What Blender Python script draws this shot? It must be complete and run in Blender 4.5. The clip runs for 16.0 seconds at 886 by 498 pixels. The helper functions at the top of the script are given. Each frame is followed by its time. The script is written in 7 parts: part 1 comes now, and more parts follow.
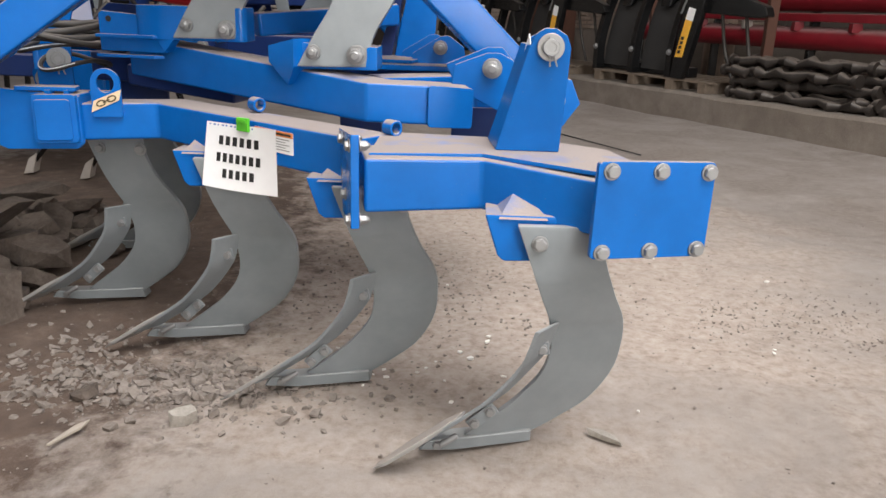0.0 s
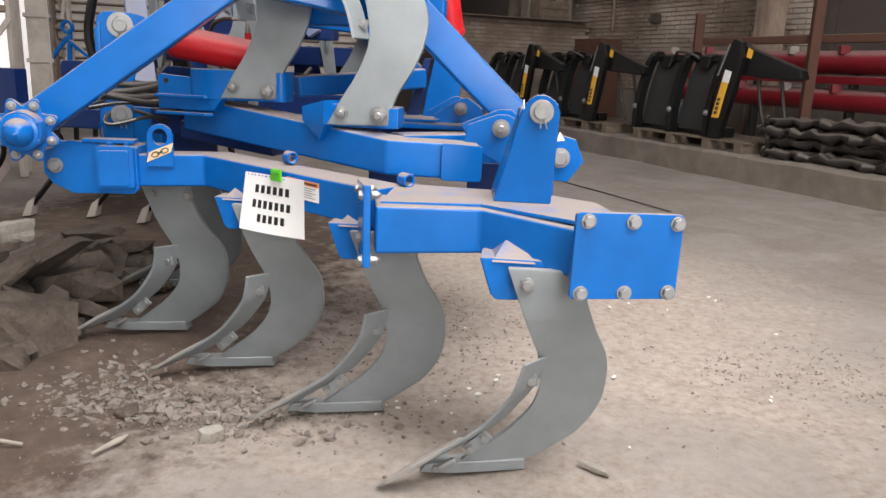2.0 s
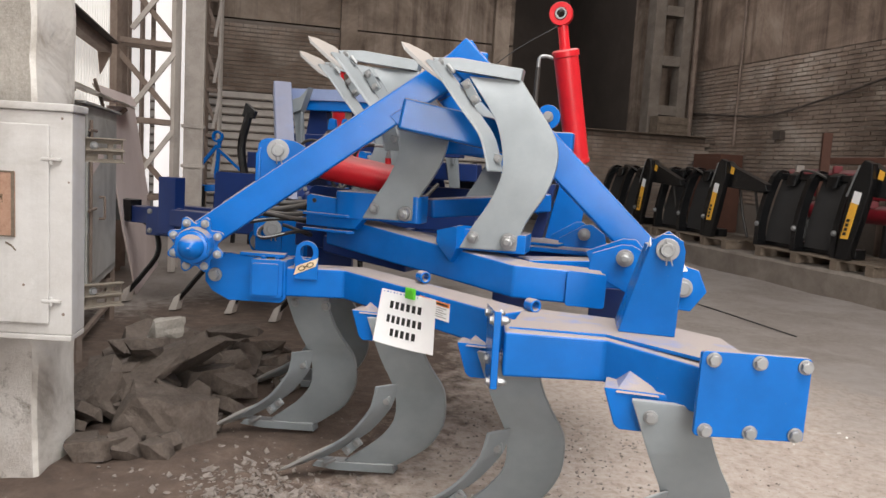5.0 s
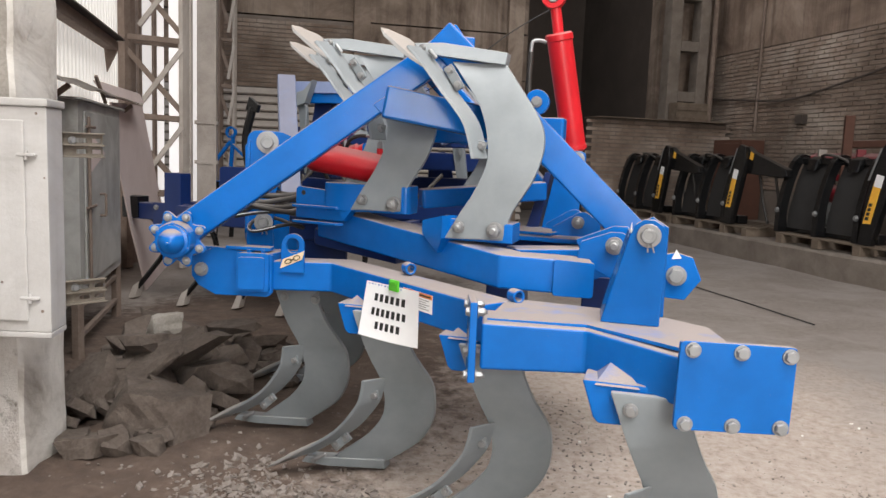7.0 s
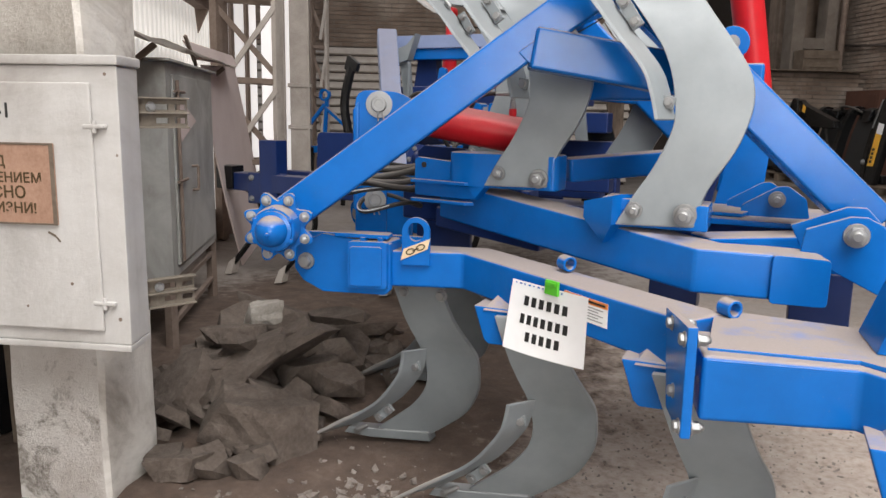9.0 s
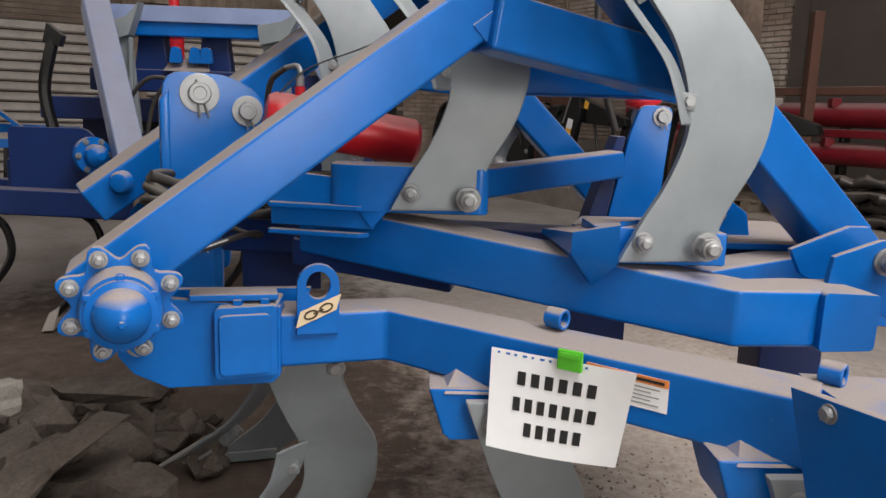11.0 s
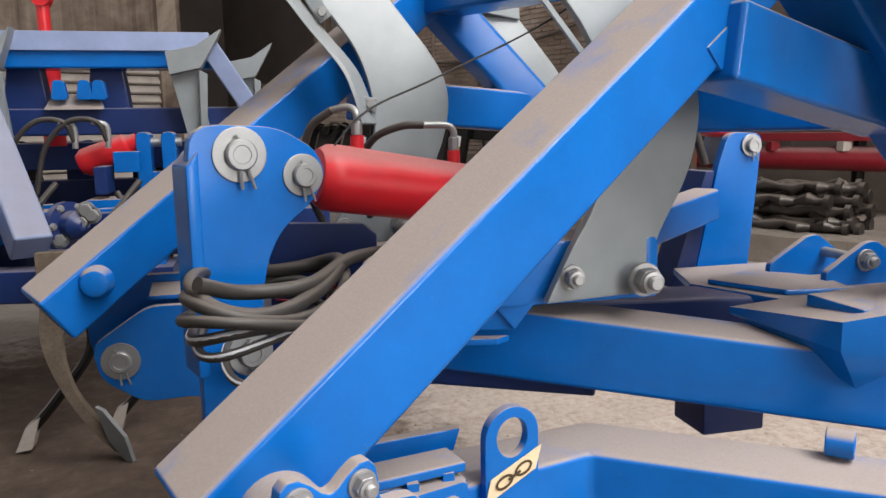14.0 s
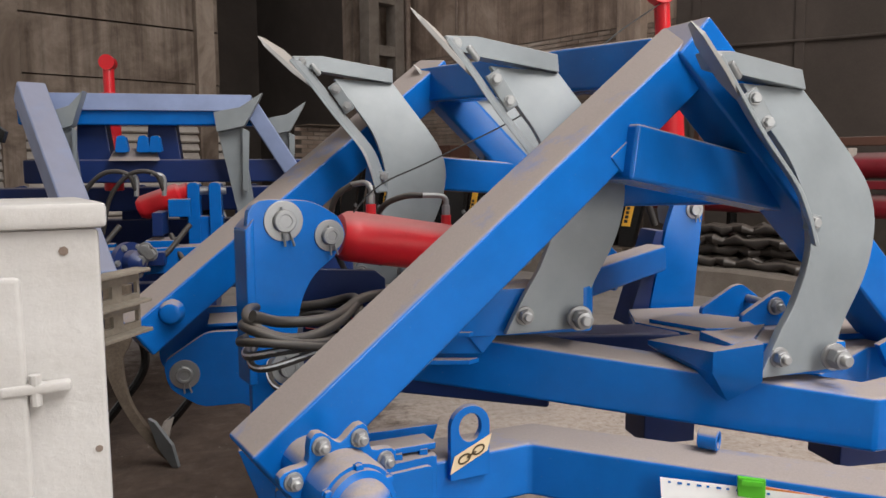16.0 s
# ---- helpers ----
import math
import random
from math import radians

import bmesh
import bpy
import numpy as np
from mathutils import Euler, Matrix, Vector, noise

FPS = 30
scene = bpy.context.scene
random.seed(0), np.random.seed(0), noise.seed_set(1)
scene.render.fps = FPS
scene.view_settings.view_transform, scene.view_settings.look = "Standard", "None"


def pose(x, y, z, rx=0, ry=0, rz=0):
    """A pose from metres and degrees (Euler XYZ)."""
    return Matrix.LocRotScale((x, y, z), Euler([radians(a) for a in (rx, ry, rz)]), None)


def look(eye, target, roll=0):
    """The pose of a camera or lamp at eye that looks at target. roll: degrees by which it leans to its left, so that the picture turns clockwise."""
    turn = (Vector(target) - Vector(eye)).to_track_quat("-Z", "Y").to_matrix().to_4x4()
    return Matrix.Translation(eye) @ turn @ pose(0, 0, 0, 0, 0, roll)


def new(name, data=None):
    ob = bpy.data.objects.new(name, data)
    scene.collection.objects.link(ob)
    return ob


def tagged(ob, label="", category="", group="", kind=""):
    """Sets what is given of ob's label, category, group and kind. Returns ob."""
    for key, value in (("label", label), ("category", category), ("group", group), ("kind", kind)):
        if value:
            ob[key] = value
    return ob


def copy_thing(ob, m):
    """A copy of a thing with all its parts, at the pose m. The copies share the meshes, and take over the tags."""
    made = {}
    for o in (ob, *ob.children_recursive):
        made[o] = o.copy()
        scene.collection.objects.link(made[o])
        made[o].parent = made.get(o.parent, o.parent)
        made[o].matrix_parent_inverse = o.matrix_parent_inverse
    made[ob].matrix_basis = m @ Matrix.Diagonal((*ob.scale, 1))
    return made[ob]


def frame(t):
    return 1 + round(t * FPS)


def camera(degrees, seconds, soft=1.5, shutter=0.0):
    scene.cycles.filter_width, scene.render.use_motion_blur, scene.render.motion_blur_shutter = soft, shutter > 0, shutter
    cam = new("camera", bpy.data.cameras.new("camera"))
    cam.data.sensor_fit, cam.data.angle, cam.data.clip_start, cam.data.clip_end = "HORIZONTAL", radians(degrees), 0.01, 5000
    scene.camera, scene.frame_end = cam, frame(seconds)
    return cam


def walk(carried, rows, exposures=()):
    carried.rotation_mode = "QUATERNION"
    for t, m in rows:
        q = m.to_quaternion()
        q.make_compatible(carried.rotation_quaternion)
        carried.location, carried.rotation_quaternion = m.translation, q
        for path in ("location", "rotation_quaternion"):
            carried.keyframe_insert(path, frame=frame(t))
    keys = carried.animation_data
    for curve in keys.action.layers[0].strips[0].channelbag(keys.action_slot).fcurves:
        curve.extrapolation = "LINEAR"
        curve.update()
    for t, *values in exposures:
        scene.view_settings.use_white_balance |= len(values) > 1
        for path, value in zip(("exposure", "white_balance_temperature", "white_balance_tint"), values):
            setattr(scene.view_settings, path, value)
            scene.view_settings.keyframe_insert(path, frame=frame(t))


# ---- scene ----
cam = camera(60.5, 16.0)
PATH = [
    (0, (0.422, -0.183, 1.166), (0.348, 1.722, 0.565), 1.7),
    (0.5, (0.49, -0.32, 1.175), (0.258, 1.595, 0.647), 1.8),
    (1, (0.522, -0.372, 1.167), (0.211, 1.546, 0.694), 2.1),
    (1.5, (0.545, -0.396, 1.18), (0.323, 1.527, 0.68), 2.5),
    (2, (0.565, -0.408, 1.2), (0.359, 1.525, 0.731), 2.1),
    (2.5, (0.567, -0.429, 1.213), (0.371, 1.509, 0.759), 1.8),
    (3, (0.562, -0.421, 1.227), (0.3, 1.529, 0.869), -0.2),
    (3.5, (0.569, -0.442, 1.264), (0.244, 1.518, 1.034), -0.9),
    (4, (0.556, -0.437, 1.274), (0.056, 1.491, 1.092), 0.3),
    (4.5, (0.555, -0.479, 1.29), (0.003, 1.43, 1.071), 2.3),
    (5, (0.525, -0.548, 1.291), (0.019, 1.375, 1.073), 3.3),
    (5.2, (0.51, -0.596, 1.29), (0.008, 1.327, 1.064), 3.5),
    (7.3, (0.659, -0.361, 1.278), (0.054, 1.53, 1.032), 1.4),
    (7.5, (0.589, -0.301, 1.27), (-0.066, 1.57, 1.003), 1.2),
    (8, (0.422, -0.206, 1.305), (-0.215, 1.675, 1.061), 0.9),
    (8.5, (0.318, -0.056, 1.277), (-0.48, 1.75, 0.956), 0.4),
    (9, (0.244, 0.085, 1.285), (-0.53, 1.895, 0.936), 1.0),
    (9.5, (0.044, 0.223, 1.276), (-0.497, 2.121, 0.951), 2.3),
    (9.7, (-0.03, 0.282, 1.269), (-0.477, 2.207, 0.965), 2.5),
    (11.8, (-0.887, 0.937, 1.298), (-0.67, 2.876, 0.857), 0.7),
    (12, (-0.939, 1.013, 1.299), (-0.722, 2.947, 0.839), 0.1),
    (12.5, (-1.06, 1.232, 1.339), (-0.832, 3.181, 0.948), -1.4),
    (13, (-1.191, 1.361, 1.348), (-0.685, 3.272, 1.045), -1.6),
    (13.5, (-1.235, 1.393, 1.343), (-0.62, 3.269, 1.024), -1.5),
    (14, (-1.155, 1.294, 1.36), (-0.702, 3.217, 1.048), -1.0),
    (14.5, (-1.033, 1.138, 1.343), (-0.591, 3.066, 1.045), -0.1),
    (15, (-1.046, 1.015, 1.363), (-0.535, 2.92, 1.033), -0.2),
    (15.5, (-1.162, 0.867, 1.41), (-0.622, 2.771, 1.122), -0.7),
    (16, (-1.176, 0.791, 1.462), (-0.785, 2.74, 1.24), -0.3),
]
walk(cam, [(t, look(eye, target, roll)) for t, eye, target, roll in PATH],
     [(0, 0.43), (1.2, 0.52), (5.2, 0.42), (9.6, 0.36), (11.7, 0.0), (12.6, 0.2), (13.0, 0.56), (13.4, 0.62), (14.4, 0.57), (15, 0.38), (15.5, 0.18), (16, 0.2)])

# ---- world and light ----
world = bpy.data.worlds.new("world")
scene.world = world
world.use_nodes = True
wn = world.node_tree.nodes
sky = wn.new("ShaderNodeTexSky")
sky.sky_type = "NISHITA"
sky.sun_disc = False
sky.sun_elevation, sky.sun_rotation = radians(40), radians(200)
world.node_tree.links.new(sky.outputs[0], wn["Background"].inputs[0])
wn["Background"].inputs[1].default_value = 0.055
scene.view_settings.exposure = 0.45


def area_lamp(name, eye, target, sx, sy, power, color=(1, 1, 1)):
    data = bpy.data.lights.new(name, "AREA")
    data.shape, data.size, data.size_y, data.energy, data.color = "RECTANGLE", sx, sy, power, color
    ob = new(name, data)
    ob.matrix_world = look(eye, target)
    return ob


# daylight: an assumed roof lantern out of view and the glazed side, plus fill lamps
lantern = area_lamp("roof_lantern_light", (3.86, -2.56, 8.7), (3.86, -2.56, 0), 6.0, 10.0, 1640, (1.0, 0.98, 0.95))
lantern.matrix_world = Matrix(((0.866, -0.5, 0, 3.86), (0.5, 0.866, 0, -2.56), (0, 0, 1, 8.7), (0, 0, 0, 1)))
# fill lamp added for the far floor and platform; no second lantern is known
far_fill = area_lamp("far_fill_light", (-0.29, 10.63, 8.7), (-0.29, 10.63, 0), 4.0, 8.0, 150, (1.0, 0.955, 0.9))
far_fill.matrix_world = Matrix(((0.866, -0.5, 0, -0.29), (0.5, 0.866, 0, 10.63), (0, 0, 1, 8.7), (0, 0, 0, 1)))
# fill lamp added from behind the walk; no gate stands there
area_lamp("front_fill_light", (3.8, -9.3, 3.0), (0.2, 2.0, 1.0), 6, 5, 1000, (1.0, 0.975, 0.935))

# ---- materials ----
def material(name, rough=0.5, metal=0.0, coat=0.0):
    m = bpy.data.materials.new(name)
    m.use_nodes = True
    b = m.node_tree.nodes["Principled BSDF"]
    b.inputs["Roughness"].default_value, b.inputs["Metallic"].default_value = rough, metal
    b.inputs["Coat Weight"].default_value = coat
    return m, m.node_tree.nodes, m.node_tree.links, b


def noise_node(n, l, scale, detail=6, rough=0.6, distortion=0.0, object_space=True, stretch=None):
    t = n.new("ShaderNodeTexNoise")
    t.inputs["Scale"].default_value, t.inputs["Detail"].default_value = scale, detail
    t.inputs["Roughness"].default_value, t.inputs["Distortion"].default_value = rough, distortion
    g = n.new("ShaderNodeNewGeometry")
    if stretch:
        v = n.new("ShaderNodeVectorMath")
        v.operation = "MULTIPLY"
        v.inputs[1].default_value = stretch
        l.new(g.outputs["Position"], v.inputs[0])
        l.new(v.outputs[0], t.inputs["Vector"])
    else:
        l.new(g.outputs["Position"], t.inputs["Vector"])
    return t


def ramp(n, l, src, stops):
    r = n.new("ShaderNodeValToRGB")
    r.color_ramp.elements.remove(r.color_ramp.elements[1])
    r.color_ramp.elements[0].position = stops[0][0]
    r.color_ramp.elements[0].color = (*stops[0][1], 1)
    for p, c in stops[1:]:
        e = r.color_ramp.elements.new(p)
        e.color = (*c, 1)
    l.new(src, r.inputs[0])
    return r.outputs[0]


def mix(n, l, fac, a, b, kind="MIX"):
    m = n.new("ShaderNodeMix")
    m.data_type, m.blend_type = "RGBA", kind
    for sock, v in ((m.inputs[0], fac), (m.inputs[6], a), (m.inputs[7], b)):
        if isinstance(v, (int, float)):
            sock.default_value = v
        elif isinstance(v, tuple):
            sock.default_value = (*v, 1)
        else:
            l.new(v, sock)
    return m.outputs[2]


def maths(n, l, op, a, b=0.0, clamp=False):
    m = n.new("ShaderNodeMath")
    m.operation, m.use_clamp = op, clamp
    for sock, v in ((m.inputs[0], a), (m.inputs[1], b)):
        if isinstance(v, (int, float)):
            sock.default_value = v
        else:
            l.new(v, sock)
    return m.outputs[0]


def bump(n, l, b, height, strength=0.3, distance=0.01):
    k = n.new("ShaderNodeBump")
    k.inputs["Strength"].default_value, k.inputs["Distance"].default_value = strength, distance
    l.new(height, k.inputs["Height"])
    l.new(k.outputs[0], b.inputs["Normal"])
    return k


def settled(n, l, lo=0.45, hi=0.75, patchy=5.0):
    """How much dust lies on a face that looks up."""
    g = n.new("ShaderNodeNewGeometry")
    x = n.new("ShaderNodeSeparateXYZ")
    l.new(g.outputs["Normal"], x.inputs[0])
    up = n.new("ShaderNodeMapRange")
    up.inputs[1].default_value, up.inputs[2].default_value = lo, hi
    l.new(x.outputs[2], up.inputs[0])
    t = noise_node(n, l, patchy, 8, 0.65)
    k = n.new("ShaderNodeMapRange")
    k.inputs[1].default_value, k.inputs[2].default_value, k.inputs[3].default_value, k.inputs[4].default_value = 0.28, 0.46, 0.45, 1.0
    l.new(t.outputs[0], k.inputs[0])
    return maths(n, l, "MULTIPLY", up.outputs[0], k.outputs[0], True)


def painted(name, color, rough, dust=1.0, dust_color=(0.3, 0.256, 0.24), metal=0.0, vary=0.12, scratch=True):
    m, n, l, b = material(name, rough, metal)
    t = noise_node(n, l, 6, 5)
    dark = tuple(c * (1 - vary) for c in color)
    light = tuple(min(1, c * (1 + vary)) for c in color)
    base = ramp(n, l, t.outputs[0], [(0.3, dark), (0.7, light)])
    if scratch:
        s = noise_node(n, l, 160, 3, 0.5, 0.6)
        sc = n.new("ShaderNodeMapRange")
        sc.inputs[1].default_value, sc.inputs[2].default_value, sc.inputs[4].default_value = 0.7, 0.77, 0.2
        l.new(s.outputs[0], sc.inputs[0])
        base = mix(n, l, sc.outputs[0], base, dust_color)
    d = maths(n, l, "MULTIPLY", settled(n, l), dust)
    fine = noise_node(n, l, 220, 4)
    dc = ramp(n, l, fine.outputs[0], [(0.35, tuple(c * 0.94 for c in dust_color)), (0.65, tuple(c * 1.05 for c in dust_color))])
    l.new(mix(n, l, d, base, dc), b.inputs["Base Color"])
    r = n.new("ShaderNodeMapRange")
    r.inputs[3].default_value, r.inputs[4].default_value = rough, 0.92
    l.new(d, r.inputs[0])
    l.new(maths(n, l, "ADD", r.outputs[0], maths(n, l, "MULTIPLY", maths(n, l, "SUBTRACT", fine.outputs[0], 0.5), 0.08)), b.inputs["Roughness"])
    wav = noise_node(n, l, 28, 3)
    bump(n, l, b, wav.outputs[0], 0.03, 0.01)
    return m


BLUE = painted("blue_paint", (0.003, 0.122, 0.46), 0.24)
BLUE.node_tree.nodes["Principled BSDF"].inputs["Specular IOR Level"].default_value = 0.34
NAVY = painted("dark_navy", (0.007, 0.024, 0.115), 0.36, 0.4)
# pale blue of the folded plough's post and brace, and its beam's sheen
PALE_BLUE = painted("pale_blue_tone", (0.2, 0.25, 0.41), 0.45, 0.5)
SHARE = painted("worn_share_steel", (0.27, 0.262, 0.255), 0.5, 0.7, (0.4, 0.34, 0.295))
GREY = painted("grey_paint", (0.213, 0.235, 0.25), 0.36, 0.35, (0.42, 0.39, 0.36))
RED = painted("red_paint", (0.55, 0.012, 0.02), 0.35, 0.5)
DARK_RED = painted("dark_red_paint", (0.19, 0.007, 0.015), 0.45, 0.5)
BLACK = painted("black_paint", (0.006, 0.006, 0.0065), 0.25, 0.12, (0.2, 0.18, 0.16))
ZINC = painted("zinc_plate", (0.34, 0.345, 0.35), 0.5, 0.3, metal=0.82)
RUBBER = painted("hose_rubber", (0.035, 0.031, 0.028), 0.5, 0.4, (0.2, 0.17, 0.15))
PALE_WOOD = painted("split_wood", (0.34, 0.3, 0.25), 0.8, 0.3)


def plain(name, color, rough=0.6, metal=0.0, glow=0.0, vary=0.1):
    m, n, l, b = material(name, rough, metal)
    t = noise_node(n, l, 35, 5)
    l.new(ramp(n, l, t.outputs[0], [(0.3, tuple(c * (1 - vary) for c in color)), (0.7, tuple(min(1, c * (1 + vary * 0.6)) for c in color))]), b.inputs["Base Color"])
    if glow:
        b.inputs["Emission Color"].default_value = (*color, 1)
        b.inputs["Emission Strength"].default_value = glow
    return m


PAPER = plain("paper", (0.84, 0.84, 0.85), 0.45, 0.0, 0.0, 0.02)
INK = plain("black_ink", (0.015, 0.015, 0.015), 0.6)
INK_GREY = plain("grey_ink", (0.3, 0.3, 0.3), 0.6)
BEIGE = plain("beige_label", (0.7, 0.56, 0.36), 0.5)
BROWN_INK = plain("brown_ink", (0.06, 0.035, 0.01), 0.6)
ORANGE = plain("orange_print", (0.75, 0.25, 0.06), 0.5)
YELLOW = plain("yellow_print", (0.85, 0.45, 0.05), 0.5)
GREEN = plain("green_plastic", (0.1, 0.5, 0.03), 0.35)
HOSE_TEXT = plain("white_print", (0.7, 0.72, 0.75), 0.5)
RUST_RED = painted("rusty_red_oxide", (0.085, 0.035, 0.022), 0.8, 0.5)


def rough_stone(name, lo, mid, hi, scale=6, rough=0.95, strength=0.5, distance=0.02, fine=90):
    m, n, l, b = material(name, rough)
    t = noise_node(n, l, scale, 10, 0.65, 0.3)
    f = noise_node(n, l, fine, 6, 0.7)
    c = ramp(n, l, t.outputs[0], [(0.25, lo), (0.5, mid), (0.75, hi)])
    c = mix(n, l, 0.35, c, ramp(n, l, f.outputs[0], [(0.3, lo), (0.7, hi)]))
    l.new(c, b.inputs["Base Color"])
    h = maths(n, l, "ADD", t.outputs[0], maths(n, l, "MULTIPLY", f.outputs[0], 0.35))
    bump(n, l, b, h, strength, distance)
    return m


CONCRETE = rough_stone("old_concrete", (0.12, 0.1, 0.083), (0.22, 0.192, 0.163), (0.33, 0.298, 0.262), 3)


def streaked(name, lo, mid, hi, scale, amount=0.85, rough=0.95, relief=0.5):
    """A grimy wall: blotches, with soot and damp that ran down it in streaks."""
    m, n, l, b = material(name, rough)
    base = ramp(n, l, noise_node(n, l, scale, 10, 0.68, 0.6).outputs[0], [(0.36, lo), (0.5, mid), (0.66, hi)])
    co = n.new("ShaderNodeTexCoord")
    mp = n.new("ShaderNodeMapping")
    mp.inputs["Scale"].default_value = (3.2, 3.2, 0.16)
    l.new(co.outputs["Object"], mp.inputs[0])
    runs = noise_node(n, l, 1.0, 9, 0.7)
    l.new(mp.outputs[0], runs.inputs["Vector"])
    soot = ramp(n, l, runs.outputs[0], [(0.36, (0.45, 0.42, 0.4)), (0.52, (1, 1, 1)), (0.7, (1.0, 0.97, 0.93))])
    l.new(mix(n, l, amount, base, soot, "MULTIPLY"), b.inputs["Base Color"])
    bump(n, l, b, noise_node(n, l, 30, 8, 0.7).outputs[0], relief, 0.012)
    return m


KERB = rough_stone("worn_kerb_concrete", (0.09, 0.072, 0.058), (0.165, 0.138, 0.116), (0.26, 0.226, 0.197), 3)
WHITEWASH = streaked("whitewashed_concrete", (0.33, 0.295, 0.26), (0.57, 0.54, 0.505), (0.72, 0.69, 0.65), 2.6, 0.55, 0.95, 0.7)
SLAB = rough_stone("broken_concrete", (0.042, 0.031, 0.025), (0.092, 0.07, 0.057), (0.185, 0.15, 0.127), 8, strength=0.9, fine=60)
BARE = rough_stone("bare_stained_concrete", (0.15, 0.13, 0.11), (0.3, 0.272, 0.24), (0.46, 0.43, 0.395), 3.5, strength=0.6)
PANEL = rough_stone("pale_ribbed_panel", (0.45, 0.42, 0.38), (0.6, 0.57, 0.53), (0.7, 0.67, 0.63), 1.2, 0.8, 0.15)
PLASTER = streaked("grimy_plaster", (0.15, 0.107, 0.082), (0.26, 0.193, 0.152), (0.4, 0.315, 0.255), 0.8)
DIRTY_WALL = streaked("grimy_panel", (0.115, 0.084, 0.064), (0.22, 0.17, 0.135), (0.35, 0.285, 0.234), 0.9)
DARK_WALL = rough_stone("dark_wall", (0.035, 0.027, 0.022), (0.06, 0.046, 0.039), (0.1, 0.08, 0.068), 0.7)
BROWN_STEEL = rough_stone("brown_grimed_steel", (0.09, 0.075, 0.058), (0.16, 0.135, 0.107), (0.24, 0.207, 0.17), 5, 0.65, 0.15)
STEEL = rough_stone("grimy_steel", (0.24, 0.205, 0.18), (0.42, 0.375, 0.335), (0.55, 0.505, 0.465), 3, 0.7, 0.15)
RUST = rough_stone("rusty_steel", (0.11, 0.075, 0.058), (0.19, 0.14, 0.112), (0.27, 0.215, 0.18), 8, 0.8, 0.2)


def chipped():
    """Whitewash flaking off coarse concrete: pale coat, bare stony patches, brown damp at two scales."""
    m, n, l, b = material("flaking_whitewash", 0.95)
    big = noise_node(n, l, 4.5, 10, 0.72, 0.5)
    fine = noise_node(n, l, 70, 8, 0.75)
    coat = ramp(n, l, noise_node(n, l, 2.0, 9, 0.65).outputs[0], [(0.35, (0.4, 0.35, 0.31)), (0.5, (0.58, 0.54, 0.51)), (0.65, (0.68, 0.65, 0.62))])
    stony = ramp(n, l, fine.outputs[0], [(0.36, (0.13, 0.108, 0.09)), (0.5, (0.31, 0.278, 0.25)), (0.64, (0.5, 0.465, 0.43))])
    bare = ramp(n, l, big.outputs[0], [(0.53, (0, 0, 0)), (0.6, (0.9, 0.9, 0.9))])
    l.new(mix(n, l, bare, coat, stony), b.inputs["Base Color"])
    h = maths(n, l, "SUBTRACT", maths(n, l, "MULTIPLY", fine.outputs[0], 0.6), maths(n, l, "MULTIPLY", big.outputs[0], 0.9))
    bump(n, l, b, h, 0.8, 0.02)
    return m


CHIPPED = chipped()
CABINET = streaked("cream_cabinet_paint", (0.37, 0.345, 0.325), (0.47, 0.452, 0.438), (0.54, 0.525, 0.515), 2.4, 0.2, 0.55, 0.2)
CABINET_GREY = streaked("grey_cabinet_paint", (0.27, 0.26, 0.24), (0.36, 0.355, 0.34), (0.44, 0.435, 0.42), 3, 0.25, 0.5, 0.12)
PINK = rough_stone("faded_pink_sheet", (0.52, 0.42, 0.4), (0.62, 0.52, 0.5), (0.68, 0.58, 0.56), 3, 0.7, 0.1)
COPPER_SIGN = rough_stone("stencil_board", (0.22, 0.115, 0.075), (0.36, 0.215, 0.15), (0.46, 0.3, 0.22), 6, 0.6, 0.1)
WOOD = rough_stone("weathered_wood", (0.07, 0.05, 0.036), (0.13, 0.098, 0.072), (0.22, 0.175, 0.135), 9, 0.85, 0.3)


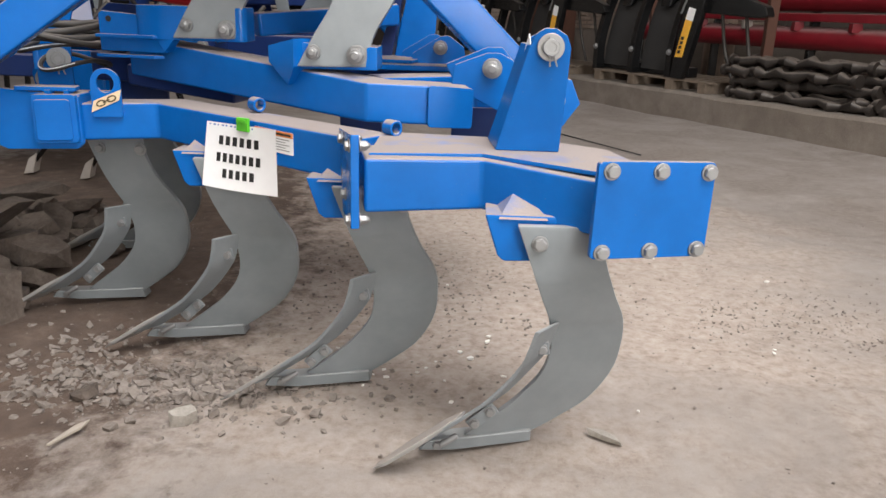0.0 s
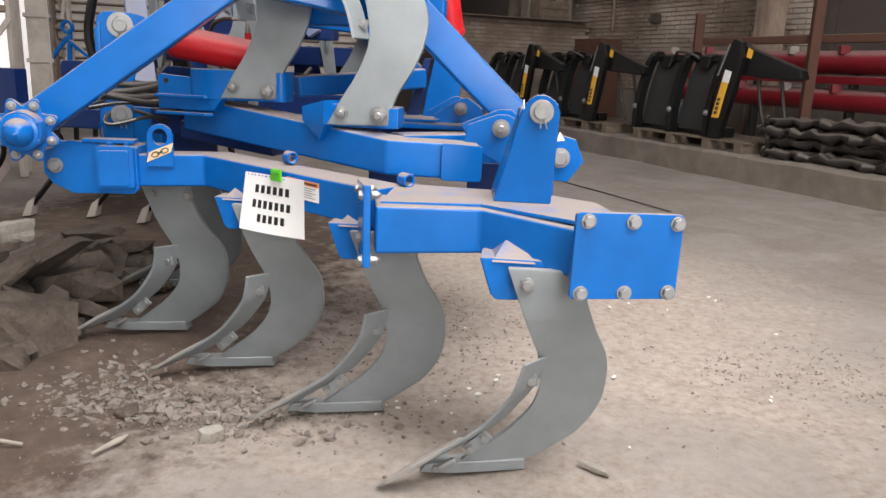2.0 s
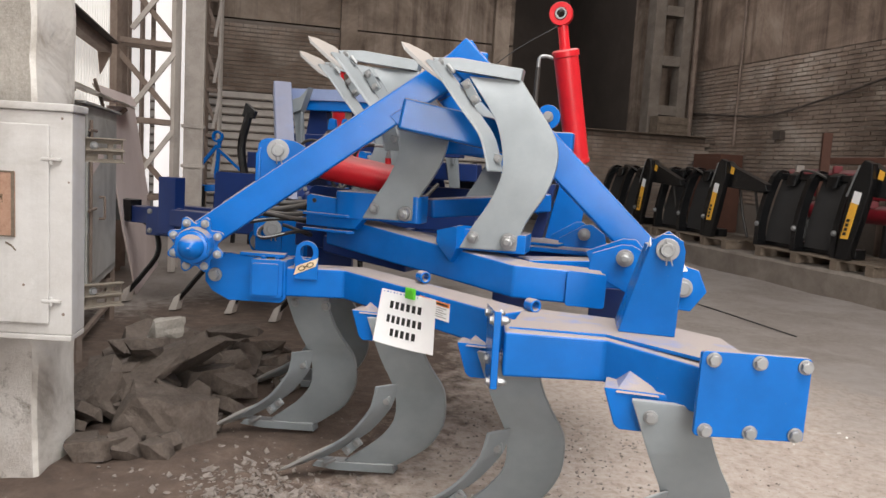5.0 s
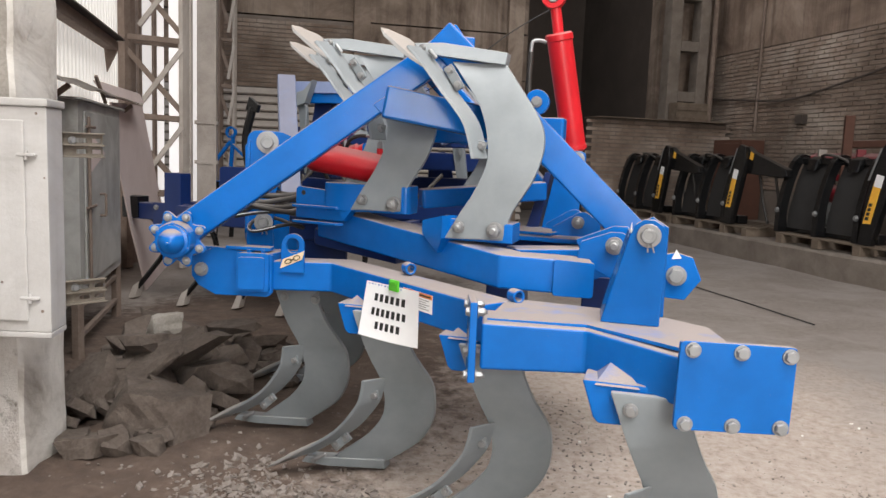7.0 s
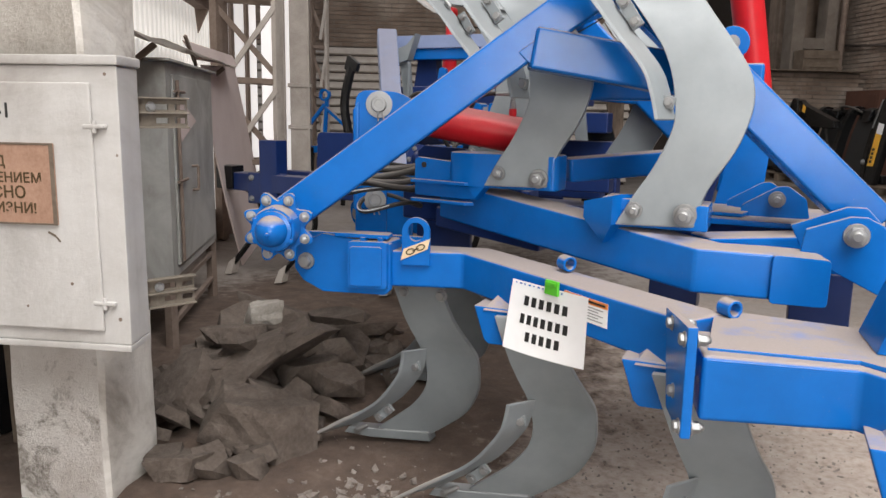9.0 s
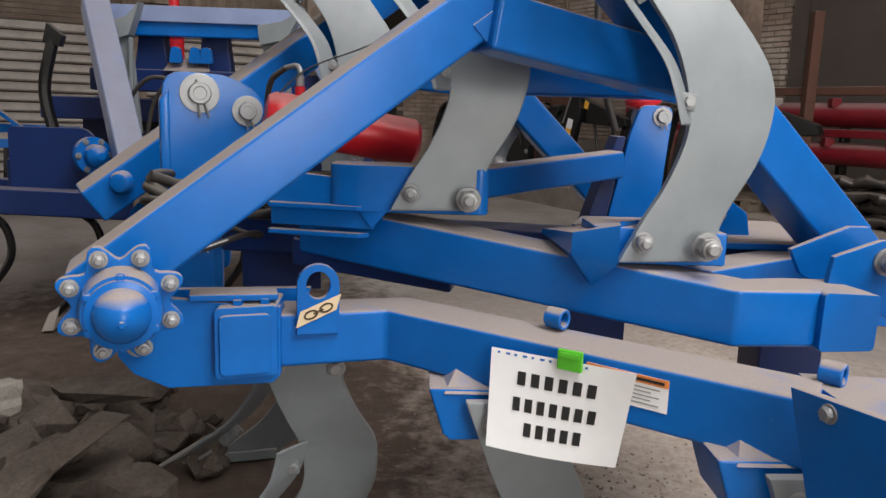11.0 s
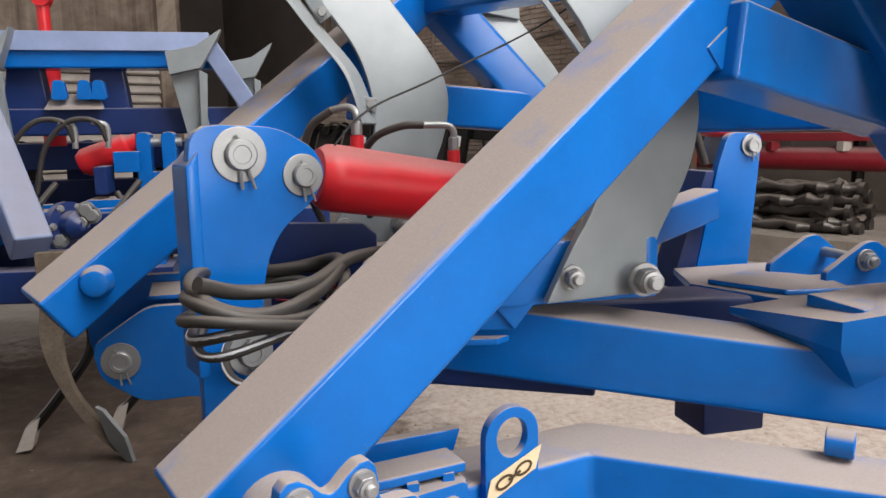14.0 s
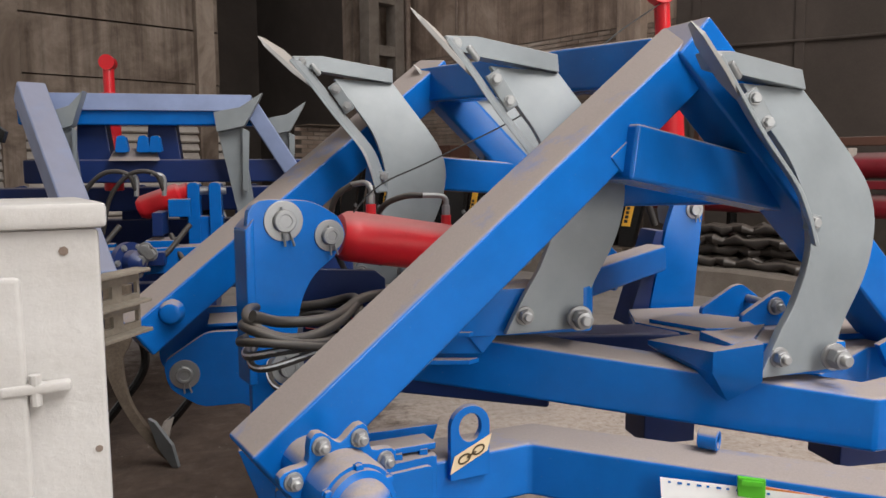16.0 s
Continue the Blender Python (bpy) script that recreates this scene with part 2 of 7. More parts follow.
def earth():
    m, n, l, b = material("packed_earth", 0.97)
    a = noise_node(n, l, 0.8, 8, 0.6, 0.4)
    c = noise_node(n, l, 9, 10, 0.7)
    f = noise_node(n, l, 130, 6, 0.7)
    e = noise_node(n, l, 26, 8, 0.7)
    big = noise_node(n, l, 1.5, 9, 0.62, 0.9)
    tread = ramp(n, l, big.outputs[0], [(0.42, (0, 0, 0)), (0.58, (1, 1, 1))])
    pale = ramp(n, l, c.outputs[0], [(0.3, (0.19, 0.164, 0.148)), (0.55, (0.255, 0.227, 0.211)), (0.75, (0.3, 0.275, 0.26))])
    brown = ramp(n, l, e.outputs[0], [(0.3, (0.109, 0.084, 0.069)), (0.48, (0.177, 0.147, 0.129)), (0.66, (0.238, 0.211, 0.194))])
    col = mix(n, l, tread, brown, pale)
    col = mix(n, l, 0.35, col, ramp(n, l, a.outputs[0], [(0.3, (0.145, 0.118, 0.101)), (0.5, (0.235, 0.205, 0.187)), (0.7, (0.295, 0.268, 0.251))]))
    col = mix(n, l, 0.09, col, ramp(n, l, f.outputs[0], [(0.3, (0.136, 0.109, 0.088)), (0.7, (0.340, 0.306, 0.279))]))
    # the damp brown soil by the rubble; that corner's shade is painted in too
    g = n.new("ShaderNodeNewGeometry")
    d = n.new("ShaderNodeVectorMath")
    d.operation = "DISTANCE"
    d.inputs[1].default_value = (-2.22, 1.4, 0)
    long = n.new("ShaderNodeVectorMath")
    long.operation = "MULTIPLY"
    long.inputs[1].default_value = (1.1, 0.45, 1)
    l.new(g.outputs["Position"], long.inputs[0])
    l.new(long.outputs[0], d.inputs[0])
    wob = maths(n, l, "ADD", d.outputs["Value"], maths(n, l, "MULTIPLY", c.outputs[0], 1.6))
    k = n.new("ShaderNodeMapRange")
    k.inputs[1].default_value, k.inputs[2].default_value, k.inputs[3].default_value, k.inputs[4].default_value = 2.3, 2.75, 0.9, 0.0
    l.new(wob, k.inputs[0])
    soil = ramp(n, l, c.outputs[0], [(0.3, (0.04, 0.023, 0.016)), (0.55, (0.088, 0.056, 0.04)), (0.8, (0.16, 0.115, 0.088))])
    # the loosened brown earth round the plough, painted paler to lift its shadow
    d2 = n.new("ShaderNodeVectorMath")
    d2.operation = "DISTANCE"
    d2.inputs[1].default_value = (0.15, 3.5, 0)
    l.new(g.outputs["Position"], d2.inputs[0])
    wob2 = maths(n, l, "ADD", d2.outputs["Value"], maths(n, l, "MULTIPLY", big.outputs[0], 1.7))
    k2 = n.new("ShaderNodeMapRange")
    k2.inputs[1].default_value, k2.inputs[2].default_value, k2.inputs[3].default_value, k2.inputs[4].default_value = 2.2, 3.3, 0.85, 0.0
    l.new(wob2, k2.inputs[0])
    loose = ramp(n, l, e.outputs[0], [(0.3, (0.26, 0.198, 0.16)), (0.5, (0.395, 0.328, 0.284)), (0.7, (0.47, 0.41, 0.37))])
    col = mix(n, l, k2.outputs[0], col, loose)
    l.new(mix(n, l, k.outputs[0], col, soil), b.inputs["Base Color"])
    h = maths(n, l, "ADD", maths(n, l, "MULTIPLY", c.outputs[0], 0.8), maths(n, l, "ADD", maths(n, l, "MULTIPLY", e.outputs[0], 0.4), maths(n, l, "MULTIPLY", f.outputs[0], 0.25)))
    bump(n, l, b, h, 0.6, 0.02)
    return m


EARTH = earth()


MORTAR = rough_stone("old_mortar", (0.1, 0.08, 0.066), (0.17, 0.14, 0.117), (0.26, 0.222, 0.192), 1.4)


def brick_face():
    """Old bricks, each a little different, with soot and patches of lime wash."""
    m, n, l, b = material("sooty_brick", 0.95)
    o = n.new("ShaderNodeObjectInfo")
    g = n.new("ShaderNodeNewGeometry")
    each = maths(n, l, "ADD", maths(n, l, "MULTIPLY", o.outputs["Random"], 0.5), maths(n, l, "MULTIPLY", g.outputs["Random Per Island"], 0.5))
    base = ramp(n, l, each, [(0.1, (0.24, 0.17, 0.13)), (0.45, (0.31, 0.232, 0.185)), (0.9, (0.38, 0.3, 0.247))])
    a = noise_node(n, l, 0.9, 9, 0.68, 0.5)
    lime = ramp(n, l, a.outputs[0], [(0.48, (0, 0, 0)), (0.62, (0.75, 0.75, 0.75))])
    base = mix(n, l, lime, base, (0.46, 0.4, 0.35))
    soot = ramp(n, l, noise_node(n, l, 0.45, 8, 0.65).outputs[0], [(0.35, (0.4, 0.38, 0.36)), (0.6, (1, 1, 1))])
    l.new(mix(n, l, 1.0, base, soot, "MULTIPLY"), b.inputs["Base Color"])
    bump(n, l, b, noise_node(n, l, 60, 6).outputs[0], 0.5, 0.01)
    return m


BRICK_FACE = brick_face()
# pale wall sheets given a glow for their brightness and fill from the left
GLOW_SHEET = plain("glowing_sheet", (0.8, 0.77, 0.73), 0.6, 0.0, 0.4)
GLAZING = plain("milky_glazing", (0.9, 0.87, 0.86), 0.5, 0.0, 0.4)

# ---- mesh helpers ----
PLACED = {}


def V(*a):
    return Vector(a)


def thing(name, base=(0, 0, 0), label="", category="", group="", kind=""):
    ob = new(name)
    ob.empty_display_size = 0.1
    ob.location = base
    PLACED[ob.name] = Matrix.Translation(base)
    return tagged(ob, label, category, group, kind)


def flat_faces(bm):
    """A normal for each corner, weighted by area: broad faces stay flat and only the rounded edges turn."""
    out = []
    near = math.cos(radians(33))
    area = {f: f.calc_area() for f in bm.faces}
    for f in bm.faces:
        for c in f.loops:
            s = Vector()
            for o in c.vert.link_faces:
                if o.normal.dot(f.normal) > near:
                    s += o.normal * area[o]
            out.append(s.normalized() if s.length > 1e-12 else f.normal.copy())
    return out


def mesh_of(bm, mat, name, smooth=True):
    me = bpy.data.meshes.new(name)
    bmesh.ops.recalc_face_normals(bm, faces=bm.faces)
    turns = flat_faces(bm) if smooth else None
    bm.to_mesh(me)
    bm.free()
    me.materials.append(mat)
    if smooth:
        me.shade_smooth()
        me.set_sharp_from_angle(angle=radians(33))
        me.normals_split_custom_set(turns)
    return me


def part(name, bm, mat, parent=None, label="", m=None, smooth=True):
    """Links a bmesh, or a mesh that is shared, as one object; m: its pose in the world."""
    me = mesh_of(bm, mat, name, smooth) if isinstance(bm, bmesh.types.BMesh) else bm
    ob = new(name, me)
    m = m or Matrix()
    PLACED[ob.name] = m
    ob.matrix_basis = m
    if parent:
        ob.parent = parent
        ob.matrix_parent_inverse = PLACED[parent.name].inverted()
    return tagged(ob, label)


def soften(bm, w=0.006, seg=2, angle=30):
    es = [e for e in bm.edges if len(e.link_faces) == 2 and e.calc_face_angle(0) > radians(angle)]
    if w and es:
        bmesh.ops.bevel(bm, geom=es, offset=w, segments=seg, profile=0.5, affect="EDGES", clamp_overlap=True)
    return bm


def prism(poly, vec, bev=0.004, seg=2, holes=()):
    """The polygon poly swept along vec."""
    bm = bmesh.new()
    vec = Vector(vec)
    a = [bm.verts.new(p) for p in poly]
    b = [bm.verts.new(Vector(p) + vec) for p in poly]
    n = len(a)
    bm.faces.new(a), bm.faces.new(b[::-1])
    for i in range(n):
        bm.faces.new((a[i], a[(i + 1) % n], b[(i + 1) % n], b[i]))
    bmesh.ops.recalc_face_normals(bm, faces=bm.faces)
    return soften(bm, bev, seg)


def filleted(poly, r, n=4):
    """The polygon with its corners rounded to about the radius r."""
    out = []
    m = len(poly)
    for i in range(m):
        a, b, c = Vector(poly[i - 1]), Vector(poly[i]), Vector(poly[(i + 1) % m])
        u, v = a - b, c - b
        k = min(r, u.length * 0.45, v.length * 0.45)
        p, q = b + u.normalized() * k, b + v.normalized() * k
        for j in range(n + 1):
            t = j / n
            out.append(p * (1 - t) ** 2 + b * 2 * t * (1 - t) + q * t * t)
    return out


def ring_plate(poly, hole, vec):
    """A plate with one hole; poly and hole have equally many points in the same turn."""
    bm = bmesh.new()
    vec = Vector(vec)
    rows = [[bm.verts.new(Vector(p) + o) for p in q] for q, o in ((poly, vec * 0), (poly, vec), (hole, vec), (hole, vec * 0))]
    n = len(poly)
    for r in range(4):
        a, b = rows[r], rows[(r + 1) % 4]
        for i in range(n):
            bm.faces.new((a[i], a[(i + 1) % n], b[(i + 1) % n], b[i]))
    bmesh.ops.recalc_face_normals(bm, faces=bm.faces)
    return soften(bm, 0.002, 1, 50)


def block(lo, hi, bev=0.005, seg=2):
    x0, y0, z0 = lo
    x1, y1, z1 = hi
    return prism([(x0, y0, z0), (x1, y0, z0), (x1, y1, z0), (x0, y1, z0)], (0, 0, z1 - z0), bev, seg)


def frame_of(p, q, up=(0, 0, 1)):
    d = (Vector(q) - Vector(p)).normalized()
    side = d.cross(Vector(up))
    if side.length < 1e-4:
        side = d.cross(Vector((0, 1, 0)))
    side.normalize()
    return d, side, side.cross(d)


def tube(p, q, w, h, bev=0.012, up=(0, 0, 1), seg=3):
    """A square steel tube from p to q, w across and h high, about the axis."""
    p, q = Vector(p), Vector(q)
    d, s, u = frame_of(p, q, up)
    return prism([p + s * a * w / 2 + u * b * h / 2 for a, b in ((-1, -1), (1, -1), (1, 1), (-1, 1))], q - p, bev, seg)


def turned(p, q, profile, seg=24):
    """A body turned about the line p-q; profile: (share of the way, radius)."""
    p, q = Vector(p), Vector(q)
    d, s, u = frame_of(p, q)
    bm = bmesh.new()
    rings = []
    for k, r in profile:
        c = p + (q - p) * k
        rings.append([bm.verts.new(c + (s * math.cos(2 * math.pi * i / seg) + u * math.sin(2 * math.pi * i / seg)) * r) for i in range(seg)])
    for a, b in zip(rings, rings[1:]):
        for i in range(seg):
            bm.faces.new((a[i], a[(i + 1) % seg], b[(i + 1) % seg], b[i]))
    bm.faces.new(rings[0][::-1]), bm.faces.new(rings[-1])
    bmesh.ops.recalc_face_normals(bm, faces=bm.faces)
    return bm


def rod(p, q, r, seg=16):
    return turned(p, q, [(0, r * 0.8), (0.004, r), (0.996, r), (1, r * 0.8)], seg)


def merge(*bms):
    out = bmesh.new()
    for b in bms:
        me = bpy.data.meshes.new("t")
        b.to_mesh(me)
        b.free()
        out.from_mesh(me)
        bpy.data.meshes.remove(me)
    return out


def sweep(points, r, seg=14, closed=False):
    """A round hose or wire through points."""
    pts = [Vector(p) for p in points]
    bm = bmesh.new()
    rings = []
    u = None
    for i, p in enumerate(pts):
        d = (pts[min(i + 1, len(pts) - 1)] - pts[max(i - 1, 0)]).normalized()
        if u is None:
            u = d.orthogonal().normalized()
        s = d.cross(u).normalized()
        u = s.cross(d).normalized()
        rings.append([bm.verts.new(p + (s * math.cos(2 * math.pi * k / seg) + u * math.sin(2 * math.pi * k / seg)) * r) for k in range(seg)])
    for a, b in zip(rings, rings[1:]):
        for k in range(seg):
            bm.faces.new((a[k], a[(k + 1) % seg], b[(k + 1) % seg], b[k]))
    bm.faces.new(rings[0][::-1]), bm.faces.new(rings[-1])
    return bm


def spline(keys, n=10):
    """Points of a smooth curve through keys."""
    k = [Vector(p) for p in keys]
    k = [k[0] * 2 - k[1]] + k + [k[-1] * 2 - k[-2]]
    out = []
    for i in range(1, len(k) - 2):
        a, b, c, d = k[i - 1:i + 3]
        for j in range(n):
            t = j / n
            out.append(0.5 * (2 * b + (c - a) * t + (2 * a - 5 * b + 4 * c - d) * t * t + (3 * b - a - 3 * c + d) * t ** 3))
    return out + [k[-2]]


def ngon(c, r, n, axes, turn=0.0):
    a, b = axes
    return [Vector(c) + (Vector(a) * math.cos(turn + 2 * math.pi * i / n) + Vector(b) * math.sin(turn + 2 * math.pi * i / n)) * r for i in range(n)]


_hex = {}


def hex_mesh(r, h, nut):
    """A hexagon head with its washer; with a nut, the thread stands out of it. Along +z."""
    key = (r, h, nut)
    if key not in _hex:
        ax = ((1, 0, 0), (0, 1, 0))
        base = min(h * 0.3, r * 0.28)
        parts = [turned((0, 0, 0), (0, 0, base), [(0, r * 1.25), (0.75, r * 1.25), (1, r * 1.2)], 20),
                 prism(ngon((0, 0, base), r, 6, ax), (0, 0, h - base), r * 0.07, 1)]
        if nut:
            turns = [(0, 0.84), (0.3, 0.8), (0.36, 0.54)] + [(0.36 + 0.1 * i, 0.54 if i % 2 else 0.47) for i in range(1, 6)] + [(1, 0.4)]
            parts.append(turned((0, 0, h), (0, 0, h + r * 0.75), [(a, r * b) for a, b in turns], 16))
        else:
            parts.append(turned((0, 0, h), (0, 0, h * 1.12), [(0, r * 0.8), (1, r * 0.74)], 14))
        _hex[key] = mesh_of(merge(*parts), ZINC, "bolt")
    return _hex[key]


def bolt(at, way, r, parent, h=None, nut=False, turn=0.0, label=""):
    h = h or r * 0.9
    q = Vector(way).to_track_quat("Z", "Y").to_matrix().to_4x4()
    return part("bolt", hex_mesh(r, h, nut), None, parent, label, Matrix.Translation(at) @ q @ Matrix.Rotation(turn, 4, "Z"))


def cotter(at, way, r, parent):
    """A split pin through the end of a pin."""
    w = Vector(way).normalized()
    a = w.orthogonal().normalized()
    a = V(0.25, 0, -1) if abs(w.z) < 0.5 else a
    a = (a - w * a.dot(w)).normalized()
    b = w.cross(a)
    c = Vector(at)
    bm = merge(rod(c - a * r * 1.25, c + a * r * 2.3 + b * r * 0.25, r * 0.11, 6), rod(c - a * r * 1.25, c + a * r * 2.1 - b * r * 0.55, r * 0.11, 6))
    return part("split_pin", bm, ZINC, parent)


def pin(at, way, r, parent, washer=1.75):
    """A turned pin with a wide washer and a split pin."""
    w = Vector(way).normalized()
    c = Vector(at)
    bm = merge(turned(c, c + w * 0.005, [(0, r * washer), (0.8, r * washer), (1, r * washer * 0.96)], 28), turned(c, c + w * 0.02, [(0, r), (0.85, r), (1, r * 0.9), (1, r * 0.6), (0.9, r * 0.55)], 24))
    p = part("pin", bm, ZINC, parent)
    cotter(c + w * 0.0145, w, r, parent)
    return p


# ---- the hall ----
ALONG, ACROSS = V(-0.5, 0.866, 0), V(0.866, 0.5, 0)


def hall(a, c, z=0.0):
    """A place in the hall: a metres along it and c across it from the kerb's corner line."""
    return V(2.44, 9.9, z) + ALONG * a + ACROSS * c


def ground_mesh():
    bm = bmesh.new()

    def axis(lo, a, b, hi, fine, coarse):
        out, x = [], lo
        while x < hi:
            out.append(x)
            x += fine if a <= x < b else coarse
        return out + [hi]
    xs = axis(-30, -3.2, 2.6, 30, 0.03, 0.9)
    ys = axis(-25, 0.9, 5.2, 45, 0.03, 0.9)
    grid = []
    for y in ys:
        row = []
        for x in xs:
            p = Vector((x, y, 0))
            near = max(0, 1 - math.hypot((x + 0.2) / 4.5, (y - 2.8) / 4.0))
            z = 0.02 * noise.noise(p * 1.1) + 0.012 * noise.noise(p * 4) + 0.007 * noise.noise(p * 13) * min(1, near * 3)
            heap = math.exp(-((x + 1.95) / 0.75) ** 2 - ((y - 3.1) / 1.0) ** 2)
            z += heap * (0.02 + 0.05 * noise.noise(p * 3))
            row.append(bm.verts.new((x, y, z - 0.012)))
        grid.append(row)
    for a, b in zip(grid, grid[1:]):
        for i in range(len(a) - 1):
            bm.faces.new((a[i], a[i + 1], b[i + 1], b[i]))
    return bm


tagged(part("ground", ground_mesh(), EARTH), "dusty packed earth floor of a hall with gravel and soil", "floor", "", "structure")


def uv_wall(name, p, q, z0, z1, thick, mat, label, category="wall"):
    """A wall from p to q; its UV runs in metres."""
    p, q = Vector((p[0], p[1], z0)), Vector((q[0], q[1], z0))
    d = (q - p).normalized()
    n = V(-d.y, d.x, 0)
    bm = prism([p, q, q + n * thick, p + n * thick], (0, 0, z1 - z0), 0)
    uv = bm.loops.layers.uv.new("UVMap")
    for f in bm.faces:
        for lp in f.loops:
            lp[uv].uv = ((lp.vert.co - p).dot(d) + (lp.vert.co - p).dot(n), lp.vert.co.z)
    return tagged(part(name, bm, mat, smooth=False), label, category, "", "structure")


def hxy(a, c):
    p = hall(a, c)
    return (p.x, p.y)


BACK, RIGHT, LEFT, FRONT = 6.8, 2.6, -8.2, -24.0
WALL_BACK = uv_wall("wall_back", hxy(BACK, -4.95), hxy(BACK, LEFT - 1), 2.45, 3.75, -0.4, MORTAR, "grimy old brick wall of an industrial hall")
uv_wall("wall_back_panel", hxy(BACK - 0.004, -1.6), hxy(BACK - 0.004, -4.95), 2.87, 3.75, -0.4, DIRTY_WALL, "stained concrete panel wall")
uv_wall("wall_back_sill", hxy(BACK + 0.02, -1.6), hxy(BACK + 0.02, -4.95), 2.45, 2.85, -0.4, DIRTY_WALL, "stained concrete panel wall above the louvres")
uv_wall("wall_back_upper", hxy(BACK, -1.6), hxy(BACK, LEFT - 1), 3.78, 9.0, -0.4, DIRTY_WALL, "stained concrete panel wall above the brickwork")
uv_wall("wall_back_corner", hxy(BACK, RIGHT + 0.4), hxy(BACK, 1.3), 0.0, 9.0, -0.4, DIRTY_WALL, "stained concrete wall in the far corner of the hall")
# the recess's darkness is put into its walls' colour besides the depth
uv_wall("wall_recess_back", hxy(BACK + 4.0, 1.7), hxy(BACK + 4.0, -2.0), 0.0, 9.0, -0.3, DARK_WALL, "back wall of a recess, its shade painted in")
uv_wall("wall_recess_side", hxy(BACK + 4.0, 1.3), hxy(BACK + 0.4, 1.3), 0.0, 9.0, 0.3, DARK_WALL, "side wall of a recess, its shade painted in")
uv_wall("wall_recess_side_2", hxy(BACK + 0.4, -1.6), hxy(BACK + 4.0, -1.6), 0.0, 9.0, 0.3, DARK_WALL, "side wall of a recess, its shade painted in")
WALL_RIGHT = uv_wall("wall_right", hxy(FRONT, RIGHT), hxy(BACK, RIGHT), 0.0, 3.6, -0.4, MORTAR, "smoke-darkened brick wall behind the platform")
uv_wall("wall_right_upper", hxy(FRONT, RIGHT - 0.02), hxy(BACK, RIGHT - 0.02), 3.6, 9.0, -0.42, PLASTER, "grimy plastered wall above the brickwork")
uv_wall("wall_left", hxy(FRONT, LEFT), hxy(BACK, LEFT), 0.0, 0.35, 0.3, CONCRETE, "low concrete base wall under the glazing")
uv_wall("wall_left_upper", hxy(FRONT, LEFT), hxy(BACK, LEFT), 6.2, 9.0, 0.3, DIRTY_WALL, "concrete panel wall above the glazing")
uv_wall("wall_front", hxy(FRONT, RIGHT), hxy(FRONT, LEFT), 0.0, 9.0, -0.3, DIRTY_WALL, "plain concrete end wall")
# unseen roof, assumed; its openings are set around the roof lamps
ceiling = bmesh.new()
for a0, a1, c0, c1 in ((FRONT, BACK, LEFT, -8.0), (FRONT, BACK, 0.1, RIGHT), (FRONT, -16.6, -8.0, 0.1), (-16.6, -6.4, -2.0, 0.1), (-6.4, -2.1, -8.0, 0.1), (-2.1, BACK, -8.0, -4.1), (6.1, BACK, -4.1, 0.1), (BACK, BACK + 4.4, -2.0, 1.7)):
    q = [hall(a0, c0, 9.0), hall(a1, c0, 9.0), hall(a1, c1, 9.0), hall(a0, c1, 9.0)]
    f = ceiling.faces.new([ceiling.verts.new(p) for p in q])
    bmesh.ops.solidify(ceiling, geom=[f], thickness=0.2)
tagged(part("ceiling", ceiling, DIRTY_WALL, smooth=False), "unseen concrete slab roof with openings at the lamps", "ceiling", "", "structure")


def shutter():
    """Horizontal metal louvres below the brick wall."""
    root = thing("shutter", hall(BACK, -6.5), "grimy horizontal metal louvre wall below the bricks", "shutter", "", "structure")
    z = 0.05
    sl = None
    while z < 2.42:
        p, q = hall(BACK - 0.02, -1.6, z), hall(BACK - 0.02, LEFT - 0.8, z)
        if sl is None:
            n = -ALONG
            sl = mesh_of(prism([p, p + n * 0.07 + V(0, 0, 0.02), p + n * 0.075 + V(0, 0, 0.035), p + V(0, 0, 0.135)], q - p, 0), STEEL, "slat", False)
            z0 = z
        part("slat", sl, None, root, "", Matrix.Translation((0, 0, z - z0)))
        z += 0.15
    # backing in the dark wall colour, seen between the slats
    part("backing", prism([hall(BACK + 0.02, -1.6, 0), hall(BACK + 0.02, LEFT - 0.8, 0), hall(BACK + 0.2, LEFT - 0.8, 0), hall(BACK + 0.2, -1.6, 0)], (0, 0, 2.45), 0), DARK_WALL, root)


shutter()


def platform():
    """The raised concrete platform with its worn kerb."""
    bm = bmesh.new()
    prof = [(0, -0.05), (0, 0.27), (0.03, 0.3), (RIGHT, 0.3), (RIGHT, -0.05)]
    rows = []
    a = FRONT
    while a <= BACK + 0.01:
        w = [0.015 * noise.noise(V(a * 1.7, k * 3.1, 0)) for k in range(5)]
        rows.append([bm.verts.new(hall(a, c + (w[k] if k < 3 else 0), z + (w[k] * 0.8 if k in (1, 2) else 0))) for k, (c, z) in enumerate(prof)])
        a += 0.22
    for r, s in zip(rows, rows[1:]):
        for k in range(4):
            bm.faces.new((r[k], r[k + 1], s[k + 1], s[k]))
    tagged(part("platform", bm, KERB), "raised concrete platform with a worn chipped kerb", "platform", "", "structure")


platform()

# column between the walls on the platform side, with cut-outs
col = thing("concrete_column", hall(6.1, 1.7), "tall grey concrete column with rectangular cut-outs", "column", "", "structure")
for c0, c1 in ((1.15, 1.4), (1.8, 2.02)):
    part("stem", prism([hall(6.08, c0, 0.3), hall(6.08, c1, 0.3), hall(6.4, c1, 0.3), hall(6.4, c0, 0.3)], (0, 0, 8.7), 0.02), KERB, col)
z = 0.58
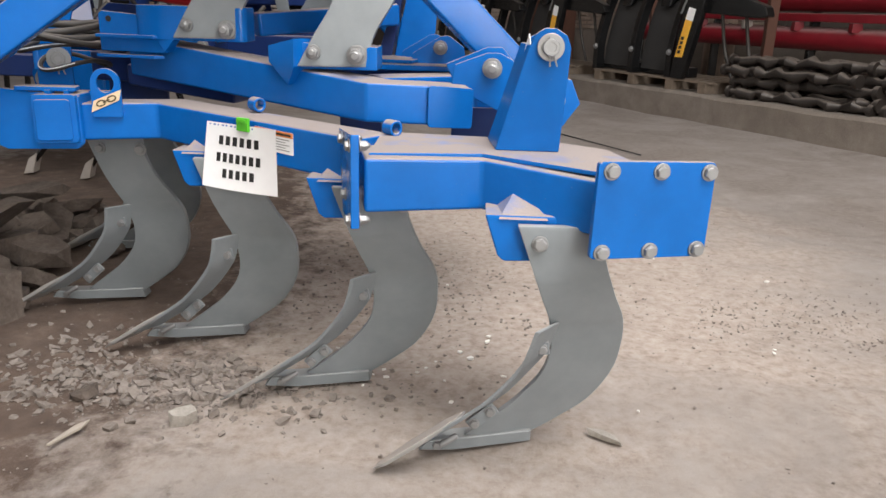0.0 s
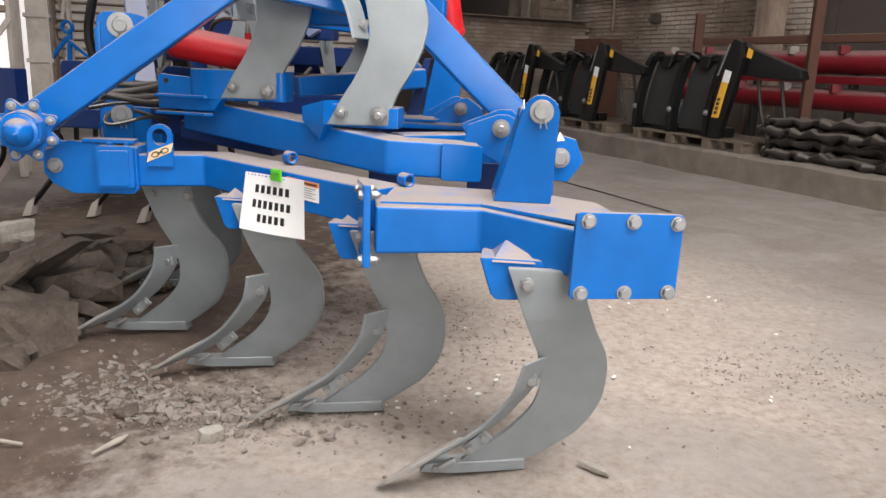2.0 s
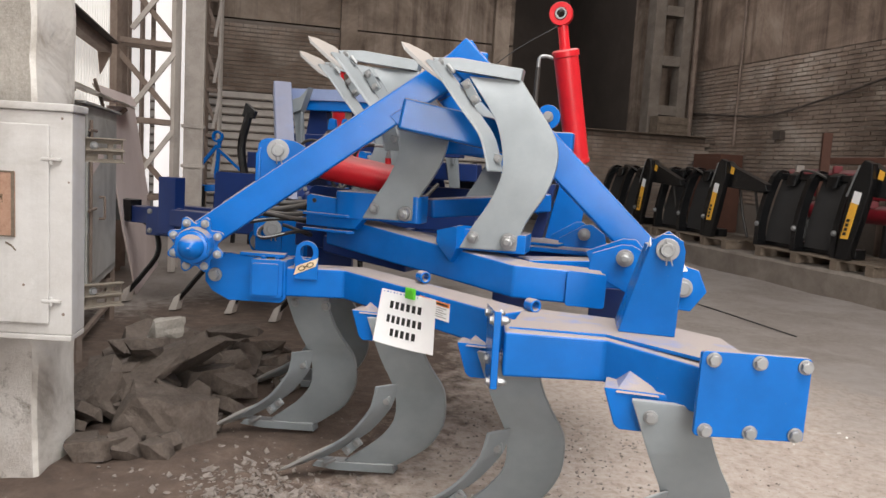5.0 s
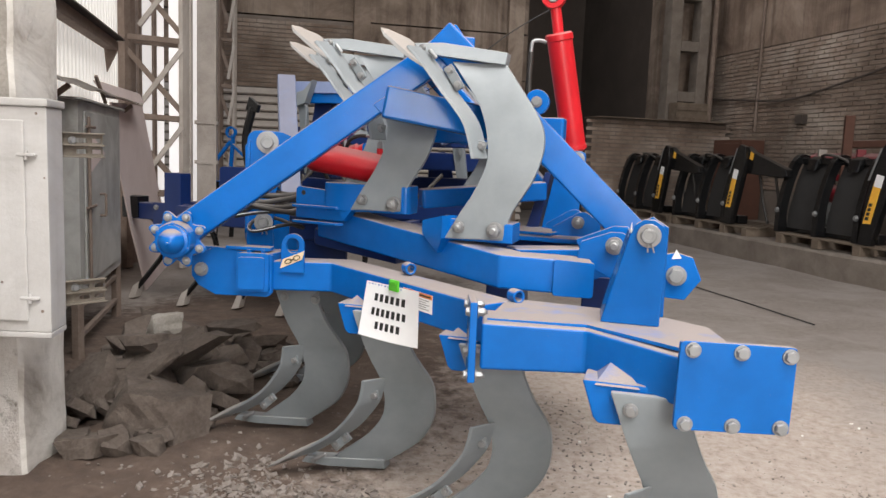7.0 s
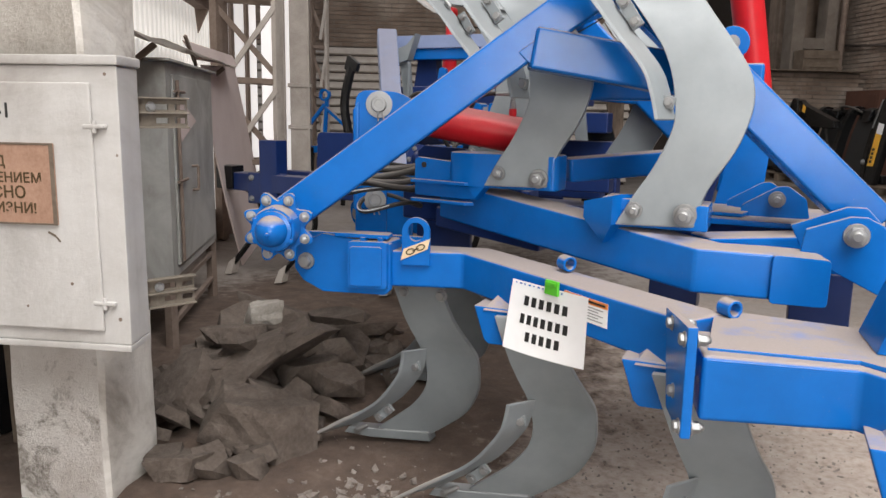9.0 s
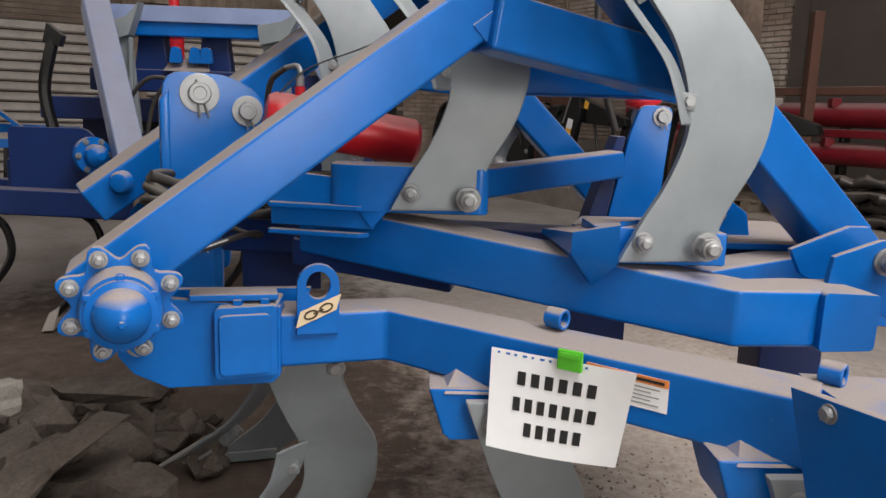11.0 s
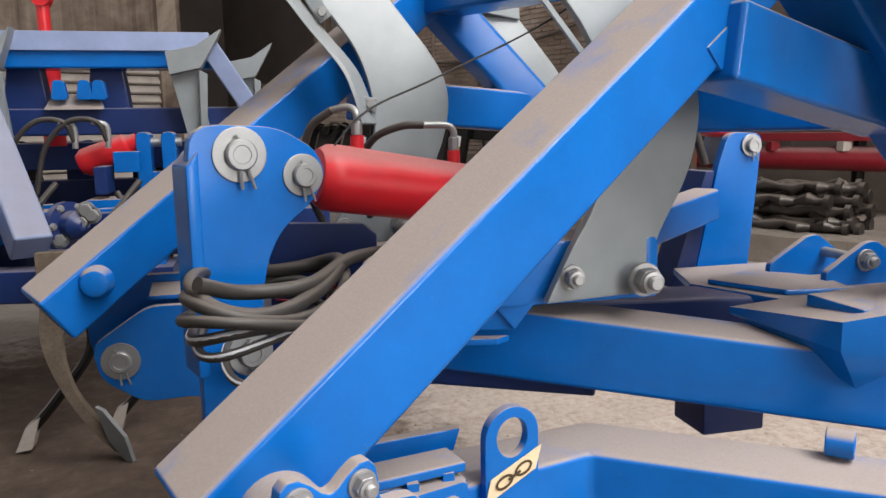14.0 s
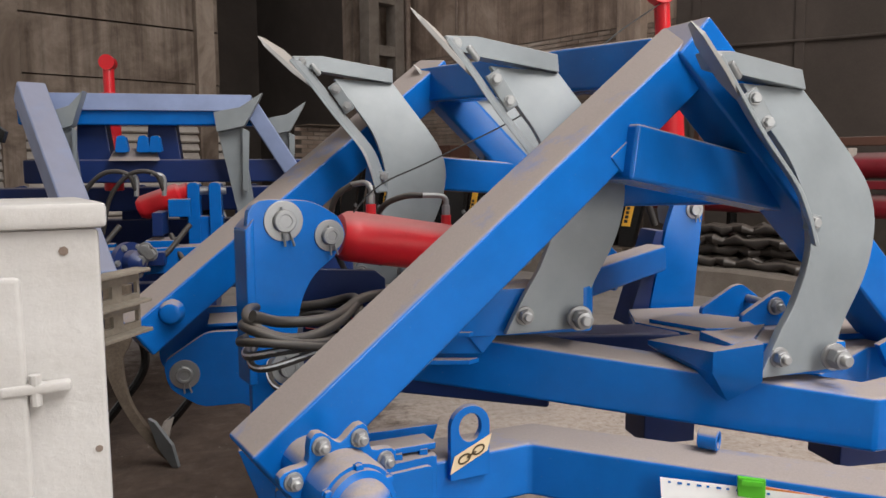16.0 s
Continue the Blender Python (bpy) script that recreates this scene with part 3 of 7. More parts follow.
while z < 8.8:
    part("web", prism([hall(6.09, 1.4, z), hall(6.09, 1.8, z), hall(6.4, 1.8, z), hall(6.4, 1.4, z)], (0, 0, 0.2), 0.01), KERB, col)
    z += 1.0

# shallow pilasters on the far wall
pil = thing("wall_pilaster", hall(BACK - 0.1, -4.95), "grey concrete pilaster on the far wall", "pilaster", "wall pilasters", "structure")
part("shaft", prism([hall(BACK - 0.15, -5.1, 0), hall(BACK - 0.15, -4.78, 0), hall(BACK - 0.004, -4.78, 0), hall(BACK - 0.004, -5.1, 0)], (0, 0, 9), 0.01), DIRTY_WALL, pil)
for dc in (3.05,):
    copy_thing(pil, Matrix.Translation(hall(BACK - 0.1, -4.95 + dc)))


# the steel columns and the lattice by the glazed side
steel = thing("steel_column", hall(3.5, -7.5), "grimy grey box steel column by the glazing", "column", "", "structure")
part("shaft", prism([hall(3.5, -7.67, 0), hall(3.5, -7.41, 0), hall(3.8, -7.41, 0), hall(3.8, -7.67, 0)], (0, 0, 8.9), 0.01), STEEL, steel)
part("flange", prism([hall(3.46, -7.43, 0), hall(3.46, -7.40, 0), hall(3.84, -7.40, 0), hall(3.84, -7.43, 0)], (0, 0, 8.9), 0.004), STEEL, steel)
for z in (1.05, 1.62, 3.6):
    part("band", prism([hall(3.47, -7.7, z), hall(3.47, -7.38, z), hall(3.83, -7.38, z), hall(3.83, -7.7, z)], (0, 0, 0.05), 0.004), STEEL, steel)


def lattice(a, c0, c1, label, deep=0.35):
    """A steel lattice column that stands across the side wall."""
    root = thing("lattice_column", hall(a, c0), label, "column", "lattice columns", "structure")
    for da in (0, deep):
        part("chord", tube(hall(a + da, c0, 0), hall(a + da, c0, 8.9), 0.085, 0.09, 0.004, (0, 1, 0)), RUST, root)
        part("chord", tube(hall(a + da, c1, 0), hall(a + da, c1, 8.9), 0.05, 0.07, 0.004, (0, 1, 0)), STEEL, root)
        z = 0.79
        part("rail", tube(hall(a + da, c0, z - 0.02), hall(a + da, c1, z), 0.05, 0.055, 0.003), RUST, root)
        while z < 8:
            part("rail", tube(hall(a + da, c0, z + 0.8), hall(a + da, c1, z + 0.78), 0.05, 0.055, 0.003), RUST, root)
            if da:
                z += 0.79
                continue
            part("brace", tube(hall(a + da, c0, z + 0.7), hall(a + da, c1, z + 0.05), 0.045, 0.055, 0.003), RUST, root)
            part("brace", tube(hall(a + da - 0.03, c0 + 0.15, z + 0.12), hall(a + da - 0.03, c1, z + 0.7), 0.045, 0.05, 0.003), STEEL, root)
            z += 0.79
    return root


lattice(0.4, -8.12, -7.555, "rust-brown steel lattice column with crossed braces")
lattice(6.0, -7.5, -7.25, "grey steel lattice column before the far brick wall", 0.3)


def panels():
    """Pale ribbed sheets on the side wall, with a dark channel on brackets."""
    root = thing("wall_left_panel", hall(-2, LEFT), "pale ribbed sheet cladding of the side wall, partly given a glow", "cladding", "", "structure")
    a = FRONT + 1
    while a < 0.35:
        prof = []
        for k in range(8):
            for da, dc in ((0.0, 0.0), (0.09, 0.0), (0.1, 0.012), (0.12, 0.012)):
                prof.append((a + 0.125 * k + da, LEFT + dc))
        # only the sheets in view take the added glow
        part("sheet", prism([hall(x, c, 0.3) for x, c in prof] + [hall(prof[-1][0] + 0.005, LEFT - 0.03, 0.3), hall(a, LEFT - 0.03, 0.3)], (0, 0, 5.9), 0), GLOW_SHEET if a > -3.5 else PANEL, root)
        a += 1.0
    ch = thing("wall_channel", hall(-0.9, -8.1, 2.18), "dark rusty channel on a bracket along the cladding", "channel", "", "structure")
    part("channel", tube(hall(-3.0, -8.12, 2.2), hall(-0.2, -8.12, 2.2), 0.1, 0.09, 0.004), RUST, ch)
    part("lip", tube(hall(-3.0, -8.06, 2.26), hall(-0.2, -8.06, 2.26), 0.1, 0.015, 0.003), DARK_WALL, ch)
    part("bracket", prism([hall(-0.3, -8.18, 2.16), hall(-0.3, -8.06, 2.16), hall(-0.3, -8.16, 1.95)], ALONG * 0.04, 0.003), RUST, ch)


panels()


def glazing():
    root = thing("window_1", hall(-2, LEFT), "tall milky glazed side wall with rusty steel mullions", "window", "", "structure")
    for a in [0.55 + 1.3 * k for k in range(3)]:
        w = 1.3
        part("pane", prism([hall(a + 0.04, LEFT - 0.02, 0.4), hall(a + w - 0.04, LEFT - 0.02, 0.4), hall(a + w - 0.04, LEFT - 0.04, 0.4), hall(a + 0.04, LEFT - 0.04, 0.4)], (0, 0, 5.75), 0), GLAZING, root)
        part("mullion", tube(hall(a, LEFT, 0.35), hall(a, LEFT, 6.2), 0.06, 0.06, 0.004, (0, 1, 0)), RUST, root)
    # added panes, no return is known: they glow white behind the steel column
    for k in range(2):
        c = LEFT + 0.04 + 0.34 * k
        part("pane", prism([hall(4.5, c, 0.4), hall(4.5, c + 0.32, 0.4), hall(4.53, c + 0.32, 0.4), hall(4.53, c, 0.4)], (0, 0, 5.75), 0), GLAZING, root)
        part("mullion", tube(hall(4.49, c + 0.33, 0.35), hall(4.49, c + 0.33, 6.2), 0.03, 0.04, 0.003, (0, 1, 0)), STEEL, root)


glazing()

# ---- pillar and switch cabinet ----
def near_pillar():
    root = thing("pillar", (-1.85, 2.0, 0), "chipped concrete pillar with a whitewashed side behind a switch cabinet", "pillar", "", "structure")
    u, v = V(0.963, 0.271, 0), V(-0.271, 0.963, 0)
    o = V(-1.675, 1.8, 0) - u * 0.5

    def shaft(name, left, zs, grow, seed, coats, label):
        """A rough square shaft; its side that looks to the plough may carry another coat."""
        bm = bmesh.new()
        rows = []
        for z in zs:
            rows.append([])
            for p, q in ((left, 0), (left + 0.1, 0), (0.4, 0), (0.485, 0), (0.5, 0.015), (0.5, 0.1), (0.5, 0.2), (0.5, 0.31), (left, 0.31)):
                w = 0.02 * noise.noise(V(p * 7, z * 5, q * 7 + seed)) + 0.008 * noise.noise(V(p * 20, z * 17, q * 20 + seed))
                rows[-1].append(bm.verts.new(o + u * (p + w + (grow if p > 0.3 else -grow)) + v * (q - w + (grow if q > 0.3 else -grow)) + V(0, 0, z)))
        n = len(rows[0])
        for a, b in zip(rows, rows[1:]):
            for i in range(n):
                f = bm.faces.new((a[i], a[(i + 1) % n], b[(i + 1) % n], b[i]))
                f.material_index = 1 if 3 <= i < 7 else 0
        bm.faces.new(rows[-1])
        ob = part(name, bm, coats[0], root, label)
        ob.data.materials.append(coats[1])
    shaft("shaft", 0.08, [0.62 + 0.07 * k for k in range(22)] + [2.6 + 0.55 * k for k in range(12)], 0.0, 0, (BARE, WHITEWASH), "")
    shaft("base", 0.19, [-0.05 + 0.045 * k for k in range(16)], 0.004, 3, (CHIPPED, WHITEWASH), "concrete base with flaking whitewash")


near_pillar()


# ---- the plough ----
plough = thing("subsoiler_plough", (0, 2.3, 0), "blue folding subsoiler plough with grey curved legs standing on the floor", "plough")
NEAR = V(0, -1, 0)

# the side view of a leg from its front bolt: x to the rear, z up
LOW_LEG = dict(
    lead=[(-0.055, 0.042), (-0.023, -0.043), (0.017, -0.152), (0.043, -0.225), (0.053, -0.32), (0.034, -0.402), (-0.023, -0.479), (-0.082, -0.529), (-0.165, -0.592)],
    trail=[(0.15, 0.045), (0.16, -0.03), (0.196, -0.13), (0.236, -0.22), (0.246, -0.3), (0.234, -0.4), (0.18, -0.5), (0.1, -0.568), (0.026, -0.62)],
    shoe=[(-0.265, -0.588), (0.026, -0.606), (0.029, -0.65), (-0.19, -0.632), (-0.285, -0.614)],
    guard=[(0.006, -0.22), (-0.008, -0.28), (-0.03, -0.335), (-0.106, -0.434), (-0.188, -0.5), (-0.3, -0.573)],
    tip=(-0.405, -0.635), clips=((0.012, -0.292, 100, 0.018, 1), (-0.132, -0.51, 43, 0.045, 2)), link=((-0.18, -0.565), (-0.225, -0.592)),
    bend=0.17, reach=0.47, side=-1, skew=0.0, twist=0.25, curl=1.2)
HIGH_LEG = dict(
    lead=[(-0.052, -0.045), (-0.002, 0.048), (0.046, 0.128), (0.088, 0.239), (0.082, 0.34), (0.052, 0.436), (0.004, 0.512), (-0.071, 0.615)],
    trail=[(0.165, -0.045), (0.19, 0.056), (0.261, 0.182), (0.292, 0.291), (0.285, 0.37), (0.252, 0.435), (0.2, 0.508), (0.125, 0.612)],
    shoe=[(-0.2, 0.672), (-0.106, 0.682), (0.128, 0.655), (0.125, 0.606), (-0.103, 0.632), (-0.18, 0.64)],
    guard=[(0.052, 0.255), (0.032, 0.33), (0.002, 0.398), (-0.076, 0.494), (-0.141, 0.579), (-0.205, 0.655)],
    tip=(-0.3, 0.718), clips=((0.058, 0.303, 80, 0.018, 1), (-0.066, 0.551, 123, 0.05, 2)), link=((-0.115, 0.618), (-0.142, 0.65)),
    bend=0.11, reach=0.3, side=1, skew=0.18, twist=0.0, curl=2.0)


def curve2(pts, n):
    return [(p.x, p.z) for p in spline([(x, 0, z) for x, z in pts], n)]


def leg_parts(k):
    """Meshes of one leg about its front bolt, from its side view k; the foot bends away sideways."""
    s = k["side"]

    def put(x, y, z):
        w = min(1.0, max(0.0, 1 + x / k["reach"]))
        return V(x, y + k["bend"] * w * max(0.0, (s * z - 0.09) / 0.53) ** k["curl"]
                 + k["skew"] * x + k["twist"] * max(0.0, x + 0.05) * min(1.0, max(0.0, s * z) / 0.25), z)
    lead, trail = curve2(k["lead"], 8), curve2(k["trail"], 8)
    n = 44
    lead = [lead[round(i * (len(lead) - 1) / n)] for i in range(n + 1)]
    trail = [trail[round(i * (len(trail) - 1) / n)] for i in range(n + 1)]
    bm = bmesh.new()
    cols = 4
    sides = []
    for y in (0.0, 0.025):
        rows = []
        for (ax, az), (bx, bz) in zip(lead, trail):
            rows.append([bm.verts.new(put(ax + (bx - ax) * j / cols, y, az + (bz - az) * j / cols)) for j in range(cols + 1)])
        sides.append(rows)
        for a, b in zip(rows, rows[1:]):
            for j in range(cols):
                bm.faces.new((a[j], a[j + 1], b[j + 1], b[j]))
    A, B = sides
    for i in range(n):
        for j in (0, cols):
            bm.faces.new((A[i][j], A[i + 1][j], B[i + 1][j], B[i][j]))
    for i in (0, n):
        for j in range(cols):
            bm.faces.new((A[i][j], A[i][j + 1], B[i][j + 1], B[i][j]))
    bmesh.ops.recalc_face_normals(bm, faces=bm.faces)
    soften(bm, 0.004, 2, 60)
    out = {"shank": mesh_of(bm, GREY, "leg")}
    # shin guard: a curved strip ahead of the leading edge, wider than the shank
    mid = curve2(k["guard"], 6)
    bm = bmesh.new()
    rows = []
    for i, (x, z) in enumerate(mid):
        x2, z2 = mid[min(i + 1, len(mid) - 1)]
        x1, z1 = mid[max(i - 1, 0)]
        d = V(x2 - x1, 0, z2 - z1).normalized()
        nx, nz = s * -d.z, s * d.x
        if nx > 0:
            nx, nz = -nx, -nz
        ring = [put(x + nx * o + (y + 0.066) * (0.95 if s < 0 else 0.62), y, z + nz * o) for o, y in ((-0.006, -0.066), (0.006, -0.066), (0.008, -0.05), (0.007, -0.028), (0.005, -0.004), (-0.005, -0.004))]
        rows.append([bm.verts.new(p) for p in ring])
    for a, b in zip(rows, rows[1:]):
        for j in range(6):
            bm.faces.new((a[j], a[(j + 1) % 6], b[(j + 1) % 6], b[j]))
    bm.faces.new(rows[0]), bm.faces.new(rows[-1])
    bmesh.ops.recalc_face_normals(bm, faces=bm.faces)
    out["shin_guard"] = mesh_of(soften(bm, 0.002, 1, 40), GREY, "shin_guard")
    # share point: a blade that runs out to the tip
    (gx, gz), (hx, hz), (tx, tz) = k["guard"][-2], k["guard"][-1], k["tip"]
    bm = bmesh.new()
    d = V(tx - gx, 0, tz - gz).normalized()
    n2 = V(d.z, 0, -d.x) * (1 if d.z * -1 > 0 else -1)
    rows = []
    for f, half, th in ((0, 0.02, 0.008), (0.3, 0.046, 0.014), (0.78, 0.042, 0.012), (1.0, 0.014, 0.003)):
        c = V(gx + (tx - gx) * f, 0, gz + (tz - gz) * f)
        rows.append([bm.verts.new(put(c.x + n2.x * o + (y + 0.028) * 0.58, y - 0.034, c.z + n2.z * o)) for o, y in ((0.008, -half), (0.008, half), (0.008 - th, half), (0.008 - th, -half))])
    for a, b in zip(rows, rows[1:]):
        for j in range(4):
            bm.faces.new((a[j], a[(j + 1) % 4], b[(j + 1) % 4], b[j]))
    bm.faces.new(rows[0]), bm.faces.new(rows[-1])
    bmesh.ops.recalc_face_normals(bm, faces=bm.faces)
    out["share_point"] = mesh_of(soften(bm, 0.003, 1), SHARE, "share_point")
    # shoe plate along the foot
    bm = bmesh.new()
    a = [bm.verts.new(put(x, -0.014, z)) for x, z in k["shoe"]]
    b = [bm.verts.new(put(x, 0.045, z)) for x, z in k["shoe"]]
    m = len(a)
    bm.faces.new(a), bm.faces.new(b[::-1])
    for i in range(m):
        bm.faces.new((a[i], a[(i + 1) % m], b[(i + 1) % m], b[i]))
    bmesh.ops.recalc_face_normals(bm, faces=bm.faces)
    out["shoe"] = mesh_of(soften(bm, 0.003, 1), GREY, "shoe")
    # clips that hold the guard
    out["guard_clip"], out["spots"] = [], []
    for x, z, a, half, count in k["clips"]:
        c = put(x + 0.016, -0.02, z)
        r = math.radians(a)
        d, e = V(math.cos(r), 0, math.sin(r)), V(-math.sin(r), 0, math.cos(r))
        out["guard_clip"].append(mesh_of(prism([c + d * i * half + e * j * 0.018 for i, j in ((-1, -1), (1, -1), (1, 1), (-1, 1))], (0, -0.014, 0), 0.003), GREY, "guard_clip"))
        for f in ((0,) if count == 1 else (-0.62, 0.62)):
            out["spots"].append(c + V(0, -0.014, 0) + d * half * f)
    p, q = (put(x, -0.034, z) for x, z in k["link"])
    out["guard_clip"].append(mesh_of(turned(p, q, [(0, 0.006), (0.1, 0.0085), (0.9, 0.0085), (1, 0.006)], 12), ZINC, "guard_clip"))
    x, z = k["shoe"][0]
    out["spots"].append(put(x + 0.03, -0.013, z - 0.016))
    return out


DOWN, UP = leg_parts(LOW_LEG), leg_parts(HIGH_LEG)


def leg(at, kit, rear=(0.148, 0.0), nut=False, big=0.024):
    m = Matrix.Translation(at)
    shank = part("leg", kit["shank"], None, plough, "grey-painted curved steel leg", m)
    for k in ("shin_guard", "share_point", "shoe"):
        part(k, kit[k], None, shank, "", m)
    for c in kit["guard_clip"]:
        part("guard_clip", c, None, shank, "", m)
    for p in kit["spots"]:
        bolt(m @ p, NEAR, 0.012, shank)
    bolt(V(*at) + V(0, -0.001, 0), NEAR, 0.019 if nut else 0.016, shank, 0.022 if nut else None, nut=nut, turn=0.3)
    bolt(V(*at) + V(rear[0], -0.001, rear[1]), NEAR, big * 1.08 if nut else big, shank, 0.034 if nut else None, nut=nut, turn=0.1)
    return shank


FIRST, STEP = V(0.586, 1.562, 0.638), V(-0.507, 0.31, 0.005)
for k in range(4):
    leg(FIRST + STEP * k, DOWN, big=0.018)
leg((-0.105, 2.287, 1.025), UP, (0.14, -0.006), True)
leg((-0.614, 2.568, 1.088), UP, (0.144, -0.012), True)
leg((-0.96, 3.2, 1.12), UP, (0.148, 0.0), True)
leg((-0.44, 3.6, 1.1), UP, (0.148, 0.0), True)
leg((-1.12, 3.14, 0.655), DOWN)


def steel_part(name, bm, label="", parent=None, mat=None):
    return part(name, bm, mat or BLUE, parent or plough, label)


def walls(front, depth, z0, z1, bev=0.01):
    """A beam whose front runs through plan points front, depth deep; z0 and z1 per point."""
    back = []
    n = len(front)
    for i in range(n):
        a, b = Vector(front[max(i - 1, 0)]), Vector(front[min(i + 1, n - 1)])
        d = (b - a).normalized()
        back.append(Vector(front[i]) + V(-d.y, d.x, 0).xy * depth)
    bm = bmesh.new()
    rows = []
    for i in range(n):
        f, k = Vector(front[i]), back[i]
        rows.append([bm.verts.new((p.x, p.y, z)) for p, z in ((f, z0[i]), (f, z1[i]), (k, z1[i]), (k, z0[i]))])
    for a, b in zip(rows, rows[1:]):
        for k in range(4):
            bm.faces.new((a[k], a[(k + 1) % 4], b[(k + 1) % 4], b[k]))
    bm.faces.new(rows[0]), bm.faces.new(rows[-1])
    bmesh.ops.recalc_face_normals(bm, faces=bm.faces)
    return soften(bm, bev, 3, 12)


# lower beam
steel_part("lower_beam", walls([(-1.0, 2.295), (-0.662, 2.372), (0.1, 1.885)], 0.14, (0.708, 0.714, 0.69), (0.832, 0.838, 0.822)))
steel_part("beam_end", walls([(0.15, 1.655), (0.441, 1.72), (0.73, 1.525)], 0.2, (0.672, 0.676, 0.668), (0.812, 0.808, 0.80)))
steel_part("deck_plate", prism([(0.155, 1.7, 0.806), (0.44, 1.745, 0.806), (0.73, 1.55, 0.806), (0.83, 1.66, 0.806), (0.78, 1.87, 0.806), (0.6, 2.0, 0.806), (0.145, 2.05, 0.806)], (0, 0, 0.012), 0.003), "dusty steel deck plate")
# flange between the two beam pieces
fl = steel_part("flange_plate", prism([(0.118, 1.64, 0.632), (0.068, 1.81, 0.632), (0.046, 1.885, 0.85), (0.118, 1.643, 0.871)], (0.021, 0.006, 0), 0.004))
for x, y, z in ((0.113, 1.662, 0.84), (0.113, 1.66, 0.652), (0.09, 1.738, 0.7), (0.072, 1.8, 0.835)):
    bolt((x + 0.022, y + 0.006, z), (0.96, 0.28, 0), 0.0135, fl, 0.018, nut=True)
    bolt((x, y, z), (-0.96, -0.28, 0), 0.0135, fl)
# end plate with six bolts
ep = steel_part("end_plate", prism(filleted([(0.693, 1.484, 0.628), (0.968, 1.544, 0.63), (0.972, 1.545, 0.853), (0.697, 1.485, 0.857)], 0.014), (-0.004, 0.018, 0), 0.003))
for x, z in ((0.727, 0.834), (0.842, 0.833), (0.955, 0.83), (0.72, 0.645), (0.833, 0.647), (0.946, 0.649)):
    bolt((x, 1.491 + (x - 0.727) * 0.218, z), (0.213, -0.977, 0), 0.0158, ep, turn=x * 7)
# mounting pockets of the legs, with their sloped caps
for k in range(3):
    o = FIRST + STEP * k
    pk = steel_part("leg_pocket", prism([o + V(x, 0.034, z) for x, z in ((-0.135, 0.06), (-0.1, -0.045), (-0.085, -0.06), (0.15, -0.052), (0.17, 0.06))], (0, 0.16, 0), 0.008))
    bm = bmesh.new()
    b4 = [bm.verts.new(o + V(*p)) for p in ((-0.1, 0.028, 0.05), (0.018, 0.028, 0.05), (0.03, 0.17, 0.058), (-0.11, 0.17, 0.058))]
    top = bm.verts.new(o + V(-0.05, 0.14, 0.118))
    bm.faces.new(b4)
    for i in range(4):
        bm.faces.new((b4[i], b4[(i + 1) % 4], top))
    steel_part("pocket_cap", soften(bm, 0.006, 2), "", pk)
    steel_part("pocket_ledge", prism([o + V(x, y, 0.026) for x, y in ((0.055, 0.03), (0.15, 0.03), (0.16, 0.13), (0.04, 0.13))], (0, 0, 0.01), 0.003), "", pk)

# the mast: two limbs of square tube and a tie
limb = steel_part("mast_limb", tube((-1.245, 2.15, 0.918), (-0.19, 2.544, 1.7515), 0.145, 0.12, 0.009), "dusty blue square-tube mast limb")
steel_part("mast_limb", tube((-0.271, 2.5, 1.756), (0.53, 2.65, 0.984), 0.15, 0.125, 0.009), "blue square-tube mast limb")
steel_part("mast_tie", tube((-0.46, 2.398, 1.488), (0.12, 2.632, 1.388), 0.12, 0.124, 0.01))
steel_part("rear_tie", tube((-0.42, 2.8, 1.403), (0.2, 2.8, 1.403), 0.1, 0.12, 0.01))
steel_part("mast_shoe", prism([(-0.488, 2.351, 1.475), (-0.392, 2.387, 1.549), (-0.362, 2.398, 1.511), (-0.455, 2.363, 1.44)], (-0.012, 0.03, 0), 0.004), "welded end of the tie tube")

# bearing hub at the foot of the limb
HC, HE, HN = V(-1.108, 1.976, 0.94), V(0.932, 0.362, 0), V(0.362, -0.932, 0)


def on_hub(a, r, out=0.0):
    """A place on the hub's face at the angle a and the radius r, out of it towards the cap."""
    return HC + HE * r * math.cos(a) + V(0, 0, r * math.sin(a)) + HN * out


ring = [on_hub(2 * math.pi * i / 64, 0.096 + 0.016 * math.cos(16 * math.pi * i / 64 + math.pi)) for i in range(64)]
hub = steel_part("hub_flange", prism(ring, HN * -0.02, 0.003), "blue bearing hub flange with a domed cap")
steel_part("hub_barrel", turned(HC - HN * 0.02, HC - HN * 0.16, [(0, 0.05), (1, 0.05)], 36), "", hub)
steel_part("hub_cap", turned(HC, HC + HN * 0.125, [(0, 0.069), (0.4, 0.068), (0.5, 0.064), (0.5, 0.058), (0.6, 0.058), (0.62, 0.047), (0.75, 0.045), (0.86, 0.037), (0.95, 0.022), (1, 0.006)], 40), "", hub)
steel_part("cap_plug", turned(HC + HN * 0.12 - V(0, 0, 0.004), HC + HN * 0.13 - V(0, 0, 0.004), [(0, 0.007), (0.7, 0.007), (1, 0.005)], 6), "", hub)
for i in range(6):
    c = on_hub(radians(30 + 60 * i), 0.06, 0.06)
    steel_part("cap_bolt", turned(c, c + HN * 0.011, [(0, 0.009), (0.3, 0.009), (0.3, 0.007), (0.9, 0.007), (1, 0.0055)], 8), "", hub)
for i in range(8):
    bolt(on_hub(radians(22.5 + 45 * i), 0.0875), HN, 0.0125, hub, 0.014, True)

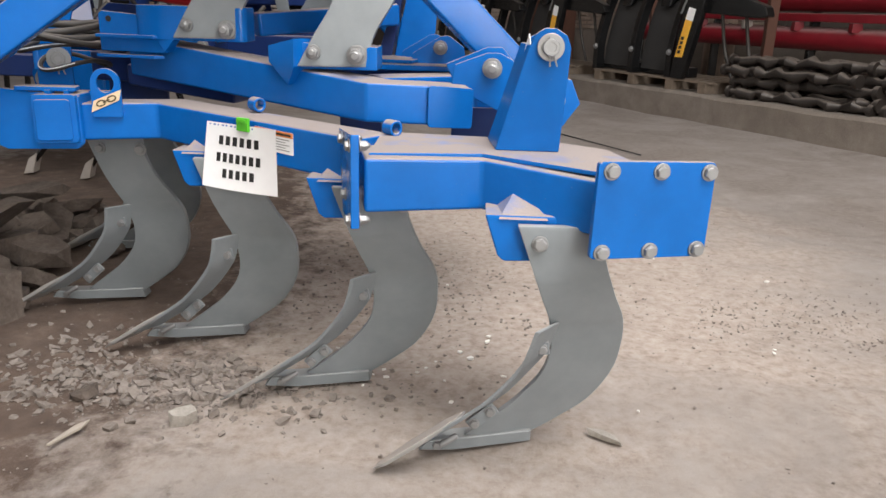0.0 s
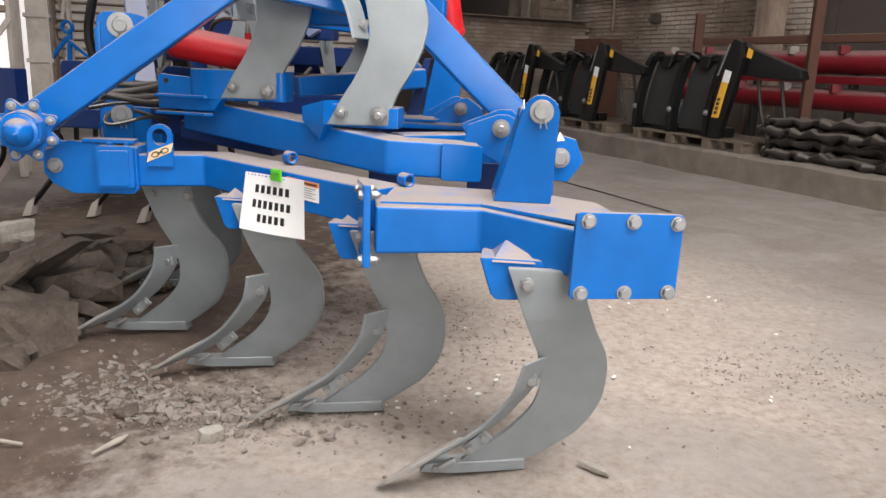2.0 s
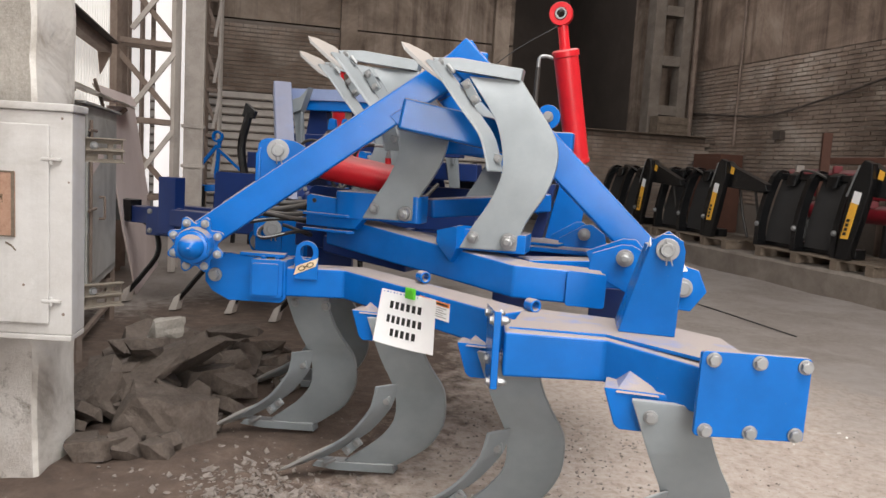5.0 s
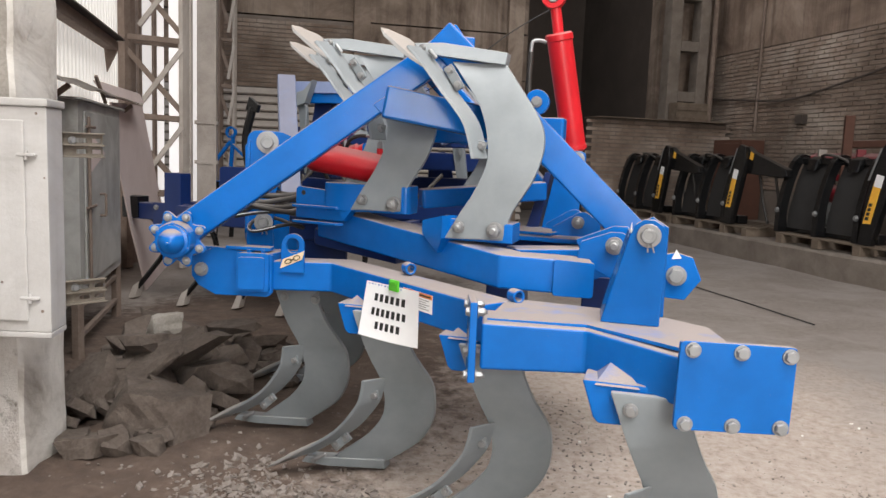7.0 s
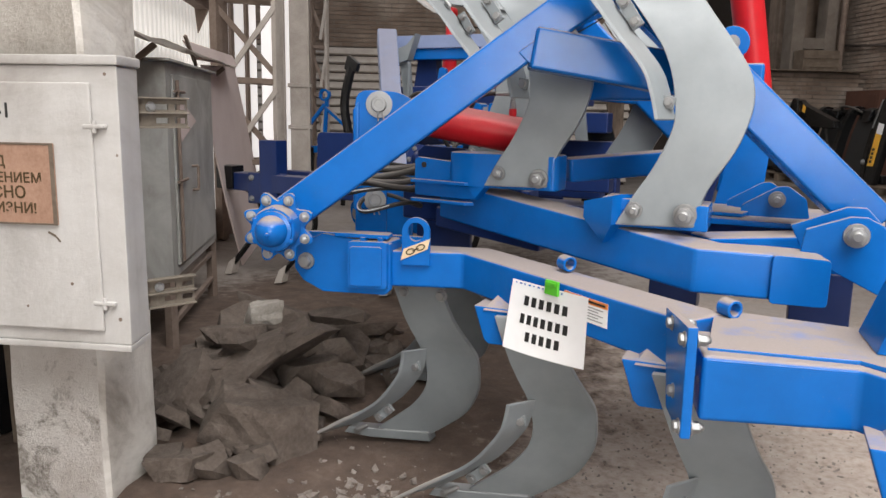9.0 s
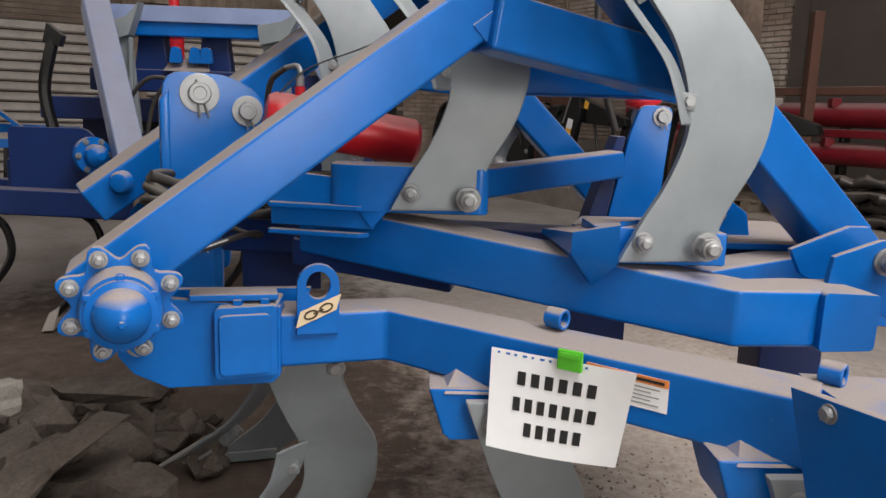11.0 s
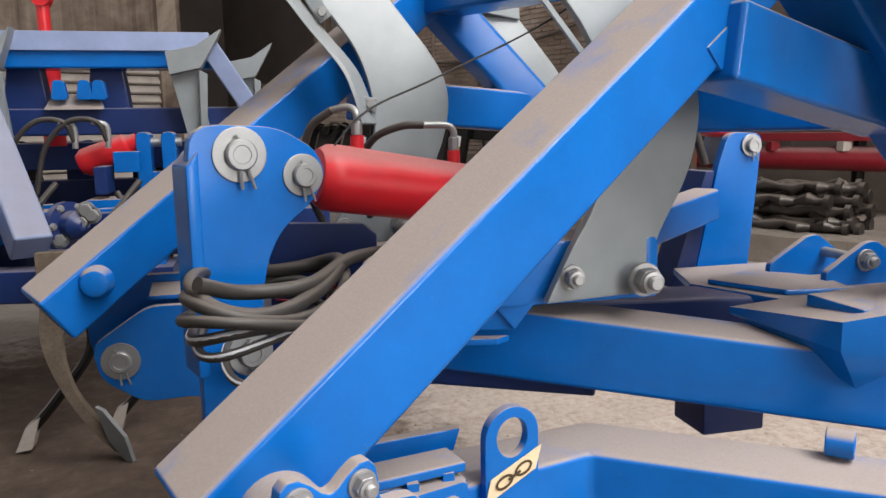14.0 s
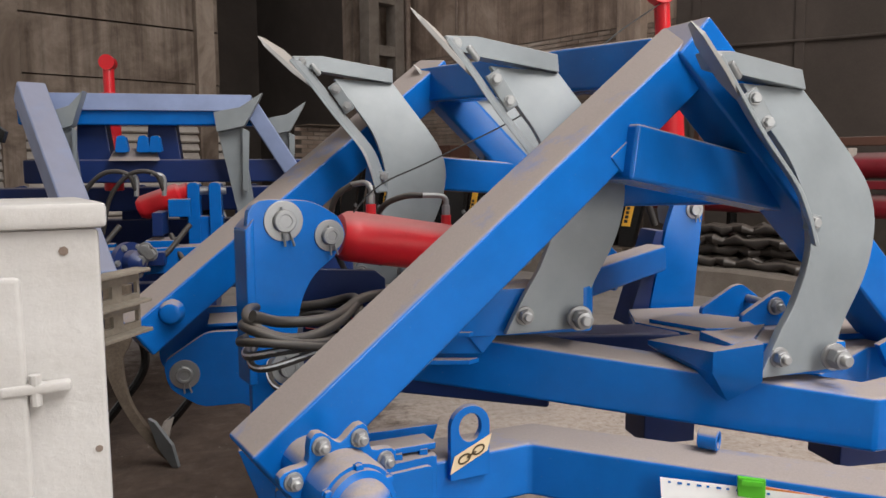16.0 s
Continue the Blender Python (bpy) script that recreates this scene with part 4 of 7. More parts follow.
# hinge cheek under the hub
ck = steel_part("hinge_cheek", prism([(-1.22, 2.222, 0.84), (-1.22, 2.222, 0.76), (-1.19, 2.227, 0.72), (-1.12, 2.24, 0.685), (-0.907, 2.285, 0.685), (-0.89, 2.29, 0.702), (-0.89, 2.29, 0.86), (-1.12, 2.24, 0.885)], (0, 0.022, 0), 0.005))
bolt((-1.175, 2.228, 0.789), (0.2, -0.98, 0), 0.023, ck, 0.024)
steel_part("cheek_flange", tube((-1.08, 2.27, 0.885), (-0.9, 2.315, 0.882), 0.06, 0.016, 0.004), "", ck)
steel_part("hinge_cheek", prism([(-1.3, 2.4, 0.86), (-1.25, 2.4, 0.72), (-0.9, 2.48, 0.69), (-0.85, 2.48, 0.86)], (0, 0.022, 0), 0.005))


def cover_at(x, z, out=0.0):
    return V(x, 2.24 + (x + 1.0) * 0.34 - out, z)


def round_cover(x0, x1, z0, z1, out, deep):
    return prism(filleted([cover_at(x, z, out) for x, z in ((x0, z0), (x1, z0), (x1, z1), (x0, z1))], 0.014), (-0.005, deep, 0), 0.003)


st = steel_part("tube_stub", round_cover(-1.018, -0.893, 0.708, 0.868, 0.004, 0.12), "square tube stub with a capped end")
steel_part("stub_cap", round_cover(-1.006, -0.904, 0.719, 0.852, 0.014, 0.012), "", st)
for x in (-0.985, -0.93):
    p = cover_at(x, 0.864, -0.012)
    steel_part("stub_tab", block(p, p + V(0.018, 0.035, 0.016), 0.002), "", st)

# lifting eye with its chain label
cen, EX, EN = V(-0.811, 2.322, 0.902), V(0.97, 0.243, 0), V(0.243, -0.97, 0)
n = 32
outer, inner = [], []
for i in range(n):
    a = 2 * math.pi * i / n
    x, z = math.cos(a), math.sin(a)
    if z >= -0.001:
        outer.append(cen + EX * 0.047 * x + V(0, 0, 0.048 * z))
    else:
        outer.append(cen + EX * max(-0.047, min(0.047, 0.08 * x)) + V(0, 0, max(-0.112, 0.2 * z)))
    inner.append(cen + EX * 0.027 * x + V(0, 0, 0.031 * z))
eye = steel_part("lifting_eye", ring_plate(outer, inner, EN * -0.016))
lab = steel_part("chain_label", prism([cen + EX * x + V(0, 0, z) + EN * 0.002 for x, z in ((-0.05, -0.096), (0.04, -0.056), (0.05, -0.02), (-0.04, -0.058))], EN * 0.0015, 0), "beige sticker with a chain sign", eye, BEIGE)


def flat_ring(c, ax, ay, rx, ry, w, n=16):
    """A flat printed ring about c."""
    bm = bmesh.new()
    rows = [[bm.verts.new(c + ax * (rx + d) * math.cos(2 * math.pi * j / n) + ay * (ry + d) * math.sin(2 * math.pi * j / n)) for j in range(n)] for d in (w / 2, -w / 2)]
    for j in range(n):
        bm.faces.new((rows[0][j], rows[0][(j + 1) % n], rows[1][(j + 1) % n], rows[1][j]))
    return bm


ax, ay = EX * 0.91 + V(0, 0, 0.41), EX * -0.41 + V(0, 0, 0.91)
for k in (-1, 1):
    steel_part("chain_link", flat_ring(cen + V(0, 0, -0.058) + ax * 0.0185 * k + EN * 0.0045, ax, ay, 0.0145, 0.0085, 0.0045), "", eye, BROWN_INK)
c = cen + V(0, 0, -0.058) + EN * 0.0052
steel_part("chain_bar", prism([c + ax * i * 0.012 + ay * j * 0.0022 for i, j in ((-1, -1), (1, -1), (1, 1), (-1, 1))], EN * 0.0006, 0), "", eye, BROWN_INK)

# small ring stops on the beam
for x, y, z in ((-0.29, 2.262, 0.858), (0.178, 1.995, 0.838)):
    ax = (V(0.7, 0.71, 0), V(0, 0, 1))
    steel_part("ring_stop", ring_plate(ngon((x - 0.012, y + 0.012, z), 0.023, 20, ax), ngon((x - 0.012, y + 0.012, z), 0.015, 20, ax), (0.03, -0.03, 0)))

# upper beam
steel_part("upper_beam", walls([(-0.93, 2.785), (0.076, 2.19), (0.27, 2.225), (0.4, 2.25)], 0.14, (0.89, 0.821, 0.815, 0.812), (1.034, 0.946, 0.94, 0.935)))
steel_part("beam_cap", prism(filleted([(0.268, 2.207, 0.81), (0.408, 2.236, 0.806), (0.41, 2.236, 0.932), (0.27, 2.207, 0.941)], 0.014), (-0.004, 0.03, 0), 0.003))
steel_part("beam_tail", walls([(0.1, 2.4), (0.42, 2.62), (0.62, 2.6)], 0.12, (0.82, 0.82, 0.82), (0.945, 0.945, 0.945)))
ue = steel_part("beam_end_plate", prism([(-0.985, 2.675, 0.985), (-0.71, 2.61, 0.985), (-0.71, 2.61, 1.11), (-0.97, 2.67, 1.128), (-0.985, 2.675, 1.115)], (0.004, 0.02, 0), 0.004))
# holes drawn as black discs, their dark depth put into the colour
for x, z in ((-0.94, 1.1), (-0.8, 1.088)):
    y = 2.673 - (x + 0.985) * 0.24
    part("hole", turned((x, y + 0.002, z), (x, y - 0.002, z), [(0, 0.011), (1, 0.0105)], 14), INK, ue)
for z in (1.035, 0.965):
    steel_part("end_rib", prism([(-0.985, 2.67, z), (-0.985, 2.64, z), (-0.75, 2.59, z), (-0.72, 2.61, z)], (0, 0, 0.012), 0.002), "", ue)
# pockets of the upper legs; the first has a dagger-shaped cap that hangs before the beam
o = V(-0.105, 2.287, 1.025)
pk = steel_part("leg_pocket", prism([o + V(x, 0.03, z) for x, z in ((-0.1, 0.03), (-0.1, -0.055), (0.2, -0.055), (0.2, 0.02))], (0, 0.14, 0), 0.006))
bm = bmesh.new()
rim = [o + V(-0.173, 0.29, -0.018), o + V(-0.15, 0.02, 0.015), o + V(-0.058, -0.03, 0.04), o + V(-0.045, 0.027, 0.04), o + V(0.1, 0.2, 0.03)]
top = [bm.verts.new(p) for p in rim]
low = [bm.verts.new((p.x, p.y, o.z - h)) for p, h in zip(rim, (0.03, 0.034, 0.045, 0.045, 0.05))]
tip = bm.verts.new((-0.2, 2.33, 0.915))
bm.faces.new(top)
for i in range(5):
    j = (i + 1) % 5
    bm.faces.new((top[i], top[j], low[j], low[i]))
    bm.faces.new((low[i], low[j], tip))
steel_part("pocket_cap", soften(bm, 0.003, 2), "", pk)
o = V(-0.614, 2.568, 1.088)
pk = steel_part("leg_pocket", prism(filleted([o + V(x, y, -0.056) for x, y in ((-0.21, 0.05), (-0.12, 0.028), (0.2, 0.03), (0.2, 0.17), (-0.21, 0.17))], 0.03), (0, 0, 0.121), 0.006))
steel_part("pocket_cap", prism([o + V(-0.14, 0.045, -0.05), o + V(-0.06, 0.026, -0.05), o + V(-0.1, 0.03, -0.1)], (0.01, 0.05, 0), 0.004), "", pk)

# upright bracket at the foot of the right limb
br = steel_part("limb_bracket", prism([(0.475, 1.80, 0.818), (0.64, 1.80, 0.818), (0.648, 1.755, 1.085), (0.635, 1.752, 1.115), (0.61, 1.75, 1.13), (0.58, 1.75, 1.13), (0.558, 1.752, 1.115), (0.548, 1.757, 1.09)], (0, 0.02, 0), 0.004))
steel_part("bracket_side", prism([(0.473, 1.8, 0.818), (0.455, 1.98, 0.818), (0.53, 1.9, 1.09), (0.546, 1.757, 1.09)], (0.02, 0, 0), 0.004), "", br)
steel_part("bracket_back", prism([(0.46, 1.95, 0.818), (0.65, 1.95, 0.818), (0.648, 1.9, 1.1), (0.6, 1.9, 1.13), (0.55, 1.9, 1.1)], (0, 0.02, 0), 0.004), "", br)
part("paper_tag", prism([(0.535, 1.775, 1.02), (0.55, 1.76, 1.085), (0.547, 1.8, 1.115), (0.53, 1.82, 1.04)], (-0.002, 0, 0), 0), PAPER, br, "white tag")
pin((0.597, 1.752, 1.085), NEAR, 0.021, br, 1.6)
cl = steel_part("clevis_plate", prism([(0.335, 2.325, 0.93), (0.54, 2.325, 0.83), (0.555, 2.325, 0.98), (0.53, 2.325, 1.018), (0.49, 2.325, 1.038), (0.45, 2.325, 1.038), (0.345, 2.325, 0.998)], (0, 0.02, 0), 0.004))
steel_part("clevis_plate", prism([(0.34, 2.46, 0.93), (0.54, 2.46, 0.83), (0.555, 2.46, 0.99), (0.5, 2.46, 1.05), (0.45, 2.46, 1.05), (0.31, 2.46, 0.99)], (0, 0.02, 0), 0.004))
bolt((0.466, 2.324, 0.99), NEAR, 0.026, cl, nut=True)
c3 = steel_part("rear_lug", prism([(0.55, 2.47, 0.8), (0.72, 2.47, 0.79), (0.775, 2.47, 0.87), (0.74, 2.47, 0.95), (0.68, 2.47, 0.965), (0.62, 2.47, 0.95), (0.55, 2.47, 1.02)], (0, 0.03, 0), 0.004))
bolt((0.686, 2.469, 0.88), NEAR, 0.03, c3)
part("paper_tag", prism([(0.665, 2.466, 0.94), (0.68, 2.466, 0.978), (0.7, 2.466, 0.945)], (0, 0.002, 0), 0), PAPER, c3, "white tag")
steel_part("side_knuckle", prism(ngon((0.105, 2.62, 1.515), 0.05, 20, ((1, 0, 0), (0, 0, 1))), (0, 0.03, 0), 0.003))
bolt((0.105, 2.619, 1.515), NEAR, 0.018, plough)

# pin tower of the fold
def on_tower(x, z, out=0.0):
    return V(x + 0.347 * out, 2.806 + (x + 1.136) * 0.37 - 0.938 * out, z)


TN = V(0.347, -0.938, 0)
tw = steel_part("pin_tower", prism(filleted([on_tower(x, z) for x, z in ((-1.285, 0.62), (-1.17, 0.62), (-1.165, 1.04), (-1.15, 1.115), (-1.12, 1.172), (-1.055, 1.222), (-1.028, 1.275), (-1.048, 1.325), (-1.12, 1.37), (-1.285, 1.378))], 0.06), TN * -0.028, 0.004))
steel_part("tower_edge", prism([on_tower(x, z, 0.008) for x, z in ((-1.292, 0.9), (-1.27, 0.9), (-1.268, 1.33), (-1.292, 1.3))], TN * -0.1, 0.006), "", tw)
pin(on_tower(-1.195, 1.319), TN, 0.03, tw, 1.75)
pin(on_tower(-1.077, 1.275), TN, 0.024, tw, 1.75)
pin(on_tower(-1.205, 0.943, 0.03), TN, 0.026, tw, 1.7)
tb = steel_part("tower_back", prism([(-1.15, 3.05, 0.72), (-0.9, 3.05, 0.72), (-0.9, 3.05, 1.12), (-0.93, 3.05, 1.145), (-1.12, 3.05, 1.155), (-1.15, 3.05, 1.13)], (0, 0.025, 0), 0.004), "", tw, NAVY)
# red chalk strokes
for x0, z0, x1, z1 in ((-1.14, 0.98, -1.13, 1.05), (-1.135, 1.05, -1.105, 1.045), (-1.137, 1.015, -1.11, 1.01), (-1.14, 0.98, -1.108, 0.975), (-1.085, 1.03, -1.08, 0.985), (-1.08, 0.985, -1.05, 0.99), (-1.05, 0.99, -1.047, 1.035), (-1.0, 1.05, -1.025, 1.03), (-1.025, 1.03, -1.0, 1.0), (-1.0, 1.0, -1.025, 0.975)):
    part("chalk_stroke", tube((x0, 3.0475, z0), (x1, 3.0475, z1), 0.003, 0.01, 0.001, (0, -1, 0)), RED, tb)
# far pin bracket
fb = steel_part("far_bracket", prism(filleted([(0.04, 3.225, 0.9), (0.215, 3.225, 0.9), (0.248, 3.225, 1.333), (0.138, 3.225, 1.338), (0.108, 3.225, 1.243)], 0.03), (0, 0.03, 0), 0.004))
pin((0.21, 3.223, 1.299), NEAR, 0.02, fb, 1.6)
# web plate in navy, darker than its bracket
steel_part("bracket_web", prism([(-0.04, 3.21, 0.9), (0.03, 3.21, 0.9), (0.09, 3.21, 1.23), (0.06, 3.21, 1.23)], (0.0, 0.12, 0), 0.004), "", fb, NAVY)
# second limb and hinge cheek behind
steel_part("mast_limb", tube((-1.635, 3.09, 0.97), (-0.63, 3.57, 1.792), 0.14, 0.118, 0.009, (0, -0.12, 1)), "dusty blue square-tube mast limb")
steel_part("mast_limb", tube((-0.655, 3.56, 1.76), (0.1, 3.6, 1.0), 0.125, 0.118, 0.014), "blue square-tube mast limb")
steel_part("mast_tie", tube((-0.9, 3.46, 1.45), (-0.3, 3.58, 1.4), 0.11, 0.12, 0.01))
ck2 = steel_part("hinge_cheek", prism(filleted([(-1.441, 3.2, 0.95), (-1.25, 3.2, 0.947), (-1.25, 3.2, 0.66), (-1.3, 3.2, 0.69), (-1.34, 3.2, 0.715), (-1.465, 3.2, 0.71), (-1.56, 3.2, 0.775), (-1.575, 3.2, 0.86)], 0.03), (0, 0.025, 0), 0.004))
steel_part("cheek_back", prism(filleted([(-1.482, 3.3, 1.01), (-1.25, 3.3, 1.01), (-1.25, 3.3, 0.72), (-1.5, 3.3, 0.76), (-1.6, 3.3, 0.82), (-1.6, 3.3, 0.92)], 0.04), (0, 0.025, 0), 0.004), "", ck2)
steel_part("cheek_floor", prism([(-1.44, 3.225, 0.96), (-1.27, 3.225, 0.96), (-1.27, 3.3, 0.98), (-1.44, 3.3, 0.98)], (0, 0, 0.01), 0.002), "dusty plate", ck2)
pin((-1.51, 3.198, 0.82), NEAR, 0.026, ck2, 1.75)
steel_part("dome", turned((-1.52, 3.065, 1.042), (-1.52, 3.03, 1.042), [(0, 0.038), (0.5, 0.036), (0.85, 0.028), (1, 0.014)], 28), "", ck2)
steel_part("ridge_tube", tube((-0.225, 2.62, 1.715), (-0.655, 3.56, 1.745), 0.13, 0.12, 0.01), "dusty blue square tube between the mast tops")
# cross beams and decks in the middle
# inner beams and pockets in navy, darker than the blue frame
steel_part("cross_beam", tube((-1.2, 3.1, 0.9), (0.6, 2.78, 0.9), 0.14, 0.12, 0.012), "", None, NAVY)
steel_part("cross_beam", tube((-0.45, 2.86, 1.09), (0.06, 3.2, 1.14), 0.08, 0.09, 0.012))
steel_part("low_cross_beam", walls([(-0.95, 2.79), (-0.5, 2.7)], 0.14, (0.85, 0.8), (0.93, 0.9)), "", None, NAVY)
steel_part("far_deck", prism([(-0.12, 2.98, 0.945), (0.0, 2.72, 0.945), (0.6, 2.68, 0.945), (0.6, 3.18, 0.945), (-0.05, 3.18, 0.945)], (0, 0, 0.02), 0.004), "dusty steel deck plate")
steel_part("deck_pad", prism([(-0.09, 2.95, 0.966), (0.01, 2.785, 0.966), (0.17, 2.76, 0.966), (0.2, 2.9, 0.966), (0.08, 3.03, 0.966)], (0, 0, 0.014), 0.004), "dusty raised steel pad")
for x, y in ((0.11, 2.98), (0.162, 2.84)):
    steel_part("deck_lug", prism(filleted([(x, y, 0.955), (x, y, 1.0), (x + 0.11, y, 1.068), (x + 0.14, y, 1.072), (x + 0.2, y, 1.03), (x + 0.215, y, 0.955)], 0.012), (0, 0.02, 0), 0.003))
part("lug_rod", rod((0.272, 3.02, 1.025), (0.272, 2.83, 1.025), 0.013), ZINC, plough)
bolt((0.272, 2.839, 1.025), NEAR, 0.022, plough, nut=True)
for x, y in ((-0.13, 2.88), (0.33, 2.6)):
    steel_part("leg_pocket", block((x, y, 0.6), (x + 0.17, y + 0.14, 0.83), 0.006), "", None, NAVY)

# ---- hydraulics ----
ram = thing("hydraulic_ram", (-0.6, 3.05, 1.2), "red hydraulic cylinder pinned between blue brackets", "hydraulic cylinder", "rams")
p, q = V(-1.05, 2.92, 1.268), V(-0.6, 3.05, 1.19)
barrel = part("barrel", turned(p, q, [(0, 0.03), (0.01, 0.058), (0.05, 0.07), (0.1, 0.072), (0.95, 0.072), (0.98, 0.06), (1, 0.03)], 36), RED, ram)
for x, y, z in ((-0.951, 2.955, 1.315), (-0.719, 3.02, 1.276)):
    part("port", turned((x, y, z), (x, y, z + 0.035), [(0, 0.015), (1, 0.015)], 14), RED, barrel)
    part("fitting", prism(ngon((x, y, z + 0.035), 0.013, 6, ((1, 0, 0), (0, 1, 0))), (0, 0, 0.03), 0.003), ZINC, barrel)
part("elbow", sweep(spline([(-0.951, 2.955, 1.37), (-0.951, 2.955, 1.395), (-0.965, 2.97, 1.41), (-1.0, 3.0, 1.405)], 5), 0.008), ZINC, barrel)
part("elbow", sweep(spline([(-0.719, 3.02, 1.335), (-0.719, 3.02, 1.355), (-0.735, 3.02, 1.368), (-0.79, 3.02, 1.37)], 5), 0.008), ZINC, barrel)
part("hose", sweep(spline([(-0.79, 3.02, 1.37), (-0.84, 3.03, 1.368), (-0.9, 3.06, 1.34), (-0.93, 3.1, 1.27), (-0.9, 3.15, 1.15)], 8), 0.009), RUBBER, ram)
part("hose", sweep(spline([(-1.0, 3.0, 1.405), (-1.05, 3.02, 1.36), (-1.06, 3.05, 1.25), (-1.0, 3.1, 1.1)], 8), 0.009), RUBBER, ram)

ram2 = thing("hydraulic_ram", (0.18, 3.34, 1.3), "red upright hydraulic cylinder with a ring eye on top", "hydraulic cylinder", "rams")
b2 = part("barrel", turned((0.176, 3.34, 1.335), (0.083, 3.239, 1.885), [(0, 0.05), (0.02, 0.062), (0.05, 0.062), (0.05, 0.058), (0.93, 0.06), (0.94, 0.066), (0.985, 0.066), (1, 0.055)], 36), RED, ram2)
part("rod", rod((0.084, 3.24, 1.87), (0.063, 3.218, 2.01), 0.026), RED, ram2)
ax = ((1, 0, 0), (0, 0, 1))
part("ring_eye", ring_plate(ngon((0.056, 3.188, 2.045), 0.056, 28, ax), ngon((0.056, 3.188, 2.045), 0.03, 28, ax), (0, 0.045, 0)), RED, ram2)
part("bushing", ring_plate(ngon((0.056, 3.183, 2.045), 0.029, 20, ax), ngon((0.056, 3.183, 2.045), 0.018, 20, ax), (0, 0.055, 0)), ZINC, ram2)
part("foot", turned((0.19, 3.355, 1.25), (0.176, 3.34, 1.345), [(0, 0.04), (0.5, 0.045), (1, 0.03)], 20), ZINC, ram2)
part("elbow", sweep(spline([(0.03, 3.22, 1.84), (-0.005, 3.2, 1.845), (-0.03, 3.19, 1.835), (-0.035, 3.19, 1.79)], 5), 0.009), ZINC, ram2)
part("hose", sweep(spline([(-0.035, 3.19, 1.79), (-0.035, 3.19, 1.6), (-0.0, 3.2, 1.4), (0.05, 3.2, 1.25)], 8), 0.012), RUBBER, ram2)

# coiled hose round the tower
hose = thing("coiled_hose", (-1.15, 2.8, 1.0), "coiled black hydraulic hoses with white print hung on the tower", "hose")
for k, (dz, da, db, r) in enumerate(((0.045, -0.02, -0.02, 0.0135), (0.025, -0.01, -0.01, 0.0125), (0.002, 0.0, 0.0, 0.011), (-0.018, -0.02, -0.01, 0.0105), (-0.036, -0.03, -0.02, 0.009), (-0.1, -0.1, -0.05, 0.0085))):
    pts = []
    for i in range(44):
        a = 2 * math.pi * (i / 40) + 0.3 * k
        e1, e2 = V(0.5, 0.86, 0), V(0.86, -0.5, 0)
        pts.append(V(-1.145, 2.79, 1.03 + dz) + e1 * (0.24 + da) * math.cos(a) + e2 * (0.125 + db) * math.sin(a) + V(0, 0, 0.02 * math.sin(2 * a + k) - 0.012 * math.sin(a)))
    part("loop", sweep(pts, r, 16), RUBBER, hose)
    if k in (3, 4, 5):
        band = []
        for i in range(28):
            a = math.pi * 0.62 + math.pi * 0.85 * i / 27
            band.append(V(-1.145, 2.79, 1.03 + dz + r * 0.35) + V(0.5, 0.86, 0) * (0.24 + da + r * 0.72) * math.cos(a) + V(0.86, -0.5, 0) * (0.125 + db + r * 0.72) * math.sin(a) + V(0, 0, 0.02 * math.sin(2 * a + k) - 0.012 * math.sin(a)))
        part("print", sweep(band, r * 0.36, 5), HOSE_TEXT, hose)
part("tail", sweep(spline([(-1.27, 2.6, 1.11), (-1.2, 2.66, 1.08), (-1.08, 2.72, 1.075), (-0.98, 2.9, 1.09), (-0.85, 3.0, 1.09)], 8), 0.014, 16), RUBBER, hose)

# thin wire from the ring eye
part_wire = thing("wire", (-0.4, 3.2, 1.6), "thin dark wire strung slackly from the ring eye", "wire")
part("strand", sweep(spline([(0.05, 3.2, 1.99), (-0.15, 3.15, 1.86), (-0.42, 3.08, 1.64), (-0.75, 3.0, 1.48), (-0.93, 2.95, 1.4), (-1.03, 2.9, 1.3)], 8), 0.0025, 5), INK, part_wire)

# ---- paper sign in a clear sleeve, sticker, clip ----
sg = thing("paper_sign", (-0.31, 2.16, 0.7), "white paper sign with black print clipped to the beam", "sign")
tl, tr, bl, b_r = V(-0.43, 2.205, 0.808), V(-0.168, 2.042, 0.812), V(-0.439, 2.15, 0.612), V(-0.182, 2.09, 0.597)


def on_sign(u, v, d=0.0):
    p = (tl * (1 - u) + tr * u) * (1 - v) + (bl * (1 - u) + b_r * u) * v
    n_ = (b_r - tl).cross(tr - bl).normalized()
    if n_.y > 0:
        n_ = -n_
    return p + n_ * (d + 0.012 * math.sin(math.pi * u) * v)


def sheet(u0, v0, u1, v1, d, nu=10, nv=6, thick=0.0008):
    bm = bmesh.new()
    g = [[[bm.verts.new(on_sign(u0 + (u1 - u0) * i / nu, v0 + (v1 - v0) * j / nv, d + s)) for i in range(nu + 1)] for j in range(nv + 1)] for s in (0, thick)]
    for a in g:
        for r0, r1 in zip(a, a[1:]):
            for i in range(nu):
                bm.faces.new((r0[i], r0[i + 1], r1[i + 1], r1[i]))
    for i in range(nu):
        bm.faces.new((g[0][0][i], g[0][0][i + 1], g[1][0][i + 1], g[1][0][i]))
        bm.faces.new((g[0][nv][i], g[0][nv][i + 1], g[1][nv][i + 1], g[1][nv][i]))
    for j in range(nv):
        bm.faces.new((g[0][j][0], g[0][j + 1][0], g[1][j + 1][0], g[1][j][0]))
        bm.faces.new((g[0][j][nu], g[0][j + 1][nu], g[1][j + 1][nu], g[1][j][nu]))
    return bm


